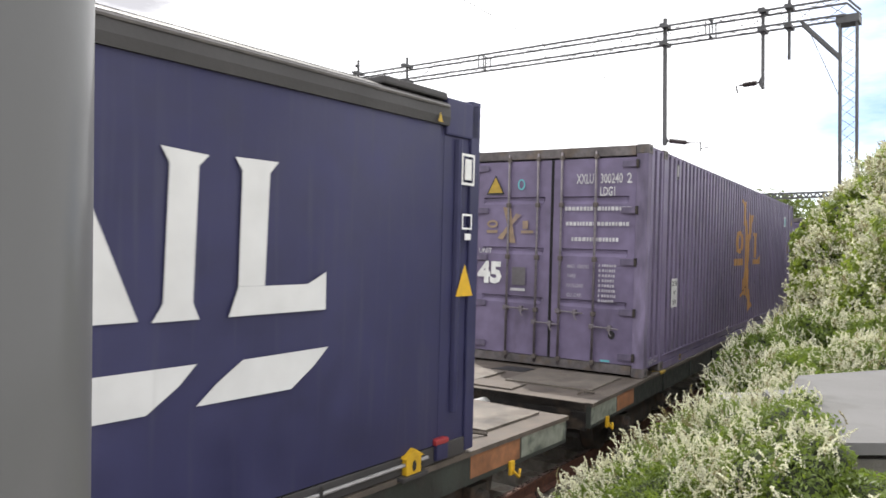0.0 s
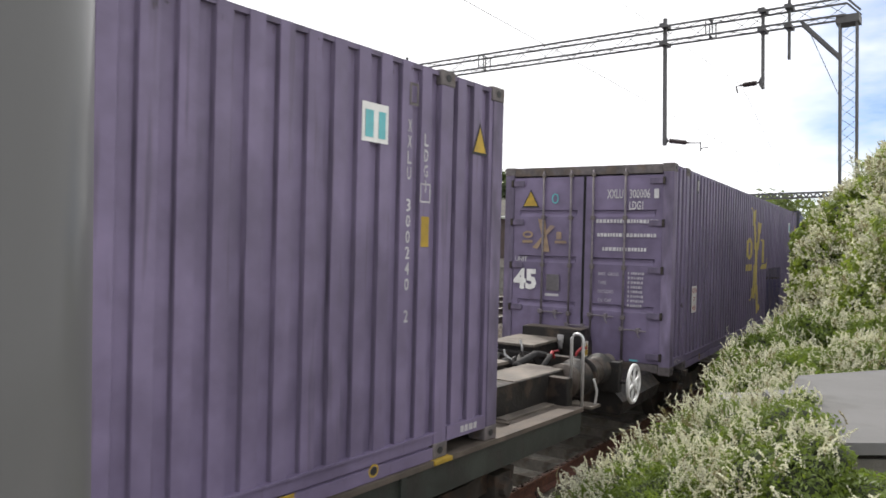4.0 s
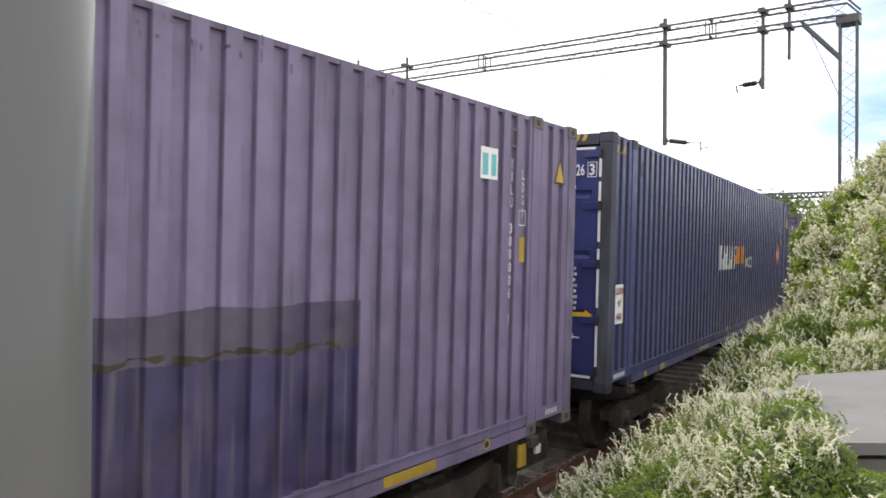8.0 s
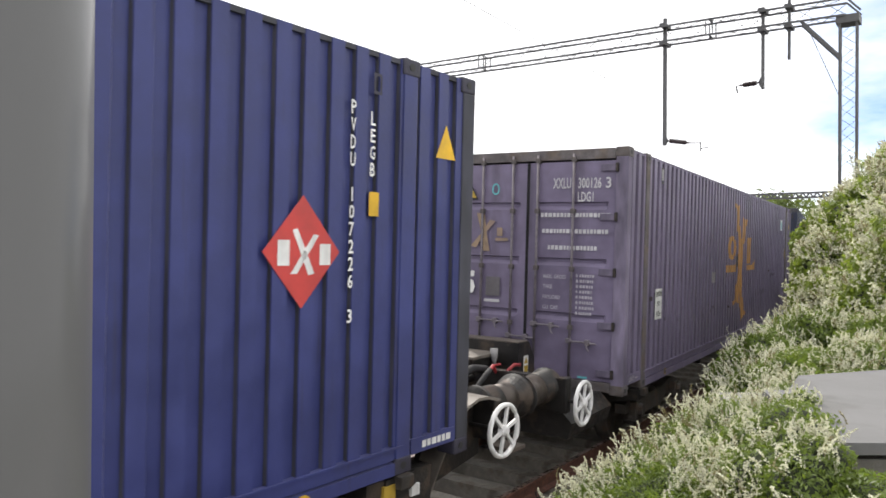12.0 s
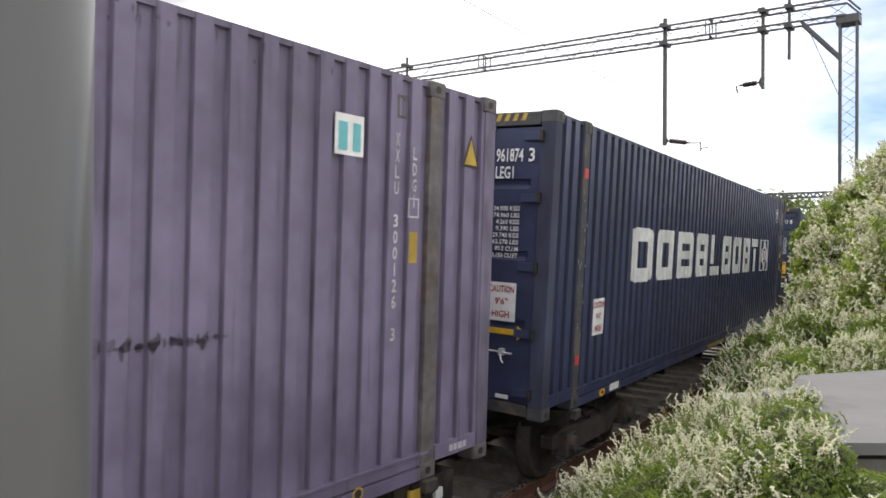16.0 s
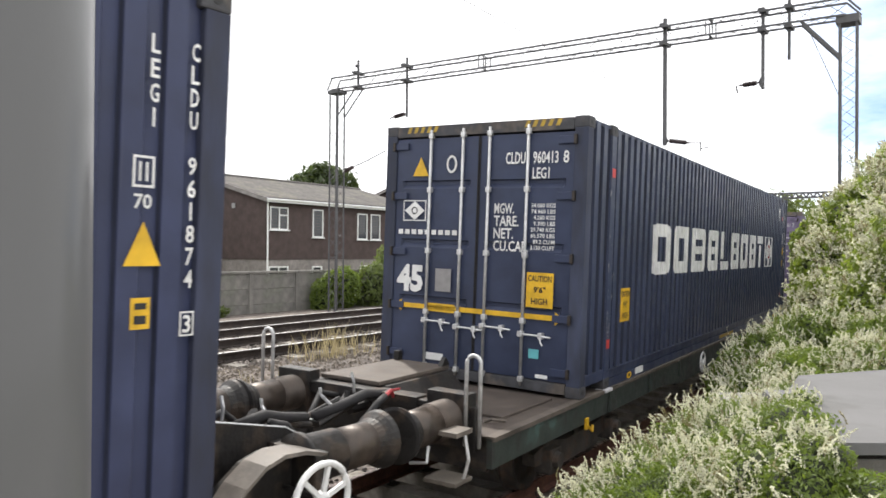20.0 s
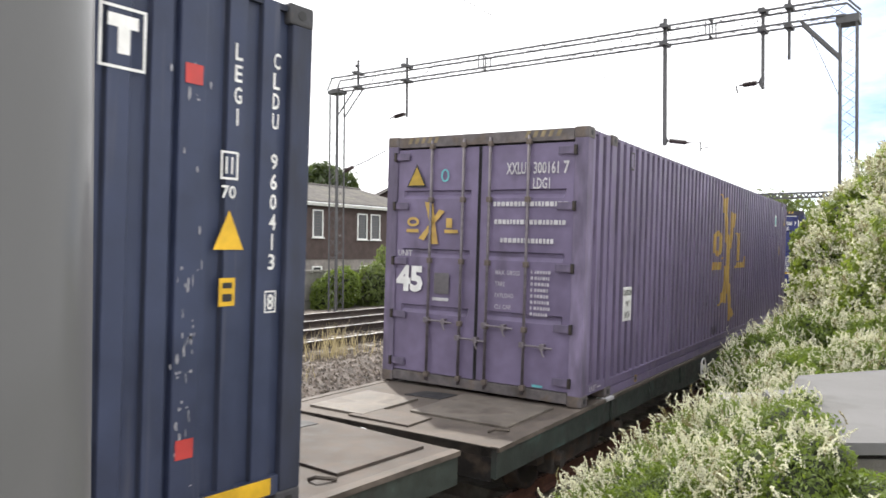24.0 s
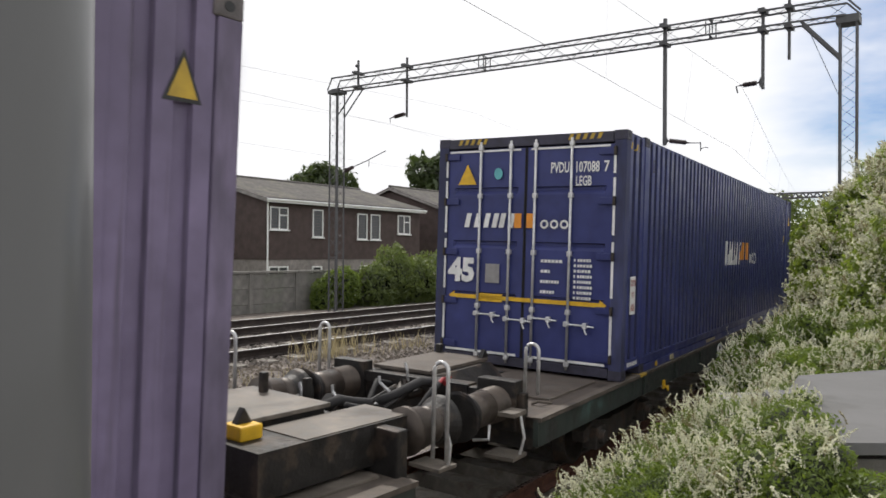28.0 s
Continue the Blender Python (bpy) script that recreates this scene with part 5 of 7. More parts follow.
    caution_plate(c, 0.64, 0.90, 0.95, 1.27, M["yellow"] if unit == "G" else W, M["black"] if unit == "G" else M["red_dark"], False)
    end_mark("door_arrow", [rect(-0.98, 0.775, 0.98, 0.83), [(-0.98, 0.73), (-0.98, 0.87), (-1.08, 0.80)], [(0.98, 0.87), (0.98, 0.73), (1.08, 0.80)], rect(-0.62, 0.755, -0.25, 0.85)], M["yellow"], c, "yellow double-headed arrow")
    caution_plate(c, 1.18, 0.70, 1.50, 1.09, M["yellow"] if unit == "G" else W, M["black"] if unit == "G" else M["red_dark"])
    flat_mark("rail_plate", [rect(1.78, 0.02, 2.08, 0.10)], W, c, HALF + 0.003)
    flat_mark("rail_plate", [rect(6.36, 0.02, 7.5, 0.08)], M["ochre"], c, HALF + 0.003)
    for a0 in (1.55, 12.1):
        flat_mark("rail_tie", [disc(a0, 0.045, 0.09, 0.042, 12)], M["yellow"], c, HALF + 0.003)
        flat_mark("rail_tie_eye", [disc(a0, 0.045, 0.035, 0.02, 8)], M["black"], c, HALF + 0.006)
    for yy in (0.78, LEN - 0.78):
        for z0 in (2.33, 0.44):
            flat_mark("red_spot", [rect(yy - 0.05, z0, yy + 0.05, z0 + 0.1)], M["red"], c, HALF + 0.004)
    side_mark("pictogram", ring(12.45, 2.33, 12.68, 2.62, 0.014), W, c)
    side_mark("pictogram_bar", [rect(12.49, 2.52, 12.64, 2.58), rect(12.54, 2.40, 12.60, 2.52)], W, c)
    number_column(c, 13.525 + 0.6 * back, 2.62, "CLDU " + serial + " " + check, W, step=0.112)
    number_column(c, 13.310 + back, 2.62, "LEG1", W, step=0.115)
    side_mark("code_box", ring(13.215 + back, 1.87, 13.325 + back, 2.02, 0.012), W, c)
    side_mark("code_box", words("70", 13.225 + back, 1.77, 13.315 + back, 1.84) + [rect(13.245 + back, 1.90, 13.257 + back, 1.99), rect(13.280 + back, 1.90, 13.292 + back, 1.99)], W, c)
    side_mark("warning_triangle", [tri(13.275 + back, 1.50, 0.19, 0.21)], M["yellow"], c, lift=0.006)
    side_mark("capacity_plate", [rect(13.225 + back, 1.20, 13.325 + back, 1.35)], M["yellow"], c)
    side_mark("code_box", [rect(13.245 + back, 1.295, 13.305 + back, 1.325), rect(13.245 + back, 1.225, 13.305 + back, 1.265)], M["black"], c, lift=0.006)
    side_mark("code_box", ring(13.485 + 0.6 * back, 1.148, 13.565 + 0.6 * back, 1.272, 0.009), W, c)
    flat_mark("end_plate", [rect(13.05, 0.115, 13.5, 0.21)], M["yellow"], c, HALF)
    rng = random.Random(unit)
    streak = material("streak_" + unit.lower(), (0.32, 0.32, 0.35), 0.6, 0, 0.3, 20, 0)
    chips = []
    for i in range(70):
        aa, zz = rng.choice((0.78, LEN - 0.78, LEN - 0.78)) + rng.gauss(0, 0.045), rng.choice((rng.uniform(0.25, 2.6), rng.gauss(0.95, 0.25)))
        w, h = rng.uniform(0.003, 0.012), rng.uniform(0.006, 0.045)
        chips.append([(aa + w * rng.uniform(0.3, 1.3) * math.cos(q * 1.05), zz + h * rng.uniform(0.3, 1.3) * math.sin(q * 1.05)) for q in range(6)])
    flat_mark("paint_chips", chips, streak, c, HALF + 0.002, "pale chips where the paint has worn off")
    return c


box_f = navy_box("F", "961874", "3", 3.3, "white")
WEAR_BLUE = material("wear_blue", (0.15, 0.16, 0.21), 0.6, 0, 0.3, 14, 0.05, 40)
stains(box_f, 3.0, 12.5, 0.75, 1.15, 44, 21, WEAR_BLUE, 1.0)
stains(box_f, 0.3, 8.0, 1.8, 2.6, 30, 22, WEAR_BLUE, 0.6)
box_g = navy_box("G", "960413", "8", 6.1, "yellow")


def swap_body():
    """The smooth-sided dark blue curtain box that leads."""
    base = (0.030, 0.030, 0.082)
    blue = material("paint_swap", base, 0.52, 0, 0.14, 4, 0.04, 20, spec=0.32, second=(0.042, 0.042, 0.10), second_scale=0.7, second_at=(0.45, 0.7), dirt=(0.05, 0.05, 0.09), dirt_at=(0.55, 0.8))
    frm = material("frame_swap", (0.048, 0.045, 0.046), 0.65, 0.0, 0.25, 9, 0.1, 30)
    c = thing("curtain_swap_body", "smooth dark blue curtain-sided swap body with white mark", "swap body")
    g = Geo()
    for z0, z1 in ((0.14, 2.52),):
        ys = np.linspace(0.2, LEN - 0.52, 60)
        zs = np.linspace(z0, z1, 5)
        for y in ys:
            for z in zs:
                g.v.append((HALF + 0.02 + 0.010 * noise.noise((y * 0.8, z * 0.5, 2)), y, z))
        for i in range(59):
            for j in range(4):
                g.f.append((i * 5 + j, (i + 1) * 5 + j, (i + 1) * 5 + j + 1, i * 5 + j + 1))
    part("side_curtain", g, blue, c, "smooth dark blue curtain", smooth=True)
    part("body", Geo().box(-HALF, HALF - 0.005, 0.02, LEN - 0.1, 0.1, HGT - 0.3), blue, c)
    part("roof_rail", Geo().prism([(HALF - 0.10, 2.50), (HALF + 0.045, 2.50), (HALF + 0.055, 2.56), (HALF + 0.045, 2.66), (HALF - 0.10, 2.72)], "y", 0.1, LEN - 0.44), frm, c)
    part("roof_bead", Geo().tube([(HALF + 0.05, 0.1, 2.64), (HALF + 0.05, LEN - 0.46, 2.64)], 0.014, 6), material("bead", (0.17, 0.16, 0.16), 0.6, 0.2, 0.2, 9, 0), c)
    part("roof", Geo().box(-HALF, HALF - 0.09, 0.05, LEN - 0.05, 2.60, 2.72), frm, c)
    part("roof_end_cap", Geo().box(HALF - 0.35, HALF + 0.03, LEN - 1.15, LEN - 0.45, 2.69, 2.745, 0.015), frm, c)
    part("header", Geo().box(-HALF, HALF + 0.02, LEN - 0.44, LEN - 0.02, 2.44, 2.72, 0.015), blue, c)
    part("rear_post", Geo().box(HALF - 0.10, HALF + 0.02, LEN - 0.12, LEN, 0.02, 2.74, 0.01), blue, c)
    part("rear_post", Geo().box(-HALF, -HALF + 0.12, LEN - 0.12, LEN, 0.02, 2.74, 0.01), frm, c)
    part("curtain_tensioner", Geo().tube([(HALF + 0.005, LEN - 0.27, 0.35), (HALF + 0.005, LEN - 0.27, 2.42)], 0.035, 8), blue, c)
    part("recess", Geo().box(HALF - 0.06, HALF - 0.002, LEN - 0.44, LEN - 0.12, 0.12, 2.44), blue, c)
    part("bottom_rail", Geo().box(HALF - 0.12, HALF + 0.015, 0.1, LEN - 0.1, 0.0, 0.13, 0.01), frm, c)
    part("end_wall", Geo().box(-HALF + 0.12, HALF - 0.1, LEN - 0.08, LEN - 0.02, 0.05, 2.6), frm, c)
    x = HALF + 0.036
    W = M["white_clean"]
    def up(poly):
        return [(a + LEN + 0.15, z - 0.82) for a, z in poly]
    flat_mark("painted_mark", [up([(-3.56, 2.89), (-3.40, 2.89), (-3.03, 2.04), (-3.30, 2.04), (-3.40, 2.2)])], W, c, x, "white slanted paint stroke")
    flat_mark("painted_mark", [up([(-2.93, 2.90), (-2.65, 2.88), (-2.71, 2.82), (-2.73, 2.12), (-2.69, 2.03), (-2.96, 2.03), (-2.90, 2.12), (-2.88, 2.82)])], W, c, x, "white upright paint stroke")
    flat_mark("painted_mark", [up([(-2.49, 2.89), (-2.19, 2.89), (-2.25, 2.82), (-2.27, 2.191), (-2.45, 2.191), (-2.44, 2.82)])], W, c, x, "white upright paint stroke")
    flat_mark("painted_mark", [up([(-2.51, 2.03), (-1.80, 2.03), (-1.80, 2.26), (-1.95, 2.19), (-2.45, 2.19)])], W, c, x, "white paint wedge")
    flat_mark("painted_mark", [up([(-4.4, 1.80), (-2.70, 1.80), (-2.80, 1.70), (-2.98, 1.58), (-4.4, 1.58)])], W, c, x, "white paint wedge")
    flat_mark("painted_mark", [up([(-2.41, 1.79), (-1.77, 1.80), (-1.88, 1.70), (-2.06, 1.58), (-2.70, 1.58), (-2.58, 1.68)])], W, c, x, "white paint wedge")
    flat_mark("code_plate", [up(q) for q in ring(-0.42, 2.90, -0.25, 3.14, 0.02)] + [up(rect(-0.38, 2.94, -0.29, 3.1))], M["white"], c, x + 0.006)
    flat_mark("code_plate", [up(q) for q in ring(-0.40, 2.56, -0.27, 2.68, 0.015)] + [up(rect(-0.36, 2.48, -0.28, 2.53))], M["white"], c, x + 0.006)
    flat_mark("warning_triangle", [up(tri(-0.36, 2.05, 0.22, 0.25))], M["yellow"], c, x + 0.012)
    flat_mark("warning_triangle", [up(tri(-0.73, 3.33, 0.06, 0.07))], M["ochre"], c, x + 0.03)
    part("lash_rail", Geo().tube([(HALF + 0.035, 0.3, 0.075), (HALF + 0.035, LEN - 0.6, 0.075)], 0.014, 6), M["grey_tag"], c, "pale lashing rail")
    for a in (-1.65, -2.9, -4.0, -6.0):
        part("lash_loop", Geo().tube([(HALF + 0.04, LEN + a, 0.12), (HALF + 0.07, LEN + a - 0.04, 0.02), (HALF + 0.07, LEN + a + 0.06, -0.05), (HALF + 0.04, LEN + a + 0.12, 0.02)], 0.012, 6), M["steel_black"], c)
    part("twist_bracket", Geo().box(HALF - 0.02, HALF + 0.06, LEN - 0.86, LEN - 0.70, 0.0, 0.12, 0.008).prism([(LEN - 0.88, 0.12), (LEN - 0.68, 0.12), (LEN - 0.78, 0.18)], "x", HALF - 0.02, HALF + 0.065), M["yellow"], c, "yellow twist-lock bracket")
    part("bracket_slot", Geo().prism(disc(LEN - 0.78, 0.06, 0.022, 0.04, 10), "x", HALF + 0.06, HALF + 0.062), M["black"], c)
    part("bracket_foot", Geo().box(HALF - 0.02, HALF + 0.08, LEN - 0.92, LEN - 0.64, -0.03, 0.0, 0.006), frm, c)
    part("valve_box", Geo().box(HALF - 0.05, HALF + 0.045, LEN - 0.50, LEN - 0.36, 0.02, 0.14, 0.01), blue, c)
    part("valve_cap", Geo().box(HALF - 0.03, HALF + 0.05, LEN - 0.52, LEN - 0.36, 0.14, 0.18, 0.01), M["red_dark"], c, "dull red valve cap")
    return c


swap = swap_body()


# ------------------------------------------------------------------ wagons
def wheelset(r):
    g = Geo()
    g.lathe((-0.95, 0, 0), (0.95, 0, 0), [(0, 0.07), (1.9, 0.07)], 10)
    for sx in (-1, 1):
        a = (sx * 0.815, 0, 0)
        g.lathe((sx * 0.70, 0, 0), (sx * 0.86, 0, 0), [(0, 0.08), (0.0, r + 0.028), (0.03, r + 0.028), (0.035, r), (0.135, r - 0.004), (0.135, r - 0.06), (0.09, r - 0.07), (0.09, 0.13), (0.15, 0.12), (0.15, 0.02)], 24)
    return g


def bogie_frame(wb, r):
    g = Geo()
    for sx in (-1, 1):
        x0, x1 = sorted((sx * 0.93, sx * 1.06))
        zc = r
        g.prism([(-wb / 2 - 0.32, zc + 0.10), (-wb / 2 - 0.3, zc - 0.02), (-wb / 2 + 0.3, zc - 0.05), (-0.45, zc - 0.14), (0.45, zc - 0.14), (wb / 2 - 0.3, zc - 0.05), (wb / 2 + 0.3, zc - 0.02), (wb / 2 + 0.32, zc + 0.10), (wb / 2, zc + 0.17), (0.4, zc + 0.10), (-0.4, zc + 0.10), (-wb / 2, zc + 0.17)], "x", x0, x1)
    g.box(-0.95, 0.95, -0.22, 0.22, zc - 0.05, zc + 0.14)
    return g


def axle_box():
    g = Geo()
    g.box(-0.09, 0.09, -0.13, 0.13, -0.13, 0.12, 0.02)
    g.lathe((0.09, 0, 0), (0.14, 0, 0), [(0, 0.09), (0.05, 0.075)], 12)
    return g


def spring():
    g = Geo()
    pts = [(0.055 * math.cos(a), 0.055 * math.sin(a), -0.12 + 0.02 * a / 1.2) for a in [i * 0.6 for i in range(32)]]
    g.tube(pts, 0.012, 5)
    return g


M["buffer"] = material("buffer", (0.085, 0.07, 0.06), 0.45, 0.5, 0.35, 12, 0.12, 50, second=(0.07, 0.055, 0.045), second_scale=3, second_at=(0.48, 0.62))
WHEELS = []


def bogie(parent, y, wb, r):
    b = part("bogie", shared("bogie/%g%g" % (wb, r), lambda: bogie_frame(wb, r)), M["bogie"], parent, "dark oily two-axle bogie", pose(0, y, 0))
    for dy in (-wb / 2, wb / 2):
        for sx in (1, -1):
            part("axle_box", shared("axle_box", axle_box), M["bogie"], b, m=pose(1.06, dy, r) if sx > 0 else pose(-1.06, dy, r, 0, 0, 180))
        w = part("wheelset", shared("wheelset/%g" % r, lambda: wheelset(r), True), M["bogie"], b, m=pose(0, dy, r))
        WHEELS.append((w, dy, r))
    for dy in (-0.17, 0.17):
        part("spring", shared("spring", spring), M["bogie"], b, m=pose(1.0, dy, r + 0.12))


def brake_wheel(parent, y, z, r=0.215, x=1.27, mat=None, spokes=6, thick=0.022):
    mat = mat or M["white"]
    rim = shared("wheel_rim/%g" % r, lambda: Geo().tube([(0, r * math.cos(a), r * math.sin(a)) for a in [2 * math.pi * i / 28 for i in range(28)]], thick, 7, True), True)
    w = part("brake_wheel", rim, mat, parent, "white spoked brake wheel", pose(x, y, z), True)
    for i in range(spokes):
        part("spoke", shared("spoke/%g" % r, lambda: Geo().bar((0, 0.03, 0), (0, r - thick * 0.6, 0), thick * 1.35, thick, (1, 0, 0))), mat, w, m=pose(0, 0, 0, 360 * i / spokes + 17))
    part("hub", shared("wheel_hub", lambda: Geo().lathe((-0.03, 0, 0), (0.04, 0, 0), [(0, 0.05), (0.05, 0.05), (0.07, 0.03)], 12)), mat, w)
    part("wheel_shaft", Geo().tube([(-0.35, 0, 0), (0, 0, 0)], 0.018, 6), M["steel_black"], w)


def handrail(parent, x, y, z0, z1, w=0.16, along="x"):
    pts = []
    for i in range(9):
        a = math.pi * i / 8
        pts.append((math.cos(a) * w / 2, z1 - w / 2 + math.sin(a) * w / 2))
    pts = [(w / 2, z0)] + pts + [(-w / 2, z0)]
    p3 = [(x + q[0], y, q[1]) if along == "x" else (x, y + q[0], q[1]) for q in pts]
    part("hand_rail", Geo().tube(p3, 0.017, 7), M["rod"], parent, "grey looped hand rail", smooth=True)


def buffer(parent, sx, y0, d, reach, dark=False):
    """One buffer that points along d (1 or -1): casing, worn plunger and a dark head."""
    h = 0.42 * reach
    t = part("buffer", Geo().lathe((sx, y0, 1.03), (sx, y0 + d, 1.03), [(0, 0.19), (0.05, 0.19), (0.06, 0.165), (h, 0.162), (h + 0.01, 0.14)], 28), M["steel_black"] if dark else M["buffer"], parent, "black buffer casing" if dark else "worn brown buffer casing", smooth=True)
    part("plunger", Geo().lathe((sx, y0, 1.03), (sx, y0 + d, 1.03), [(h - 0.01, 0.152), (reach - 0.12, 0.15), (reach - 0.10, 0.12)], 28), M["buffer"], t, smooth=True)
    part("buffer_head", Geo().lathe((sx, y0, 1.03), (sx, y0 + d, 1.03), [(reach - 0.16, 0.15), (reach - 0.10, 0.17), (reach - 0.05, 0.205), (reach - 0.012, 0.215), (reach - 0.004, 0.19)], 28), M["steel_black"], t, "dark flared buffer head")


def hose(parent, pts, r=0.022, mat=None):
    part("brake_hose", Geo().tube(pts, r, 7), mat or M["rubber"], parent, smooth=True)


def outer_end(w, ye, d, kind, reach):
    """Draw gear at the coupled end of a wagon: ye is where it starts, d the way it points, reach the buffers' length."""
    def Y(o):
        return ye + d * o
    def span(o0, o1):
        return sorted((Y(o0), Y(o1)))
    b = M["steel_black"]
    part("headstock", Geo().box(-1.14, 1.12, *span(-0.06, 0.06), 0.78, 1.14, 0.015), b, w)
    for sx in (-0.865, 0.865):
        inset = 0.30 if kind == "deep" else 0.0
        buffer(w, sx, Y(inset), d, reach - inset, kind == "spine")
        if kind == "flat":
            part("buffer_mount", Geo().box(sx - 0.2, sx + 0.2, *span(-0.05, 0.10), 0.80, 1.25, 0.012), b, w, "black buffer mounting block")
    if kind == "flat":
        part("gear_platform", Geo().box(-0.66, 0.04, *span(-1.25, -0.06), 1.17, 1.21, 0.01), M["deck"], w, "rust-brown platform plate")
        part("gear_box", Geo().prism([(-0.62, 0.88), (0.40, 0.88), (0.10, 1.168), (-0.6, 1.168)], "y", *span(-1.2, -0.1)), b, w)
        part("gusset", Geo().prism([(Y(-1.2), 0.90), (Y(-0.2), 0.90), (Y(-0.35), 1.0), (Y(-0.8), 1.12), (Y(-1.2), 1.15)], "x", 0.06, 0.09), M["deck_plate"], w, "pale worn gusset plate")
        part("platform_lug", Geo().prism([(Y(-1.28), 1.21), (Y(-1.12), 1.21), (Y(-1.2), 1.30)], "x", -0.02, 0.03), b, w)
        part("platform_lug", Geo().box(-0.62, -0.55, *span(-1.24, -1.17), 1.21, 1.31, 0.01), b, w)
        part("cross_beam", Geo().box(-0.80, 0.55, *span(-0.1, 0.08), 1.05, 1.16, 0.01), b, w)
    elif kind == "deep":
        part("gear_platform", Geo().box(-0.55, 0.40, *span(-1.0, -0.02), 1.20, 1.235, 0.008), M["deck_plate"], w, "pale worn platform plate")
        part("gear_box", Geo().box(-0.5, 0.36, *span(-0.96, -0.05), 0.86, 1.198), b, w)
        part("platform_lug", Geo().box(-0.30, -0.24, *span(-0.16, -0.1), 1.235, 1.40, 0.01), b, w)
        part("platform_lug", Geo().box(-0.02, 0.04, *span(0.06, 0.12), 1.14, 1.36, 0.01), b, w)
        part("draft_box", Geo().prism([(Y(-1.1), 0.86), (Y(reach - 0.25), 0.86), (Y(reach - 0.25), 1.04), (Y(reach - 0.42), 1.16), (Y(-1.1), 1.16)], "x", 0.405, 0.90), b, w, "worn dark steel box")
        part("box_top", Geo().box(0.42, 0.88, *span(-0.70, 0.34), 1.16, 1.168), M["deck_plate"], w)
        part("chock", Geo().box(0.42, 0.62, *span(-1.02, -0.84), 1.16, 1.26, 0.015), M["yellow"], w, "yellow chock")
        part("chock_lever", Geo().prism([(Y(-0.99), 1.26), (Y(-0.87), 1.26), (Y(-0.93), 1.36)], "x", 0.48, 0.54), b, w)
    elif d < 0:
        part("gear_platform", Geo().box(-0.66, 0.0, Y(0.02), -0.72, 1.20, 1.235, 0.008), M["deck_plate"], w, "pale worn platform plate")
        part("platform_frame", Geo().box(-0.62, -0.04, Y(-0.02), -0.72, 0.80, 1.198), b, w)
        part("gear_box", Geo().prism([(-0.70, 0.78), (-0.70, 1.35), (-0.42, 1.35), (-0.28, 1.15), (-0.26, 0.78)], "x", -0.62, 0.25), b, w, "black steel box with a bevelled back")
        part("box_lid", Geo().box(-0.60, 0.24, -0.69, -0.43, 1.35, 1.362, 0.004), M["deck"], w)
        tag = part("warning_tag", Geo().box(0.25, 0.254, -0.56, -0.44, 0.98, 1.19), M["white"], w, "white and yellow warning tag")
        part("tag_symbol", Geo().prism([(-0.548, 1.10), (-0.452, 1.10), (-0.50, 1.175)], "x", 0.254, 0.2565), M["ochre"], tag)
        part("tag_field", Geo().box(0.254, 0.2565, -0.548, -0.452, 1.0, 1.075), M["ochre"], tag)
        part("air_tank", Geo().lathe((0.62, -1.50, 0.97), (0.62, -0.60, 0.97), [(0, 0.03), (0.03, 0.09), (0.06, 0.105), (0.84, 0.105), (0.87, 0.09), (0.90, 0.03)], 16), M["arch"], w, "pale grey air tank", smooth=True)
        part("tank_strap", Geo().lathe((0.62, -1.20, 0.97), (0.62, -1.15, 0.97), [(0, 0.109), (0.05, 0.109)], 16), b, w)
        part("tank_strap", Geo().lathe((0.62, -0.90, 0.97), (0.62, -0.85, 0.97), [(0, 0.109), (0.05, 0.109)], 16), b, w)
        part("cock_handle", Geo().tube([(0.40, -1.30, 1.02), (0.43, -1.30, 1.14), (0.47, -1.24, 1.20), (0.50, -1.16, 1.19)], 0.02, 7), M["red_dark"], w, "red cock handle", smooth=True)
        part("end_cup", Geo().lathe((0.02, -0.86, 1.10), (0.02, -0.86, 1.29), [(0, 0.03), (0.06, 0.03), (0.09, 0.042), (0.19, 0.045)], 12), M["grey_tag"], w, "pale grey cap", smooth=True)
    part("draw_hook", Geo().tube([(0, Y(0.04), 1.02), (0, Y(0.30), 1.02), (0, Y(0.38), 1.1), (0, Y(0.32), 1.16)], 0.05, 8), b, w)
    part("coupling_link", Geo().tube([(-0.09, Y(0.33), 1.1), (-0.1, Y(reach), 1.0), (0.1, Y(reach), 1.0), (0.09, Y(0.33), 1.1)], 0.028, 7), b, w)
    part("coupling_screw", Geo().tube([(0.0, Y(0.45), 1.06), (0.02, Y(reach), 1.0)], 0.035, 7), M["rod"], w)
    part("screw_lever", Geo().tube([(0.0, Y(0.5), 1.06), (-0.14, Y(0.52), 1.16), (-0.15, Y(0.52), 1.22)], 0.014, 6), M["rod"], w)
    if d < 0:
        part("brake_cock", Geo().tube([(0.30, Y(0.02), 1.08), (0.30, Y(0.12), 1.19), (0.33, Y(0.24), 1.16)], 0.02, 7).tube([(0.30, Y(0.10), 1.19), (0.37, Y(0.08), 1.21)], 0.013, 6), M["red_dark"], w, "red brake cock")
    hose(w, [(0.32, Y(0.22), 1.16), (0.34, Y(0.36), 1.12), (0.30, Y(0.5), 0.98), (0.2, Y(0.6), 0.9)], 0.03)
    hose(w, [(-0.33, Y(0.05), 1.05), (-0.34, Y(0.3), 1.12), (-0.30, Y(0.48), 0.95), (-0.2, Y(0.58), 0.85)], 0.03)
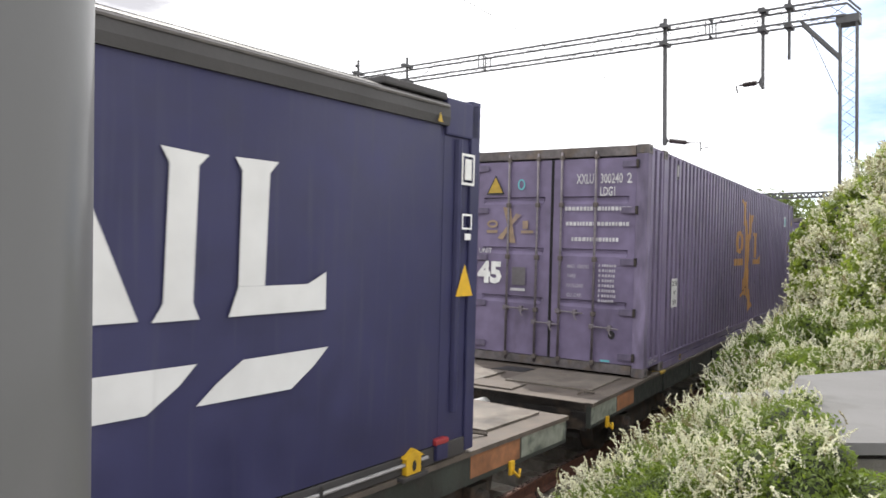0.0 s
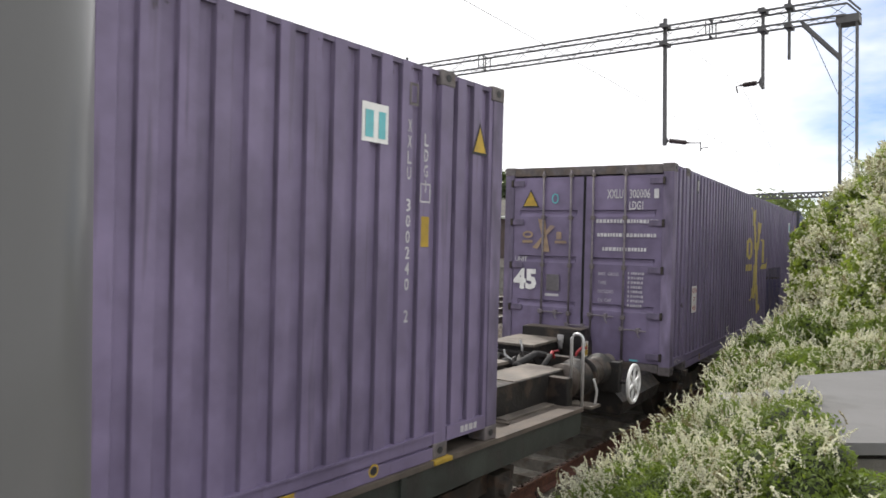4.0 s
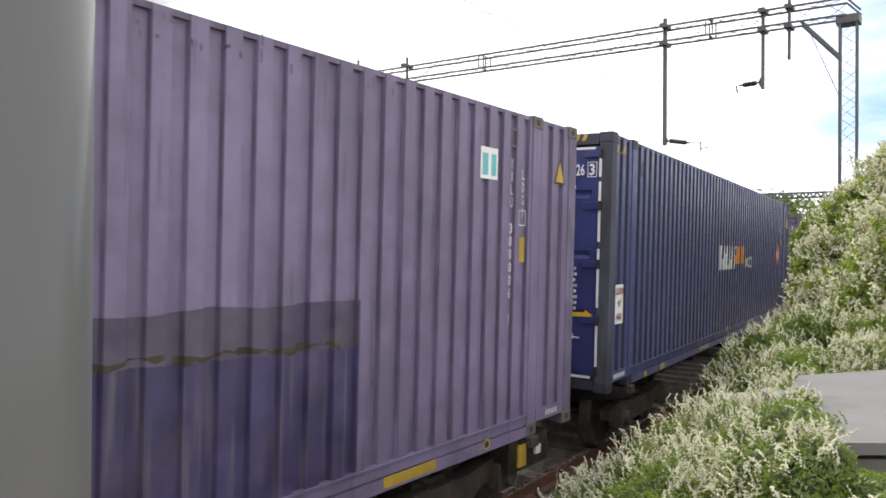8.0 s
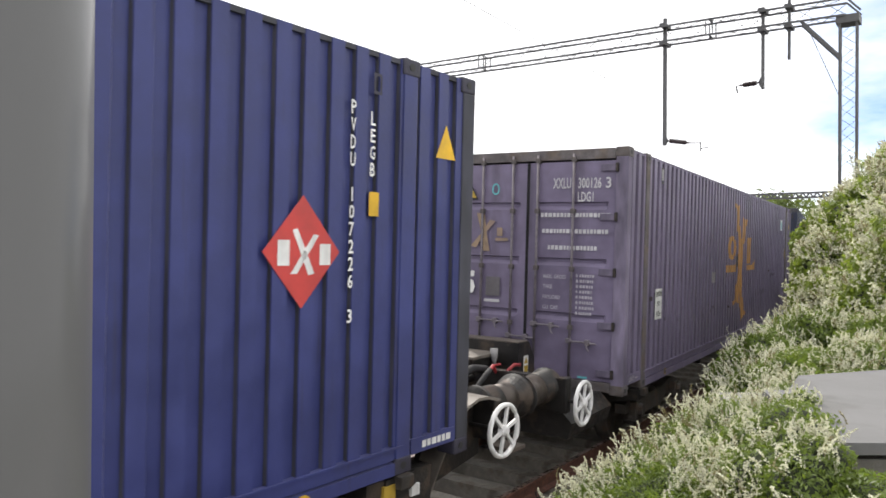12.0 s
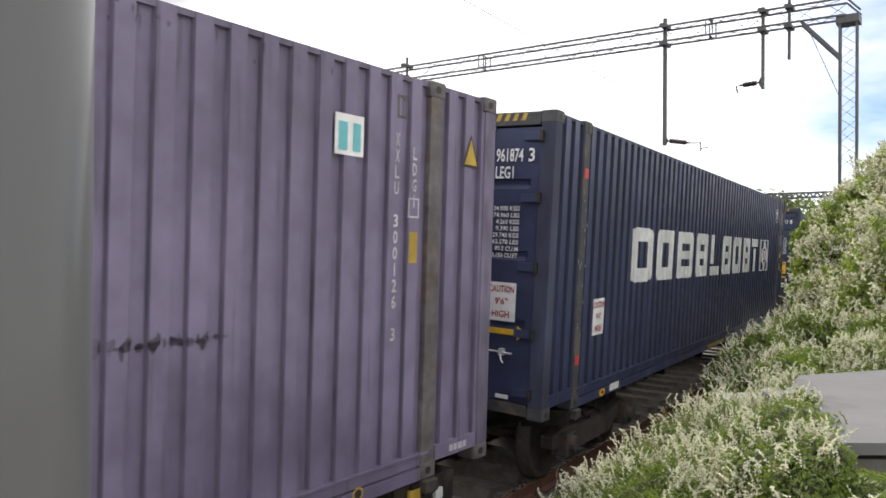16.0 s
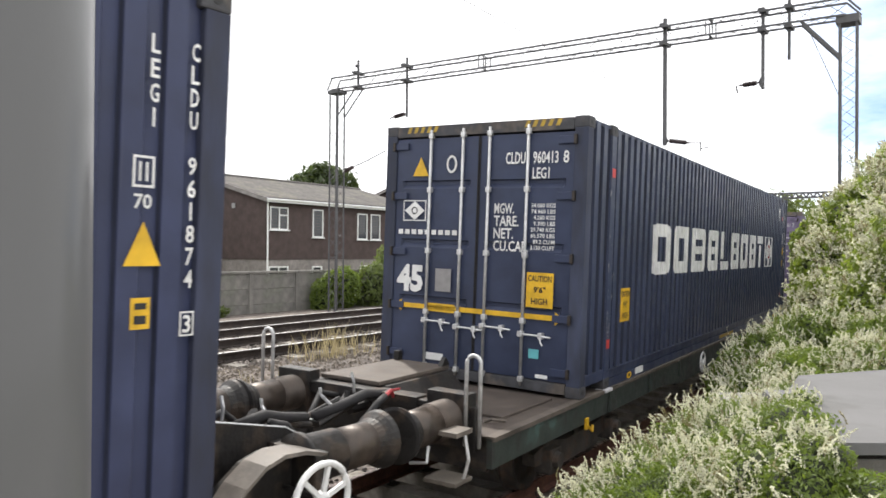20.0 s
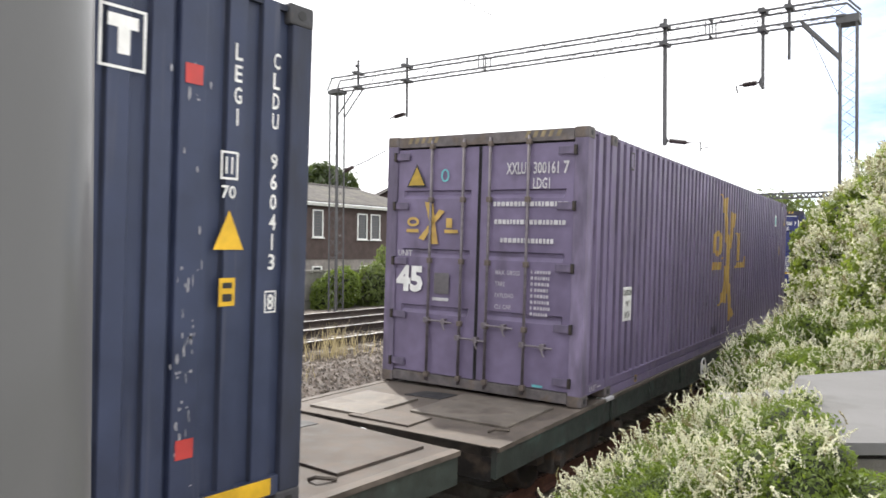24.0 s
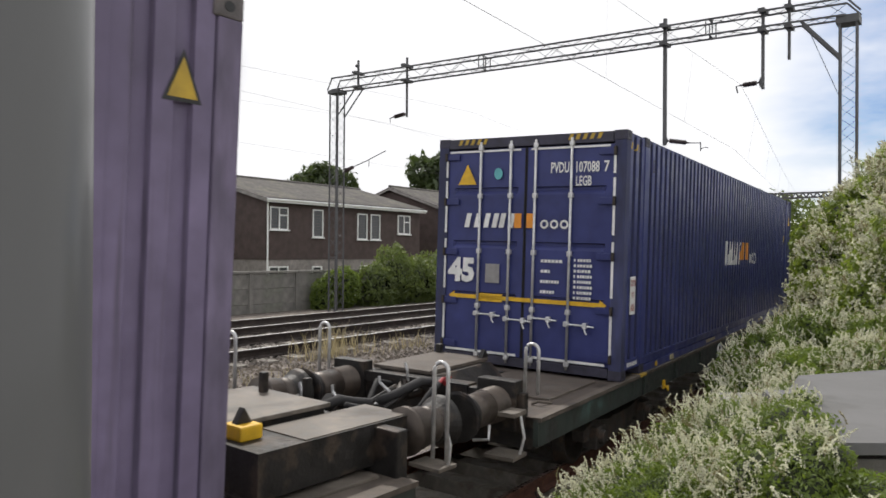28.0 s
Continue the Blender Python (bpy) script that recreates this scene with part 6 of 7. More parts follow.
    hose(w, [(0.15, Y(0.0), 1.12), (0.16, Y(0.3), 1.17), (0.1, Y(0.55), 1.1), (0.05, Y(reach), 1.05)], 0.045)
    part("release_lever", Geo().tube([(-0.1, Y(0.12), 1.12), (-0.1, Y(0.13), 1.22), (-0.13, Y(0.13), 1.30)], 0.014, 6), M["rod"], w, "pale lever handle")
    if kind != "spine":
        if d > 0:
            part("step_plate", Geo().box(0.92, 1.22, *span(0.30, 0.52), 0.78, 0.81, 0.006), M["deck_plate"], w, "worn grey step plate")
            part("step_iron", Geo().tube([(1.17, Y(0.44), 1.08), (1.20, Y(0.46), 0.95), (1.18, Y(0.46), 0.80)], 0.014, 6), M["rod"], w, "bent grey step iron")
        else:
            k = 0.10 if reach > 0.8 else 0.0
            part("step_plate", Geo().box(0.89, 1.18, *span(0.10 + k, 0.34 + k), 0.98, 1.02, 0.006), M["deck_plate"], w, "worn grey step plate")
            part("step_plate", Geo().box(0.92, 1.21, *span(0.14 + k, 0.40 + k), 0.62, 0.655, 0.006), M["deck_plate"], w, "worn grey lower step plate")
            part("step_iron", Geo().tube([(1.17, Y(0.20 + k), 0.98), (1.22, Y(0.22 + k), 0.80), (1.19, Y(0.24 + k), 0.65)], 0.014, 6), M["rod"], w, "bent grey step iron")
            part("step_iron", Geo().tube([(1.0, Y(0.46 + k), 0.92), (1.04, Y(0.54 + k), 0.82), (0.9, Y(0.56 + k), 0.80)], 0.014, 6), M["rod"], w, "bent grey step iron")
    elif d > 0:
        # the deep trough plates, and the arched guard over the end wheel
        plate = [(Y(-0.9), 0.72), (Y(-0.9), 1.36), (Y(-0.58), 1.36), (Y(0.10), 1.20), (Y(0.30), 1.08), (Y(0.30), 0.72)]
        for x in (0.62, -0.70):
            part("trough_plate", Geo().prism(plate, "x", x, x + 0.03), b, w, "black trough side plate")
        # thin pale tube that stands in for the light caught on the top edge
        part("plate_edge", Geo().tube([(0.635, q[0], q[1] + 0.004) for q in plate[2:5]], 0.008, 5), M["rod"], w)
        part("trough_floor", Geo().box(-0.67, 0.62, *span(-0.9, 0.3), 0.74, 0.80), b, w)
        arc = [(Y(-0.95), 0.52), (Y(-0.82), 0.72), (Y(-0.70), 0.90), (Y(-0.58), 1.03), (Y(-0.44), 1.13), (Y(-0.30), 1.17), (Y(-0.14), 1.16), (Y(0.04), 1.11)]
        g = Geo()
        g.rings([[(0.90, p[0], p[1]), (1.12, p[0], p[1]), (1.12, p[0], p[1] + 0.025), (0.90, p[0], p[1] + 0.025)] for p in arc])
        part("wheel_guard", g, M["arch"], w, "tan arched wheel guard")
        part("guard_web", Geo().prism([(Y(-0.95), 0.45)] + [(q[0], q[1] - 0.002) for q in arc] + [(Y(0.04), 0.62)], "x", 0.84, 0.897), b, w)
        part("step_plate", Geo().box(0.95, 1.2, *span(0.10, 0.34), 0.66, 0.695, 0.006), M["deck"], w)


def flat_wagon(unit, front, rear, sill, label):
    """Low deck wagon: front and rear say how far the deck runs past the load and whether that end couples."""
    z = UNITS[unit][1]
    w = thing("flat_wagon", label, "rail wagon", "wagons of the train")
    (fe, fk), (re_, rk) = front, rear
    y0, y1 = -fe, LEN + re_
    deck, plate = (M["deck_brown"], M["deck"]) if unit in "GI" else (M["deck"], M["deck_plate"])
    part("deck", Geo().box(-1.2, 1.2, y0, y1, z - 0.10, z - 0.012), deck, w, "brown worn steel deck")
    for sx in (1, -1):
        xa, xb = sorted((sx * 1.2, sx * 1.25))
        poly = [(y0, z - 0.02), (y0, z - 0.27), (3.0, z - 0.30), (3.9, z - 0.39), (LEN - 3.9, z - 0.39), (LEN - 3.0, z - 0.30), (y1, z - 0.27), (y1, z - 0.02)]
        part("side_sill", Geo().prism(poly, "x", xa, xb), sill, w, "patchy painted side sill")
        part("sill_lip", Geo().box(*sorted((sx * 1.19, sx * 1.275)), y0, y1, z - 0.045, z - 0.006), M["deck"], w)
        for yy in np.arange(0.9, LEN - 0.8, 1.45):
            part("sill_rib", shared("sill_rib/%d" % sx, lambda: Geo().box(*sorted((sx * 1.249, sx * 1.272)), -0.03, 0.03, -0.28, -0.045)), sill, w, m=pose(0, yy, z))
    # raised plates and openings at the bare deck ends
    for a, b in ((y0, 0.0), (LEN, y1)):
        if b - a < 0.4:
            continue
        k = b - a
        part("deck_plate", Geo().box(-0.98, -0.30, a + 0.1 * k, a + 0.62 * k, z - 0.012, z + 0.012, 0.004), plate, w, "paler deck plate")
        part("deck_plate", Geo().box(-0.05, 1.02, a + 0.34 * k, a + 0.92 * k, z - 0.012, z + 0.010, 0.004), plate if unit != "G" else deck, w, "paler deck plate")
        part("deck_plate", Geo().box(-0.42, 0.28, a + 0.06 * k, a + 0.28 * k, z - 0.012, z + 0.008, 0.004), M["deck"], w)
        hp = [(-0.58, a + 0.70 * k), (-0.14, a + 0.72 * k), (-0.12, a + 0.90 * k), (-0.50, a + 0.88 * k)]
        part("deck_hole", Geo().prism(hp, "z", z - 0.02, z - 0.006), M["black"], w)
        part("hold_down", Geo().tube([(0.95, a + 0.22 * k, z), (1.02, a + 0.22 * k, z + 0.03), (1.08, a + 0.3 * k, z)], 0.015, 6), M["deck"], w)
        part("end_sill", Geo().box(-1.2, 1.2, *(sorted((a, a + 0.05)) if a < 0 else sorted((b - 0.05, b))), z - 0.30, z - 0.02), M["steel_black"], w)
    if unit == "A":
        part("painted_panel", Geo().box(1.2495, 1.253, LEN + 0.0, LEN + 0.75, z - 0.235, z - 0.055), M["sill_orange"], w, "orange painted sill panel")
        part("painted_panel", Geo().box(1.2495, 1.253, LEN + 0.78, LEN + 1.6, z - 0.235, z - 0.055), M["sill_pale"], w, "pale green painted sill panel")
    if unit == "B":
        part("painted_panel", Geo().box(1.2495, 1.253, -0.95, -0.35, z - 0.235, z - 0.055), M["sill_orange"], w, "orange painted sill panel")
        part("painted_panel", Geo().box(1.2495, 1.253, -1.75, -0.98, z - 0.235, z - 0.055), M["sill_pale"], w, "pale green painted sill panel")
    for yy in {"A": (LEN + 0.6,), "B": (-1.3,), "H": (LEN - 1.9,), "G": (0.2, LEN - 1.9)}.get(unit, (1.75, LEN - 1.9)):
        part("lashing_hook", Geo().box(1.252, 1.28, yy - 0.035, yy + 0.035, z - 0.34, z - 0.22, 0.008).tube([(1.28, yy, z - 0.30), (1.31, yy + 0.05, z - 0.36), (1.29, yy + 0.1, z - 0.31)], 0.014, 6), M["yellow"], w, "yellow lashing hook")
    for yy in (0.78, LEN - 0.78):
        part("spigot", Geo().box(1.16, 1.29, yy - 0.1, yy + 0.12, z - 0.04, z - 0.004, 0.008), M["white_old"] if unit in "GH" else M["ochre"], w, "container spigot plate")
    part("spine", Geo().box(-0.35, 0.35, 1.8, LEN - 1.8, z - 0.55, z - 0.1), M["steel_black"], w)
    part("cross_member", Geo().box(-1.15, 1.15, 4.0, 4.3, z - 0.45, z - 0.1).box(-1.15, 1.15, LEN - 4.3, LEN - 4.0, z - 0.45, z - 0.1), M["steel_black"], w)
    part("air_reservoir", Geo().lathe((0.75, 6.2, 0.40), (0.75, 7.4, 0.40), [(0, 0.05), (0.04, 0.15), (1.16, 0.15), (1.2, 0.05)], 14), M["steel_black"], w)
    brake_wheel(w, 5.05, z - 0.22, 0.15, 1.29, spokes=3, thick=0.014)
    bogie(w, 0.55, 1.7, 0.36)
    bogie(w, LEN - 0.55, 1.7, 0.36)
    for ext, kind, ye, d in ((fe, fk, y0, -1), (re_, rk, y1, 1)):
        if kind[0] == "couple":
            outer_end(w, ye, d, "deep" if d > 0 else "flat", kind[1])
            handrail(w, 1.13, ye + d * {"H": 0.42, "I": -0.09}.get(unit, 0.12), 1.12 if unit == "I" else 0.84, 1.58, 0.13)
            handrail(w, -1.13, ye + d * 0.18, 0.80, 1.62, 0.13)
        elif kind[0] == "bar":
            part("draw_bar", Geo().tube([(0, ye - d * 0.1, z - 0.18), (0, ye + d * 0.28, z - 0.18)], 0.08, 10), M["rod"], w)
            hose(w, [(0.3, ye, z - 0.2), (0.32, ye + d * 0.2, z - 0.35), (0.3, ye + d * 0.3, z - 0.3)])
    return w


def spine_wagon(unit, front, rear, label):
    """Skeletal wagon: one spine, bolsters under the castings and open bogies."""
    z = UNITS[unit][1]
    w = thing("spine_wagon", label, "rail wagon", "wagons of the train")
    (fe, fk), (re_, rk) = front, rear
    part("spine", Geo().prism([(-fe, z - 0.02), (-fe, z - 0.3), (2.6, z - 0.3), (3.4, z - 0.5), (LEN - 3.4, z - 0.5), (LEN - 2.6, z - 0.3), (LEN + re_, z - 0.3), (LEN + re_, z - 0.02)], "x", -0.3, 0.3), M["steel_black"], w, "dark steel spine")
    for yy in (0.78, LEN - 0.78):
        part("bolster", Geo().prism([(-1.24, z - 0.02), (-1.24, z - 0.14), (-0.4, z - 0.3), (0.4, z - 0.3), (1.24, z - 0.14), (1.24, z - 0.02)], "y", yy - 0.16, yy + 0.16), M["steel_black"], w)
        part("spigot", Geo().box(1.2, 1.3, yy - 0.07, yy + 0.07, z - 0.10, z - 0.008, 0.008), M["bogie"], w)
    for yy in (LEN / 2 - 2.2, LEN / 2, LEN / 2 + 2.2):
        part("outrigger", Geo().box(-1.05, 1.05, yy - 0.05, yy + 0.05, z - 0.2, z - 0.06), M["steel_black"], w)
    part("brake_pipe", Geo().tube([(0.55, 0.2, z - 0.22), (0.55, LEN - 0.2, z - 0.22)], 0.02, 6), M["steel_black"], w)
    part("axle_plate", Geo().box(1.22, 1.245, 12.75, 12.87, z - 0.26, z - 0.06), M["ochre"], w, "pale yellow plate")
    part("axle_plate", Geo().box(1.22, 1.245, 13.05, 13.14, z - 0.2, z - 0.12), M["white"], w, "small white plate")
    part("bolster_face", Geo().box(1.02, 1.22, 12.6, 13.3, z - 0.30, z - 0.02), M["steel_black"], w)
    bogie(w, 1.9, 1.8, 0.42)
    bogie(w, LEN - 1.9, 1.8, 0.42)
    for ext, kind, ye, d in ((fe, fk, -fe, -1), (re_, rk, LEN + re_, 1)):
        if kind[0] == "couple":
            outer_end(w, ye, d, "spine", kind[1])
    if fk[0] == "couple":
        brake_wheel(w, -fe + 0.02, 0.90)
        part("end_cowl", Geo().prism([(-1.1, 0.50), (1.1, 0.50), (1.14, 0.66), (1.0, 0.80), (-1.0, 0.80)], "y", -fe + 0.05, -0.05), M["steel_black"], w)
    if rk[0] == "couple":
        brake_wheel(w, LEN + re_ - 0.14, 0.92)
    return w


BAR = ("bar", 0)
CAMO = "low flat wagon with a patchy orange and green sill"
GREEN = "low flat wagon with a faded green sill"
SPINE = "dark skeletal container wagon with a white brake wheel"
wagons = {
    "A": flat_wagon("A", (1.6, ("couple", 0.7)), (1.62, BAR), M["sill_camo"], CAMO),
    "B": flat_wagon("B", (1.77, BAR), (1.58, ("couple", 0.64)), M["sill_camo"], CAMO),
    "C": spine_wagon("C", (1.66, ("couple", 0.64)), (0.36, BAR), SPINE),
    "D": spine_wagon("D", (0.36, BAR), (0.65, ("couple", 0.69)), SPINE),
    "E": spine_wagon("E", (1.28, ("couple", 0.69)), (0.34, BAR), SPINE),
    "F": spine_wagon("F", (0.34, BAR), (0.90, ("couple", 0.81)), SPINE),
    "G": flat_wagon("G", (1.82, ("couple", 0.81)), (1.58, BAR), M["sill_green"], GREEN),
    "H": flat_wagon("H", (1.79, BAR), (1.6, ("couple", 0.78)), M["sill_green"], GREEN),
    "I": flat_wagon("I", (2.2, ("couple", 0.78)), (1.6, BAR), M["sill_green"], GREEN),
}
loads = {"A": swap, "B": box_b, "C": box_c, "D": box_d, "E": box_e, "F": box_f, "G": box_g, "H": box_h, "I": box_i}


# how far each load leans over its wagon as it rocks, in degrees
LEAN = {"A": 0.0, "B": 0.0, "C": 0.0, "D": 0.0, "E": 0.7, "F": 1.6, "G": 0.7, "H": 1.7, "I": 0.2}
ROCK = {"B": {1.0: -0.5}, "H": {21.0: 0.4, 22.0: 0.3, 23.0: 0.2, 24.0: 0.3, 26.0: 1.2, 27.0: 0.3}, "E": {11.0: 0.3, 12.0: 0.1, 13.0: 0.2, 14.0: 0.3, 15.0: 0.3, 16.0: 0.4}}


def motions():
    """Runs the whole train through at the recorded pace, with its wheels turning."""
    ticks = [i * 1.0 for i in range(29)]
    for u in UNITS:
        walk(wagons[u], [(t, unit_pose(u, t, 0.0)) for t in ticks])
        z = UNITS[u][1]
        side, rock = 1.25, ROCK.get(u, {})
        walk(loads[u], [(t, unit_pose(u, t, 0.0) @ pose(side, 0, z, 0, rock.get(t, LEAN[u]), 0) @ pose(-HALF, 0, 0)) for t in ticks])
    for w, dy, r in WHEELS:
        n = int(math.degrees(travelled(28.0) / r) / 80) + 1
        rows = []
        for i in range(n + 1):
            t = 28.0 * i / n
            rows.append((t, pose(0, dy, r, math.degrees(travelled(t) / r), 0, 0)))
        walk(w, rows)


# ------------------------------------------------------------------ near things
def near_post():
    p = thing("steel_post", "thick smooth grey painted steel post", "post")
    a = radians(CAM_YAW + 34.5)
    d = 0.62
    x, y = EYE[0] - math.sin(a) * d, -0.0 + math.cos(a) * d
    g = Geo()
    g.lathe((x, y, -1.0), (x, y, 5.0), [(0, 0.10), (6.0, 0.098)], 48)
    part("shaft", g, M["post"], p, smooth=True)
    g = Geo()
    g.lathe((x, y, -0.4), (x, y, 0), [(0, 0.2), (0.05, 0.2), (0.05, 0.12)], 24)
    part("foot", g, M["post"], p)


near_post()


def slab_cover():
    """Two cover slabs on a low block, square to the path rather than to the track."""
    s = thing("concrete_cover", "pale grey concrete cover slabs on a low block", "slab", m=pose(EYE[0], EYE[1], 0, 0, 0, CAM_YAW))
    part("block", Geo().box(2.0, 4.6, 3.72, 5.5, -0.4, 1.36), M["concrete"], s)
    part("slab", Geo().prism([(1.84, 3.53), (4.8, 3.53), (4.8, 4.90), (2.12, 4.90)], "z", 1.432, 1.49), M["slab"], s)
    part("slab", Geo().prism([(2.30, 4.915), (4.8, 4.915), (4.8, 6.3), (2.66, 5.52)], "z", 1.43, 1.486), M["slab"], s)


slab_cover()


# ------------------------------------------------------------------ plants
def leaf_batch(pts, nrm, size, rng, jitter=0.7, ratio=2.4, fold=0.25):
    """Folded leaves of two triangles at the points, turned about the normals."""
    n = len(pts)
    d = nrm + rng.normal(0, jitter, (n, 3))
    d /= np.linalg.norm(d, axis=1, keepdims=True) + 1e-9
    r = rng.normal(0, 1, (n, 3))
    u = np.cross(d, r)
    u /= np.linalg.norm(u, axis=1, keepdims=True) + 1e-9
    v = np.cross(d, u)
    s = (size * rng.uniform(0.6, 1.35, n))[:, None]
    a = pts - u * s * 0.5 * ratio
    b = pts + u * s * 0.5 * ratio
    l = pts + v * s * 0.5 + d * s * fold
    m = pts - v * s * 0.5 + d * s * fold
    verts = np.stack([a, l, b, m], 1).reshape(-1, 3)
    idx = np.arange(n) * 4
    faces = np.concatenate([np.stack([idx, idx + 1, idx + 2], 1), np.stack([idx, idx + 2, idx + 3], 1)])
    return verts, faces


def raw_mesh(name, verts, faces, mat):
    me = bpy.data.meshes.new(name)
    me.vertices.add(len(verts))
    me.vertices.foreach_set("co", np.asarray(verts, np.float32).ravel())
    k = len(faces[0])
    me.loops.add(len(faces) * k)
    me.loops.foreach_set("vertex_index", np.asarray(faces, np.int32).ravel())
    me.polygons.add(len(faces))
    me.polygons.foreach_set("loop_start", np.arange(len(faces), dtype=np.int32) * k)
    me.materials.append(mat)
    me.update(calc_edges=True)
    me.validate()
    return me


def blob_points(blobs, n, rng, lo=0.8, hi=1.05):
    """Points near the lumpy skins of overlapping ellipsoids, none deep inside another."""
    w = np.array([b[3] * b[4] + b[4] * b[5] + b[3] * b[5] for b in blobs])
    which = rng.choice(len(blobs), n, p=w / w.sum())
    B = np.array(blobs)[which]
    d = rng.normal(0, 1, (n, 3))
    d /= np.linalg.norm(d, axis=1, keepdims=True)
    lump = 1 + 0.13 * np.sin(d[:, 0] * 7 + B[:, 0] * 3) * np.sin(d[:, 1] * 6 + B[:, 1] * 5) + 0.09 * np.sin(d[:, 2] * 11 + d[:, 0] * 9 + B[:, 2])
    r = rng.uniform(lo, hi, n) * lump
    p = B[:, :3] + d * r[:, None] * B[:, 3:6]
    keep = np.ones(n, bool)
    for b in blobs:
        q = (p - np.array(b[:3])) / np.array(b[3:6])
        keep &= (q * q).sum(1) > 0.55
    nrm = d / B[:, 3:6]
    nrm /= np.linalg.norm(nrm, axis=1, keepdims=True)
    return p[keep], nrm[keep]


def flower_batch(pts, nrm, rng, length, florets, floret=0.014):
    """Upright feathery sprays: florets set along a bent stalk."""
    n = len(pts)
    d = nrm * 0.6 + rng.normal(0, 0.38, (n, 3)) + np.array([0, 0, 1.0])
    d /= np.linalg.norm(d, axis=1, keepdims=True)
    L = length * rng.uniform(0.5, 1.4, n)
    side = np.cross(d, rng.normal(0, 1, (n, 3)))
    vs, fs = [], []
    for k in range(florets):
        t = (k + rng.uniform(0, 1, n)) / florets
        c = pts + d * (t * L)[:, None]
        c[:, 2] -= (t ** 2 * L * 0.25)
        c += (side * (np.sin(t * 3.0) * L * 0.18)[:, None])
        c += rng.normal(0, 1, (n, 3)) * (floret * 0.55 * (1.15 - t))[:, None]
        v, f = leaf_batch(c, d, floret, rng, 1.2, 1.1, 0.5)
        fs.append(f + sum(len(q) for q in vs))
        vs.append(v)
    return np.concatenate(vs), np.concatenate(fs)


def shrub(name, label, blobs, leaves, size, mat, flowers=0, seed=1, dry=0, florets=14, spray=0.17, core=0.80, clumped=0.13, floret=0.016):
    rng = np.random.default_rng(seed)
    t = thing(name, label, "shrub")
    # solid dark lumps inside, added so gaps between leaves look shaded
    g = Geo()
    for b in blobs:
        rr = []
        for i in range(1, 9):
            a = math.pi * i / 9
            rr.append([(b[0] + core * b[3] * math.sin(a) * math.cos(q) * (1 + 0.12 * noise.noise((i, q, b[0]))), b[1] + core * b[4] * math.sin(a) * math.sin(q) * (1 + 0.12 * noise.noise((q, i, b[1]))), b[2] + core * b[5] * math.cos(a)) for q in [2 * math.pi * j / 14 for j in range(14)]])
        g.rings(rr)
    part("inner_growth", g, M["core"], t, "dark solid core that stands in for shade between the leaves", smooth=True)
    p, nr = blob_points(blobs, leaves, rng)
    v, f = leaf_batch(p, nr, size, rng)
    part("leaves", raw_mesh("leaves", v, f, mat), mat, t, kind="stuff")
    if flowers:
        p, nr = blob_points(blobs, flowers, rng, 0.97, 1.08)
        clump = np.array([noise.noise((q[0] * 2.4, q[1] * 2.4, q[2] * 2.4)) + 0.45 * noise.noise((q[0] * 7.0, q[1] * 7.0, q[2] * 7.0)) for q in p])
        keep = (nr[:, 2] > -0.3) & (clump + 0.22 * nr[:, 2] > clumped)
        p, nr = p[keep], nr[keep]
        k = int(len(p) * (1 - dry))
        v, f = flower_batch(p[:k], nr[:k], rng, spray, florets, floret)
        part("flower_sprays", raw_mesh("flower_sprays", v, f, M["flower"]), M["flower"], t, "feathery creamy white flower sprays", kind="stuff")
        if dry:
            v, f = flower_batch(p[k:], nr[k:], rng, spray, florets, floret)
            part("faded_sprays", raw_mesh("faded_sprays", v, f, M["flower_dry"]), M["flower_dry"], t, "faded straw-coloured sprays", kind="stuff")
    return t


NEAR = [(3.15, 4.5, 0.42, 0.55, 0.8, 0.46), (3.35, 3.6, 0.62, 0.6, 0.7, 0.40), (3.85, 3.3, 0.75, 0.5, 0.5, 0.40), (2.9, 3.6, 0.40, 0.50, 0.7, 0.34), (3.3, 5.2, 0.50, 0.42, 0.7, 0.48), (4.2, 3.40, 0.95, 0.5, 0.36, 0.36), (2.82, 4.75, 0.33, 0.42, 0.7, 0.34), (2.95, 5.6, 0.42, 0.44, 0.8, 0.40)]
NEAR += [(3.12, 5.06, 1.1, 0.34, 0.34, 0.31), (3.24, 5.28, 1.11, 0.32, 0.32, 0.29), (3.6, 4.3, 1.34, 0.2, 0.2, 0.18), (3.03, 4.75, 1.02, 0.34, 0.34, 0.31), (2.88, 4.52, 0.91, 0.32, 0.32, 0.29), (2.75, 4.3, 0.82, 0.3, 0.3, 0.27), (2.63, 4.08, 0.74, 0.28, 0.28, 0.25), (3.72, 4.08, 1.37, 0.16, 0.16, 0.14), (3.6, 4.92, 1.46, 0.11, 0.11, 0.1), (3.36, 4.37, 1.04, 0.34, 0.34, 0.31), (3.22, 4.15, 0.97, 0.34, 0.34, 0.31)]
NEAR += [(3.66, 3.85, 1.25, 0.24, 0.24, 0.22), (3.07, 4.04, 0.89, 0.32, 0.32, 0.29), (3.84, 3.61, 1.31, 0.18, 0.18, 0.16), (2.92, 3.92, 0.82, 0.28, 0.28, 0.25), (3.56, 3.9, 0.99, 0.34, 0.34, 0.31), (3.79, 3.82, 1.08, 0.28, 0.28, 0.25), (3.38, 3.77, 0.91, 0.34, 0.34, 0.31), (4.01, 3.74, 1.2, 0.22, 0.22, 0.2), (4.15, 3.72, 1.23, 0.22, 0.22, 0.2), (3.99, 3.59, 1.14, 0.26, 0.26, 0.23)]
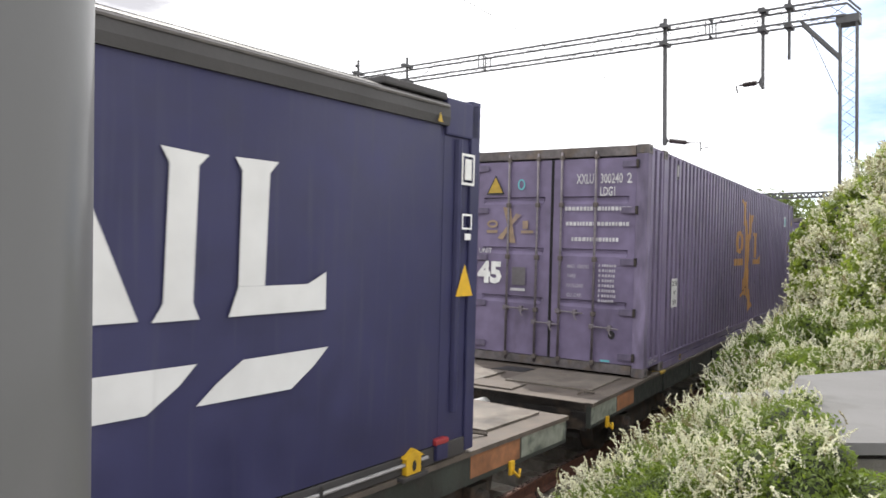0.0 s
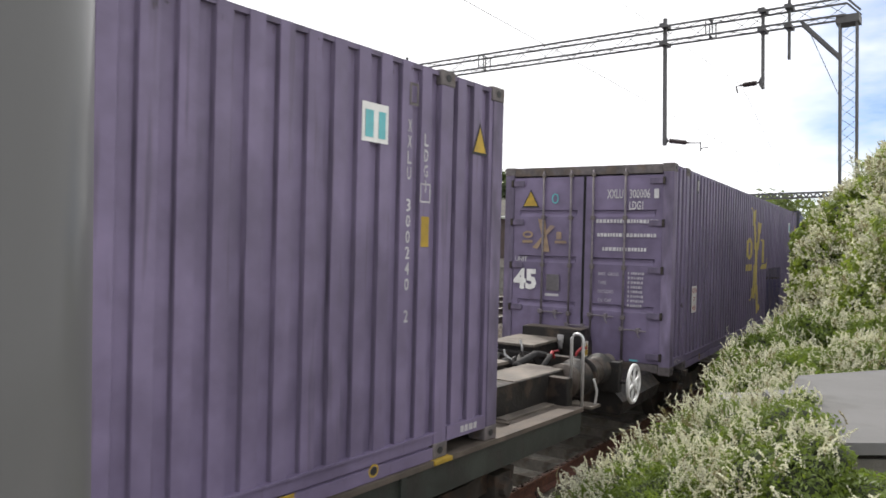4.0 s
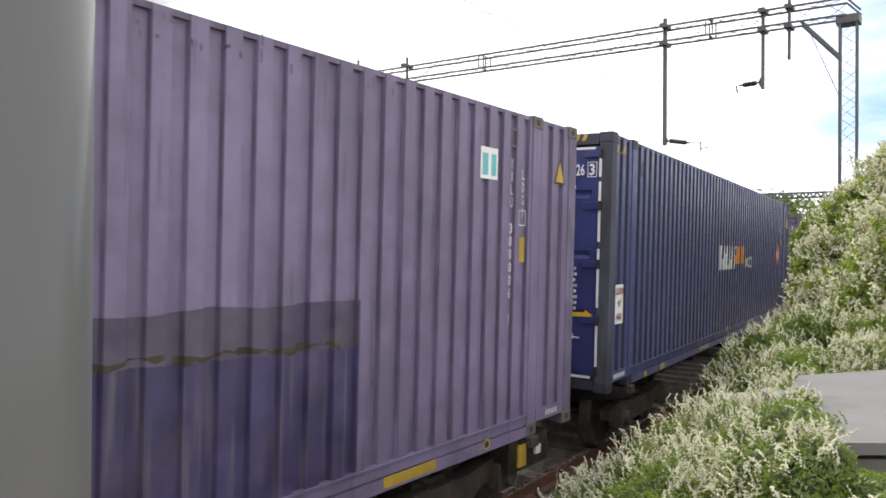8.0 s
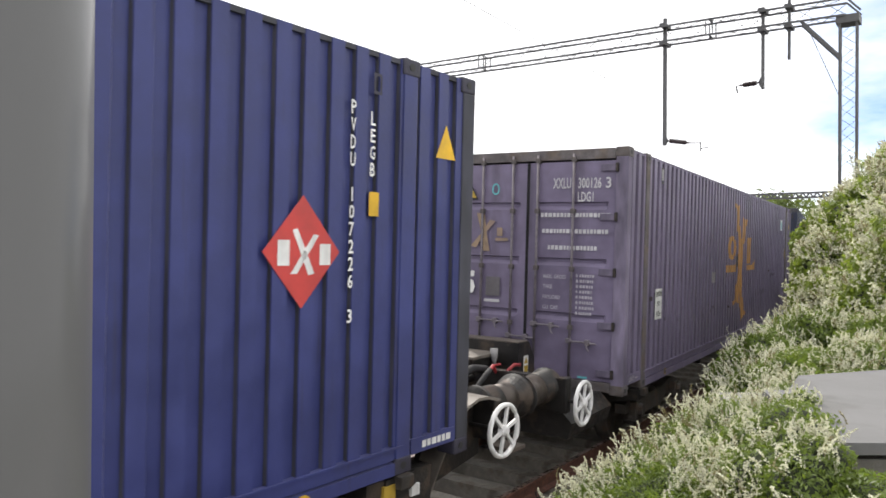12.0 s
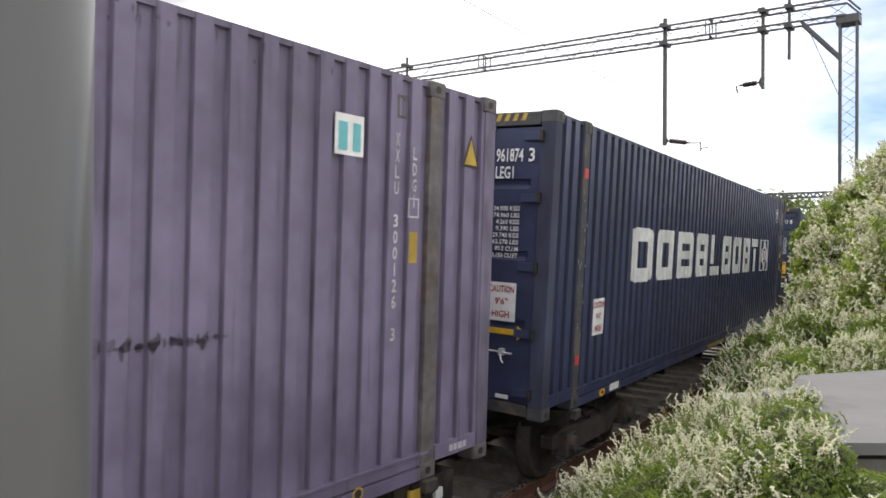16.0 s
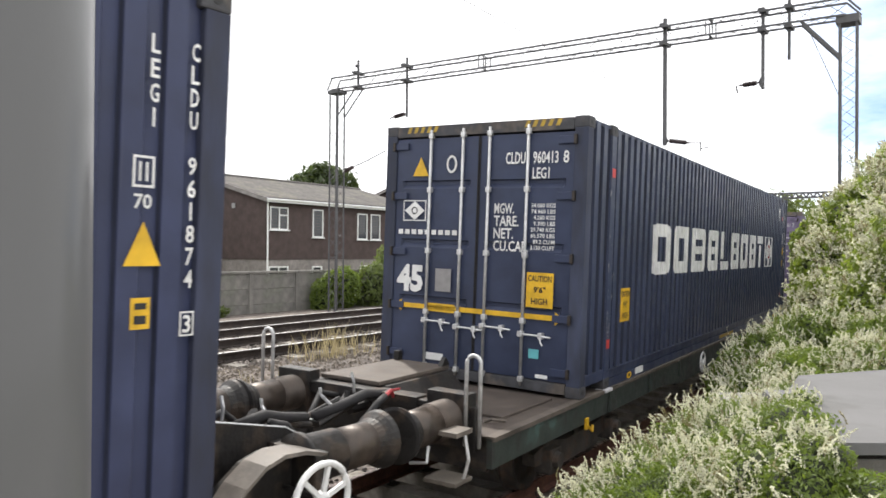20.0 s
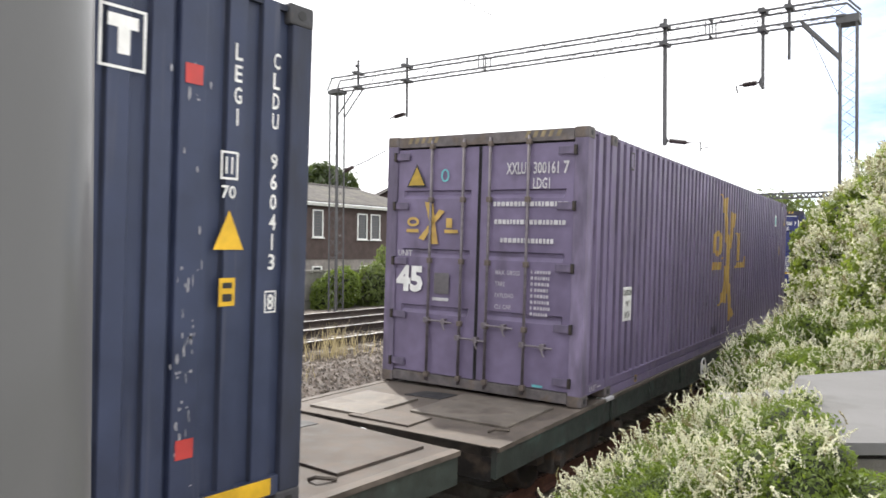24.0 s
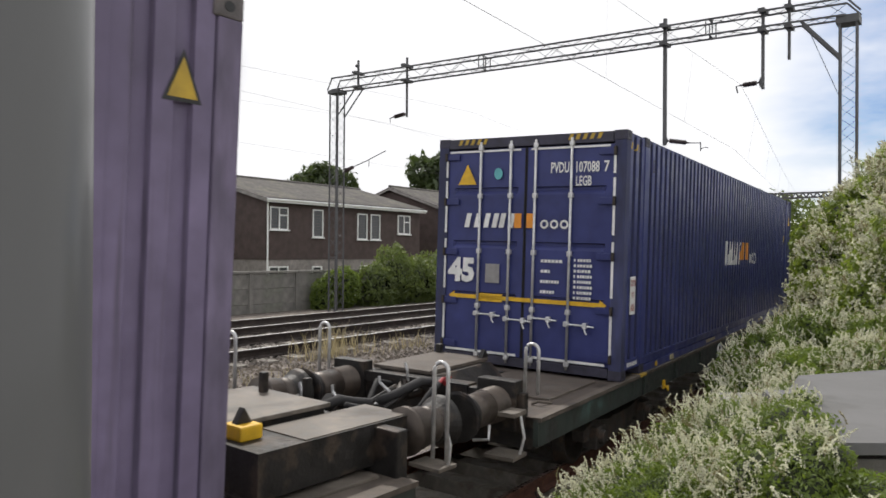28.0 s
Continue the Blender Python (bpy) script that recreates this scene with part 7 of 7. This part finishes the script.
NEAR += [(3.67, 4.35, 1.41, 0.2, 0.2, 0.18), (3.78, 4.13, 1.41, 0.17, 0.17, 0.15), (3.89, 3.83, 1.41, 0.14, 0.14, 0.13), (3.49, 4.72, 1.29, 0.24, 0.24, 0.22), (3.85, 3.68, 1.37, 0.16, 0.16, 0.14), (3.5, 4.35, 1.23, 0.26, 0.26, 0.23)]
MID = [(2.95, 7.7, 0.48, 0.55, 0.8, 0.52), (3.4, 7.9, 0.75, 0.7, 1.1, 0.62), (2.88, 8.8, 0.64, 0.55, 0.9, 0.66), (3.6, 8.6, 0.85, 0.9, 1.0, 0.68)]
MID += [(2.22, 8.51, 0.9, 0.28, 0.28, 0.25), (2.28, 8.8, 1.01, 0.36, 0.36, 0.32), (2.42, 9.15, 1.12, 0.4, 0.4, 0.36), (2.6, 9.54, 1.26, 0.4, 0.4, 0.36), (2.86, 9.73, 1.33, 0.44, 0.44, 0.4), (3.18, 9.71, 1.2, 0.5, 0.5, 0.45), (3.5, 9.46, 1.22, 0.5, 0.5, 0.45), (2.51, 7.73, 0.84, 0.26, 0.26, 0.23), (2.71, 7.88, 0.93, 0.38, 0.38, 0.34), (2.94, 8.05, 1.03, 0.4, 0.4, 0.36), (3.22, 8.13, 1.13, 0.36, 0.36, 0.32)]
MID += [(3.5, 8.21, 1.2, 0.36, 0.36, 0.32), (3.75, 8.15, 1.22, 0.36, 0.36, 0.32), (2.94, 7.05, 0.93, 0.28, 0.28, 0.25), (3.11, 7.05, 1.05, 0.22, 0.22, 0.2)]
TALL = [(3.45, 10.8, 1.1, 0.75, 1.0, 1.2), (3.25, 11.5, 1.3, 0.70, 0.8, 1.2), (4.05, 11.0, 2.0, 0.9, 1.1, 1.3), (4.7, 10.8, 2.2, 1.1, 1.2, 1.4), (4.0, 12.6, 2.3, 1.0, 1.0, 1.5), (3.05, 12.4, 1.6, 0.55, 0.7, 1.2), (3.4, 12.9, 2.2, 0.65, 0.7, 1.1)]
TALL += [(2.64, 12.3, 2.2, 0.52, 0.52, 0.47), (2.63, 12.04, 1.8, 0.5, 0.5, 0.45), (2.61, 11.78, 1.47, 0.45, 0.45, 0.41), (2.9, 12.98, 2.9, 0.56, 0.56, 0.5), (2.81, 12.42, 2.18, 0.6, 0.6, 0.54), (2.85, 11.71, 1.65, 0.55, 0.55, 0.5), (3.18, 13.19, 3.14, 0.56, 0.56, 0.5), (3.14, 12.42, 2.4, 0.6, 0.6, 0.54), (3.2, 11.85, 1.86, 0.6, 0.6, 0.54), (3.26, 11.39, 1.44, 0.5, 0.5, 0.45), (3.53, 13.7, 3.49, 0.72, 0.72, 0.65)]
TALL += [(3.45, 12.65, 2.73, 0.6, 0.6, 0.54), (3.52, 12.08, 2.1, 0.6, 0.6, 0.54), (3.56, 11.62, 1.52, 0.6, 0.6, 0.54), (3.95, 13.27, 3.2, 0.9, 0.9, 0.81), (3.93, 12.39, 1.91, 0.9, 0.9, 0.81), (3.91, 11.51, 1.23, 0.7, 0.7, 0.63), (2.95, 11.17, 1.4, 0.42, 0.42, 0.38)]
shrub("flowering_shrub", "low sprawling vine with creamy white flower sprays", NEAR, 260000, 0.0115, M["leaf_vine"], 15000, 11, 0.10, 34, 0.13, clumped=0.03, floret=0.0095)
shrub("flowering_shrub", "sprawling flowering vine beside the track", MID, 130000, 0.022, M["leaf_vine"], 14000, 12, 0.10, 22, 0.14, clumped=0.10, floret=0.013)
shrub("flowering_shrub", "tall bush smothered in pale flowering vine", TALL, 150000, 0.040, M["leaf_light"], 34000, 13, 0.12, 14, 0.16, clumped=-0.05, floret=0.026)

GREEN_BUSH = [(2.10, 13.2, 2.52, 0.23, 0.3, 0.30), (2.12, 13.2, 2.12, 0.25, 0.3, 0.35), (2.28, 13.3, 2.74, 0.26, 0.3, 0.28), (2.2, 13.2, 1.55, 0.32, 0.4, 0.5), (2.3, 13.2, 0.95, 0.4, 0.4, 0.55), (2.45, 13.3, 2.3, 0.3, 0.35, 0.5), (2.2, 13.25, 2.34, 0.2, 0.25, 0.2), (2.05, 13.2, 1.85, 0.16, 0.2, 0.16)]
shrub("shrub", "leafy bright green bush beside the freight track", GREEN_BUSH, 20000, 0.042, M["leaf_light"], 600, 15, 0, 12, 0.12, core=0.7, clumped=0.2, floret=0.02)


M["stalk"] = material("stalk", (0.16, 0.13, 0.09), 0.8, 0, 0.3, 20, 0)


# out of sight behind the tall bush; added to keep sky off the box sides
DIMMING_HEDGE = [(4.1 - 0.34 * i + 0.25 * math.sin(i * 2.1), 14.3 + 2.3 * i, 1.5 + 0.2 * math.sin(i * 1.3), 1.35, 1.6, 1.9 + 0.2 * math.cos(i * 1.7)) for i in range(12)]
shrub("shrub", "unseen dark hedge added to dim the farther box sides", DIMMING_HEDGE, 26000, 0.16, M["leaf_dark"], 0, 14)


def stray_stalks():
    t = thing("bramble_stalks", "thin bare arching stalks over the ballast", "plant")
    for q in (((2.2, 6.9, 0.5), (2.05, 6.95, 0.66), (1.9, 7.0, 0.70), (1.75, 7.0, 0.64)), ((2.4, 5.2, 0.5), (2.3, 5.3, 0.66), (2.2, 5.35, 0.68))):
        part("stalk", Geo().tube(q, 0.004, 5), M["stalk"], t)


stray_stalks()


def grass_tuft(x, y, h, n, seed):
    rng = random.Random(seed)
    g = Geo()
    z = ground_height(x, y)
    for i in range(n):
        a, l = rng.uniform(0, 6.28), h * rng.uniform(0.5, 1.1)
        px, py = x + rng.gauss(0, 0.18), y + rng.gauss(0, 0.3)
        dx, dy = math.cos(a) * l * 0.35, math.sin(a) * l * 0.35
        w = 0.006
        g.add([(px - w, py, z), (px + w, py, z), (px + dx * 0.5 + w * 0.7, py + dy * 0.5, z + l * 0.65), (px + dx * 0.5 - w * 0.7, py + dy * 0.5, z + l * 0.65), (px + dx, py + dy, z + l * rng.uniform(0.8, 1))], [(0, 1, 2, 3), (3, 2, 4)])
    ob = new("dry_grass", g.mesh("dry_grass", M["straw"]))
    tagged(ob, "dry straw-coloured grass tufts between the tracks", "grass", kind="stuff")


for i, (x, y, h) in enumerate(((-4.95, 9.1, 0.62), (-5.0, 9.6, 0.70), (-5.08, 10.1, 0.5), (-4.1, 7.5, 0.3), (-4.7, 11.2, 0.4), (-4.6, 13.0, 0.4))):
    grass_tuft(x, y, h, 42, 20 + i)


def tree(name, label, x, y, z, h, blobs, leaves, size, mat, seed):
    rng = np.random.default_rng(seed)
    t = thing(name, label, "tree")
    g = Geo()
    g.tube([(x, y, z - 0.3), (x + 0.05, y, z + h * 0.3), (x - 0.05, y + 0.1, z + h * 0.6)], [0.28, 0.2, 0.1], 9)
    for b in blobs:
        g.tube([(x, y, z + h * 0.35), ((x + b[0]) / 2, (y + b[1]) / 2, (z + h * 0.35 + b[2]) / 2 + 0.3), (b[0], b[1], b[2])], [0.12, 0.08, 0.03], 6)
    part("trunk", g, M["bark"], t)
    p, nr = blob_points(blobs, leaves, rng, 0.5, 1.12)
    v, f = leaf_batch(p, nr, size, rng, 0.9)
    part("crown", raw_mesh("crown", v, f, mat), mat, t, kind="stuff")
    return t


def lumps(cx, cy, cz, r, n, seed, flat=0.8):
    rng = random.Random(seed)
    return [(cx + rng.uniform(-r, r) * 0.7, cy + rng.uniform(-r, r) * 0.7, cz + rng.uniform(-r, r) * 0.55 * flat, r * rng.uniform(0.35, 0.6), r * rng.uniform(0.35, 0.6), r * rng.uniform(0.3, 0.5)) for _ in range(n)]


tree("tree", "dark green broad tree behind the houses", -38.7, 25, 0, 8, lumps(-38.7, 25, 7.0, 2.3, 12, 1), 9000, 0.24, M["leaf_tree"], 31)
tree("tree", "dark green rounded tree behind the roof", -40.3, 42.8, 0, 8, lumps(-40.3, 42.8, 7.4, 2.6, 12, 2), 9000, 0.26, M["leaf_tree"], 32)
tree("tree", "dark tree between the houses", -32.6, 49.8, 0, 9, lumps(-32.6, 49.8, 8.2, 2.6, 14, 3), 11000, 0.28, M["leaf_tree"], 33)
tree("tree", "dark tree behind the farther house", -36, 63, 0, 9, lumps(-36, 63, 8.4, 3.0, 12, 4), 9000, 0.30, M["leaf_tree"], 34)
shrub("shrub", "loose green shrub at the foot of the wall", [(-13.0, 19.6, 1.1, 0.7, 0.8, 0.9), (-13.0, 20.6, 1.5, 0.7, 0.9, 1.1), (-13.1, 21.9, 1.2, 0.8, 1.0, 1.0), (-13.1, 23.4, 1.3, 0.8, 1.1, 1.1), (-13.2, 25.0, 1.2, 0.9, 1.3, 1.1)], 20000, 0.06, M["leaf_mid"], 0, 41, core=0.55)
shrub("shrub", "olive green climbing shrub on the wall", [(-13.1, 17.2, 0.85, 0.35, 0.5, 0.65), (-13.0, 18.1, 1.15, 0.4, 0.55, 0.7), (-13.0, 17.5, 1.4, 0.3, 0.35, 0.35)], 6000, 0.05, M["leaf_vine"], 0, 42, core=0.5)
shrub("shrub", "small green creeper on the concrete wall", [(-13.25, 11.9, 1.0, 0.2, 0.5, 0.5), (-13.1, 12.4, 0.65, 0.3, 0.9, 0.25)], 4000, 0.045, M["leaf_mid"], 0, 43)


def far_wood():
    rng = np.random.default_rng(77)
    bl = []
    for i in range(26):
        bl.append((-42 + i * 2.0 + rng.uniform(-1, 1), 100 + rng.uniform(-6, 6), 5.6 + rng.uniform(-0.8, 1.4), 2.6, 2.6, 2.2 + rng.uniform(0, 1.2)))
        bl.append((-42 + i * 2.0 + rng.uniform(-1, 1), 99 + rng.uniform(-6, 6), 2.2, 2.8, 2.4, 3.0))
    t = thing("far_trees", "distant belt of green trees", "trees", kind="stuff")
    p, nr = blob_points(bl, 50000, rng, 0.6, 1.1)
    v, f = leaf_batch(p, nr, 0.32, rng)
    part("foliage", raw_mesh("foliage", v, f, M["leaf_mid"]), M["leaf_mid"], t, kind="stuff")


far_wood()


# ------------------------------------------------------------------ wall and houses
def boundary_wall():
    w = thing("wall_boundary", "grey concrete panel wall beside the main line", "wall", kind="structure")
    panel = Geo().box(-0.05, 0.05, 0.02, 1.78, 0.0, 0.46, 0.012).mesh("panel", M["concrete"])
    postm = Geo().box(-0.08, 0.08, -0.07, 0.07, 0.0, 1.42, 0.012).mesh("wall_post", M["concrete"])
    cope = Geo().box(-0.10, 0.10, 0.01, 1.84, 0.0, 0.07, 0.012).mesh("coping", M["concrete"])
    for i in range(24):
        y = -4 + i * 1.85
        part("wall_post", postm, M["concrete"], w, m=pose(-13.5, y, 0.28))
        for k in range(3):
            part("panel", panel, M["concrete"], w, m=pose(-13.5, y + 0.04, 0.30 + k * 0.467))
        part("coping", cope, M["concrete"], w, m=pose(-13.5, y, 1.705))


boundary_wall()


def window_unit(parent, x, y, z, wid, hgt, split, facing):
    """A white framed window in a wall; facing 'x' looks along +x, 'y' along -y."""
    m = pose(x, y, z) if facing == "x" else pose(x, y, z, 0, 0, -90)
    t = 0.06
    corners = [(0, 0, 1, 1), (wid, 0, -1, 1), (wid, hgt, -1, -1), (0, hgt, 1, -1)]
    fr = Geo().rings([[(-0.03, a, b), (0.05, a, b), (0.05, a + i * t, b + j * t), (-0.03, a + i * t, b + j * t)] for a, b, i, j in corners], False, True)
    w = part("window", fr, M["upvc"], parent, "white plastic window frame", m)
    if split:
        part("mullion", Geo().box(-0.03, 0.05, wid * 0.5 - t / 2, wid * 0.5 + t / 2, t, hgt - t), M["upvc"], w)
    if split == "cross":
        part("transom", Geo().box(-0.03, 0.048, wid * 0.5 + t / 2, wid - t, hgt * 0.62, hgt * 0.62 + t), M["upvc"], w)
    part("pane", Geo().box(-0.01, 0.0, t, wid - t, t, hgt - t), M["glass"], w)
    part("sill", Geo().box(0.0, 0.12, -0.05, wid + 0.05, -0.05, 0.0), M["upvc"], w)
    part("curtain", Geo().box(-0.06, -0.05, t, wid * 0.42, t, hgt - t), M["curtain"], w)


def house(label, x0, x1, y0, y1, eave, ridge, wins, gable_up=True):
    """Two storeys with tile-hung upper walls. The ridge runs along y; x1 is the track side."""
    h = thing("house", label, "house", "houses behind the wall")
    g = Geo().box(x0, x1, y0, y1, -0.3, 2.0)
    part("ground_floor_wall", g, M["render_wall"], h, "grey rendered lower wall")
    # upper wall in courses of hung tiles
    upper = Geo()
    xm = (x0 + x1) / 2
    upper.prism([(x0 - 0.04, 2.0), (x1 + 0.04, 2.0), (x1 + 0.04, eave), (xm, ridge - 0.1), (x0 - 0.04, eave)], "y", y0 - 0.04, y1 + 0.04)
    part("upper_wall", upper, M["tilehung"], h, "dark brown tile-hung upper wall")
    lines = Geo()
    z = 2.1
    while z < eave - 0.05:
        lines.box(x1 + 0.03, x1 + 0.052, y0 - 0.05, y1 + 0.05, z, z + 0.02)
        z += 0.14
    part("tile_edges", lines, M["tilehung"], h)
    # roof: two slopes of ribbed tiles
    o = 0.35
    for sx in (1, -1):
        xe = x1 + o if sx > 0 else x0 - o
        sl = (ridge - eave) / ((x1 - x0) / 2)
        ze = eave - o * sl
        rf = Geo()
        n = int((y1 - y0 + 0.5) / 0.15)
        for i in range(n + 1):
            y = y0 - 0.25 + (y1 - y0 + 0.5) * i / n
            d = 0.05 if i % 2 else 0.0
            for q in range(9):
                f = q / 8
                rf.v.append((xe + (xm - xe) * f, y, ze + (ridge - ze) * f + 0.08 + d))
        for i in range(n):
            for q in range(8):
                rf.f.append((i * 9 + q, i * 9 + q + 1, (i + 1) * 9 + q + 1, (i + 1) * 9 + q))
        r = part("roof", rf, M["roof"], h, "weathered brown-grey ribbed tile roof")
        part("roof_deck", Geo().prism([(xe, ze), (xm, ridge), (xm, ridge + 0.06), (xe, ze + 0.06)], "y", y0 - 0.24, y1 + 0.24), M["tilehung"], r)
        part("fascia", Geo().box(*sorted((xe - 0.02 * sx, xe + 0.03 * sx)), y0 - 0.25, y1 + 0.25, ze - 0.12, ze + 0.06), M["upvc"], h, "white fascia board")
        part("gutter", Geo().tube([(xe + 0.07 * sx, y0 - 0.25, ze + 0.0), (xe + 0.07 * sx, y1 + 0.25, ze + 0.0)], 0.05, 6), M["upvc"], h)
        if sx > 0:
            part("bargeboard", Geo().prism([(xe, ze - 0.12), (xm, ridge - 0.14), (xm, ridge + 0.05), (xe, ze + 0.07)], "y", y0 - 0.3, y0 - 0.26), M["bargeboard"], h)
        else:
            part("bargeboard", Geo().prism([(xe, ze - 0.12), (xm, ridge - 0.14), (xm, ridge + 0.05), (xe, ze + 0.07)], "y", y0 - 0.3, y0 - 0.26), M["bargeboard"], h)
    part("ridge_tiles", Geo().tube([(xm, y0 - 0.25, ridge + 0.1), (xm, y1 + 0.25, ridge + 0.1)], 0.11, 8), M["roof"], h)
    for y, z, wd, hh, sp in wins:
        window_unit(h, x1 + 0.045, y, z, wd, hh, sp, "x")
    return h


h1 = house("brown tile-hung terrace house with white windows", -32.8, -22.8, 22.9, 34.4, 4.90, 6.24, [(23.08, 3.41, 1.12, 1.09, "cross"), (25.80, 3.1, 0.72, 1.40, ""), (29.05, 3.05, 0.78, 1.40, ""), (30.10, 3.05, 0.78, 1.40, ""), (32.4, 3.41, 1.12, 1.09, "cross"), (23.02, 0.72, 1.2, 0.95, "two"), (25.80, 0.72, 0.66, 0.93, ""), (29.3, 0.72, 1.4, 0.93, "two")])
h2 = house("brown tile-hung house with a white-framed window", -33.4, -23.6, 2.0, 16.65, 4.82, 6.25, [(15.12, 3.2, 1.2, 1.16, "cross"), (12.0, 3.2, 1.2, 1.16, "cross")])
h3 = house("brown tile-hung house farther along the wall", -32.2, -22.4, 37.2, 56, 4.95, 6.6, [(38.6, 3.4, 1.3, 1.25, "two"), (43.6, 3.4, 1.2, 1.25, "two"), (48.5, 3.4, 1.2, 1.25, "two")])


def link_wing(h):
    """The set-back range that joins the two nearer houses."""
    part("link_wall", Geo().prism([(-41, -0.3), (-33.6, -0.3), (-33.6, 5.0), (-37.3, 6.3), (-41, 5.0)], "y", 14.5, 26.5), M["tilehung"], h, "dark brown set-back wall")
    part("link_roof", Geo().prism([(-33.3, 4.96), (-37.3, 6.36), (-37.3, 6.46), (-33.3, 5.06)], "y", 14.4, 26.6), M["roof"], h, "weathered roof of the joining range")
    part("link_roof", Geo().prism([(-41.3, 4.96), (-37.3, 6.36), (-37.3, 6.46), (-41.3, 5.06)], "y", 14.4, 26.6), M["roof"], h)


link_wing(h2)


def downpipe(h, x, y, z0, z1):
    part("downpipe", Geo().tube([(x, y, z0), (x, y, z1), (x + 0.25, y, z1 + 0.12)], 0.045, 8), M["upvc"], h, "white downpipe")


downpipe(h1, -22.70, 22.92, 0.3, 4.7)
downpipe(h2, -23.48, 16.45, 0.3, 4.6)


def wall_sign():
    t = thing("notice_board", "small blank white notice on the concrete wall", "sign")
    part("board", Geo().box(-13.40, -13.385, 9.66, 9.86, 1.38, 1.70, 0.004), M["upvc"], t)
    part("bracket", Geo().box(-13.45, -13.40, 9.74, 9.78, 1.2, 1.6), M["galv"], t)


wall_sign()


M["grey_box"] = material("grey_box", (0.34, 0.34, 0.34), 0.5, 0, 0.2, 5, 0)


def meter_box():
    """A grey cable box with a looped white cable on the gable wall."""
    y = 22.84
    part("cable_box", Geo().box(-29.79, -28.72, y - 0.22, y, 2.36, 3.05, 0.02), M["grey_box"], h1, "pale grey cable box")
    part("cable_loop", Geo().tube([(-28.28 + 0.26 * math.cos(a), y - 0.06, 2.55 + 0.28 * math.sin(a)) for a in [2 * math.pi * i / 16 for i in range(16)]], 0.06, 6, True), M["upvc"], h1, "coiled white cable")
    part("cable_drop", Geo().tube([(-28.1, y - 0.05, 4.42), (-28.08, y - 0.05, 3.6), (-28.3, y - 0.05, 2.8)], 0.045, 6), M["upvc"], h1)
    part("cable_drop", Geo().tube([(-28.06, y - 0.05, 4.42), (-27.98, y - 0.05, 3.4), (-28.2, y - 0.05, 2.7)], 0.03, 6), M["upvc"], h1)
    part("cable_hook", Geo().box(-28.32, -27.82, y - 0.14, y, 4.40, 4.48), M["upvc"], h1)
    part("wall_vent", Geo().box(-25.2, -24.98, y - 0.06, y, 4.48, 4.72, 0.01), M["grey_box"], h1)
    part("wall_vent", Geo().box(-27.38, -26.95, y + 0.0, y + 0.06, 1.75, 2.0, 0.01), M["upvc"], h1)


meter_box()


motions()
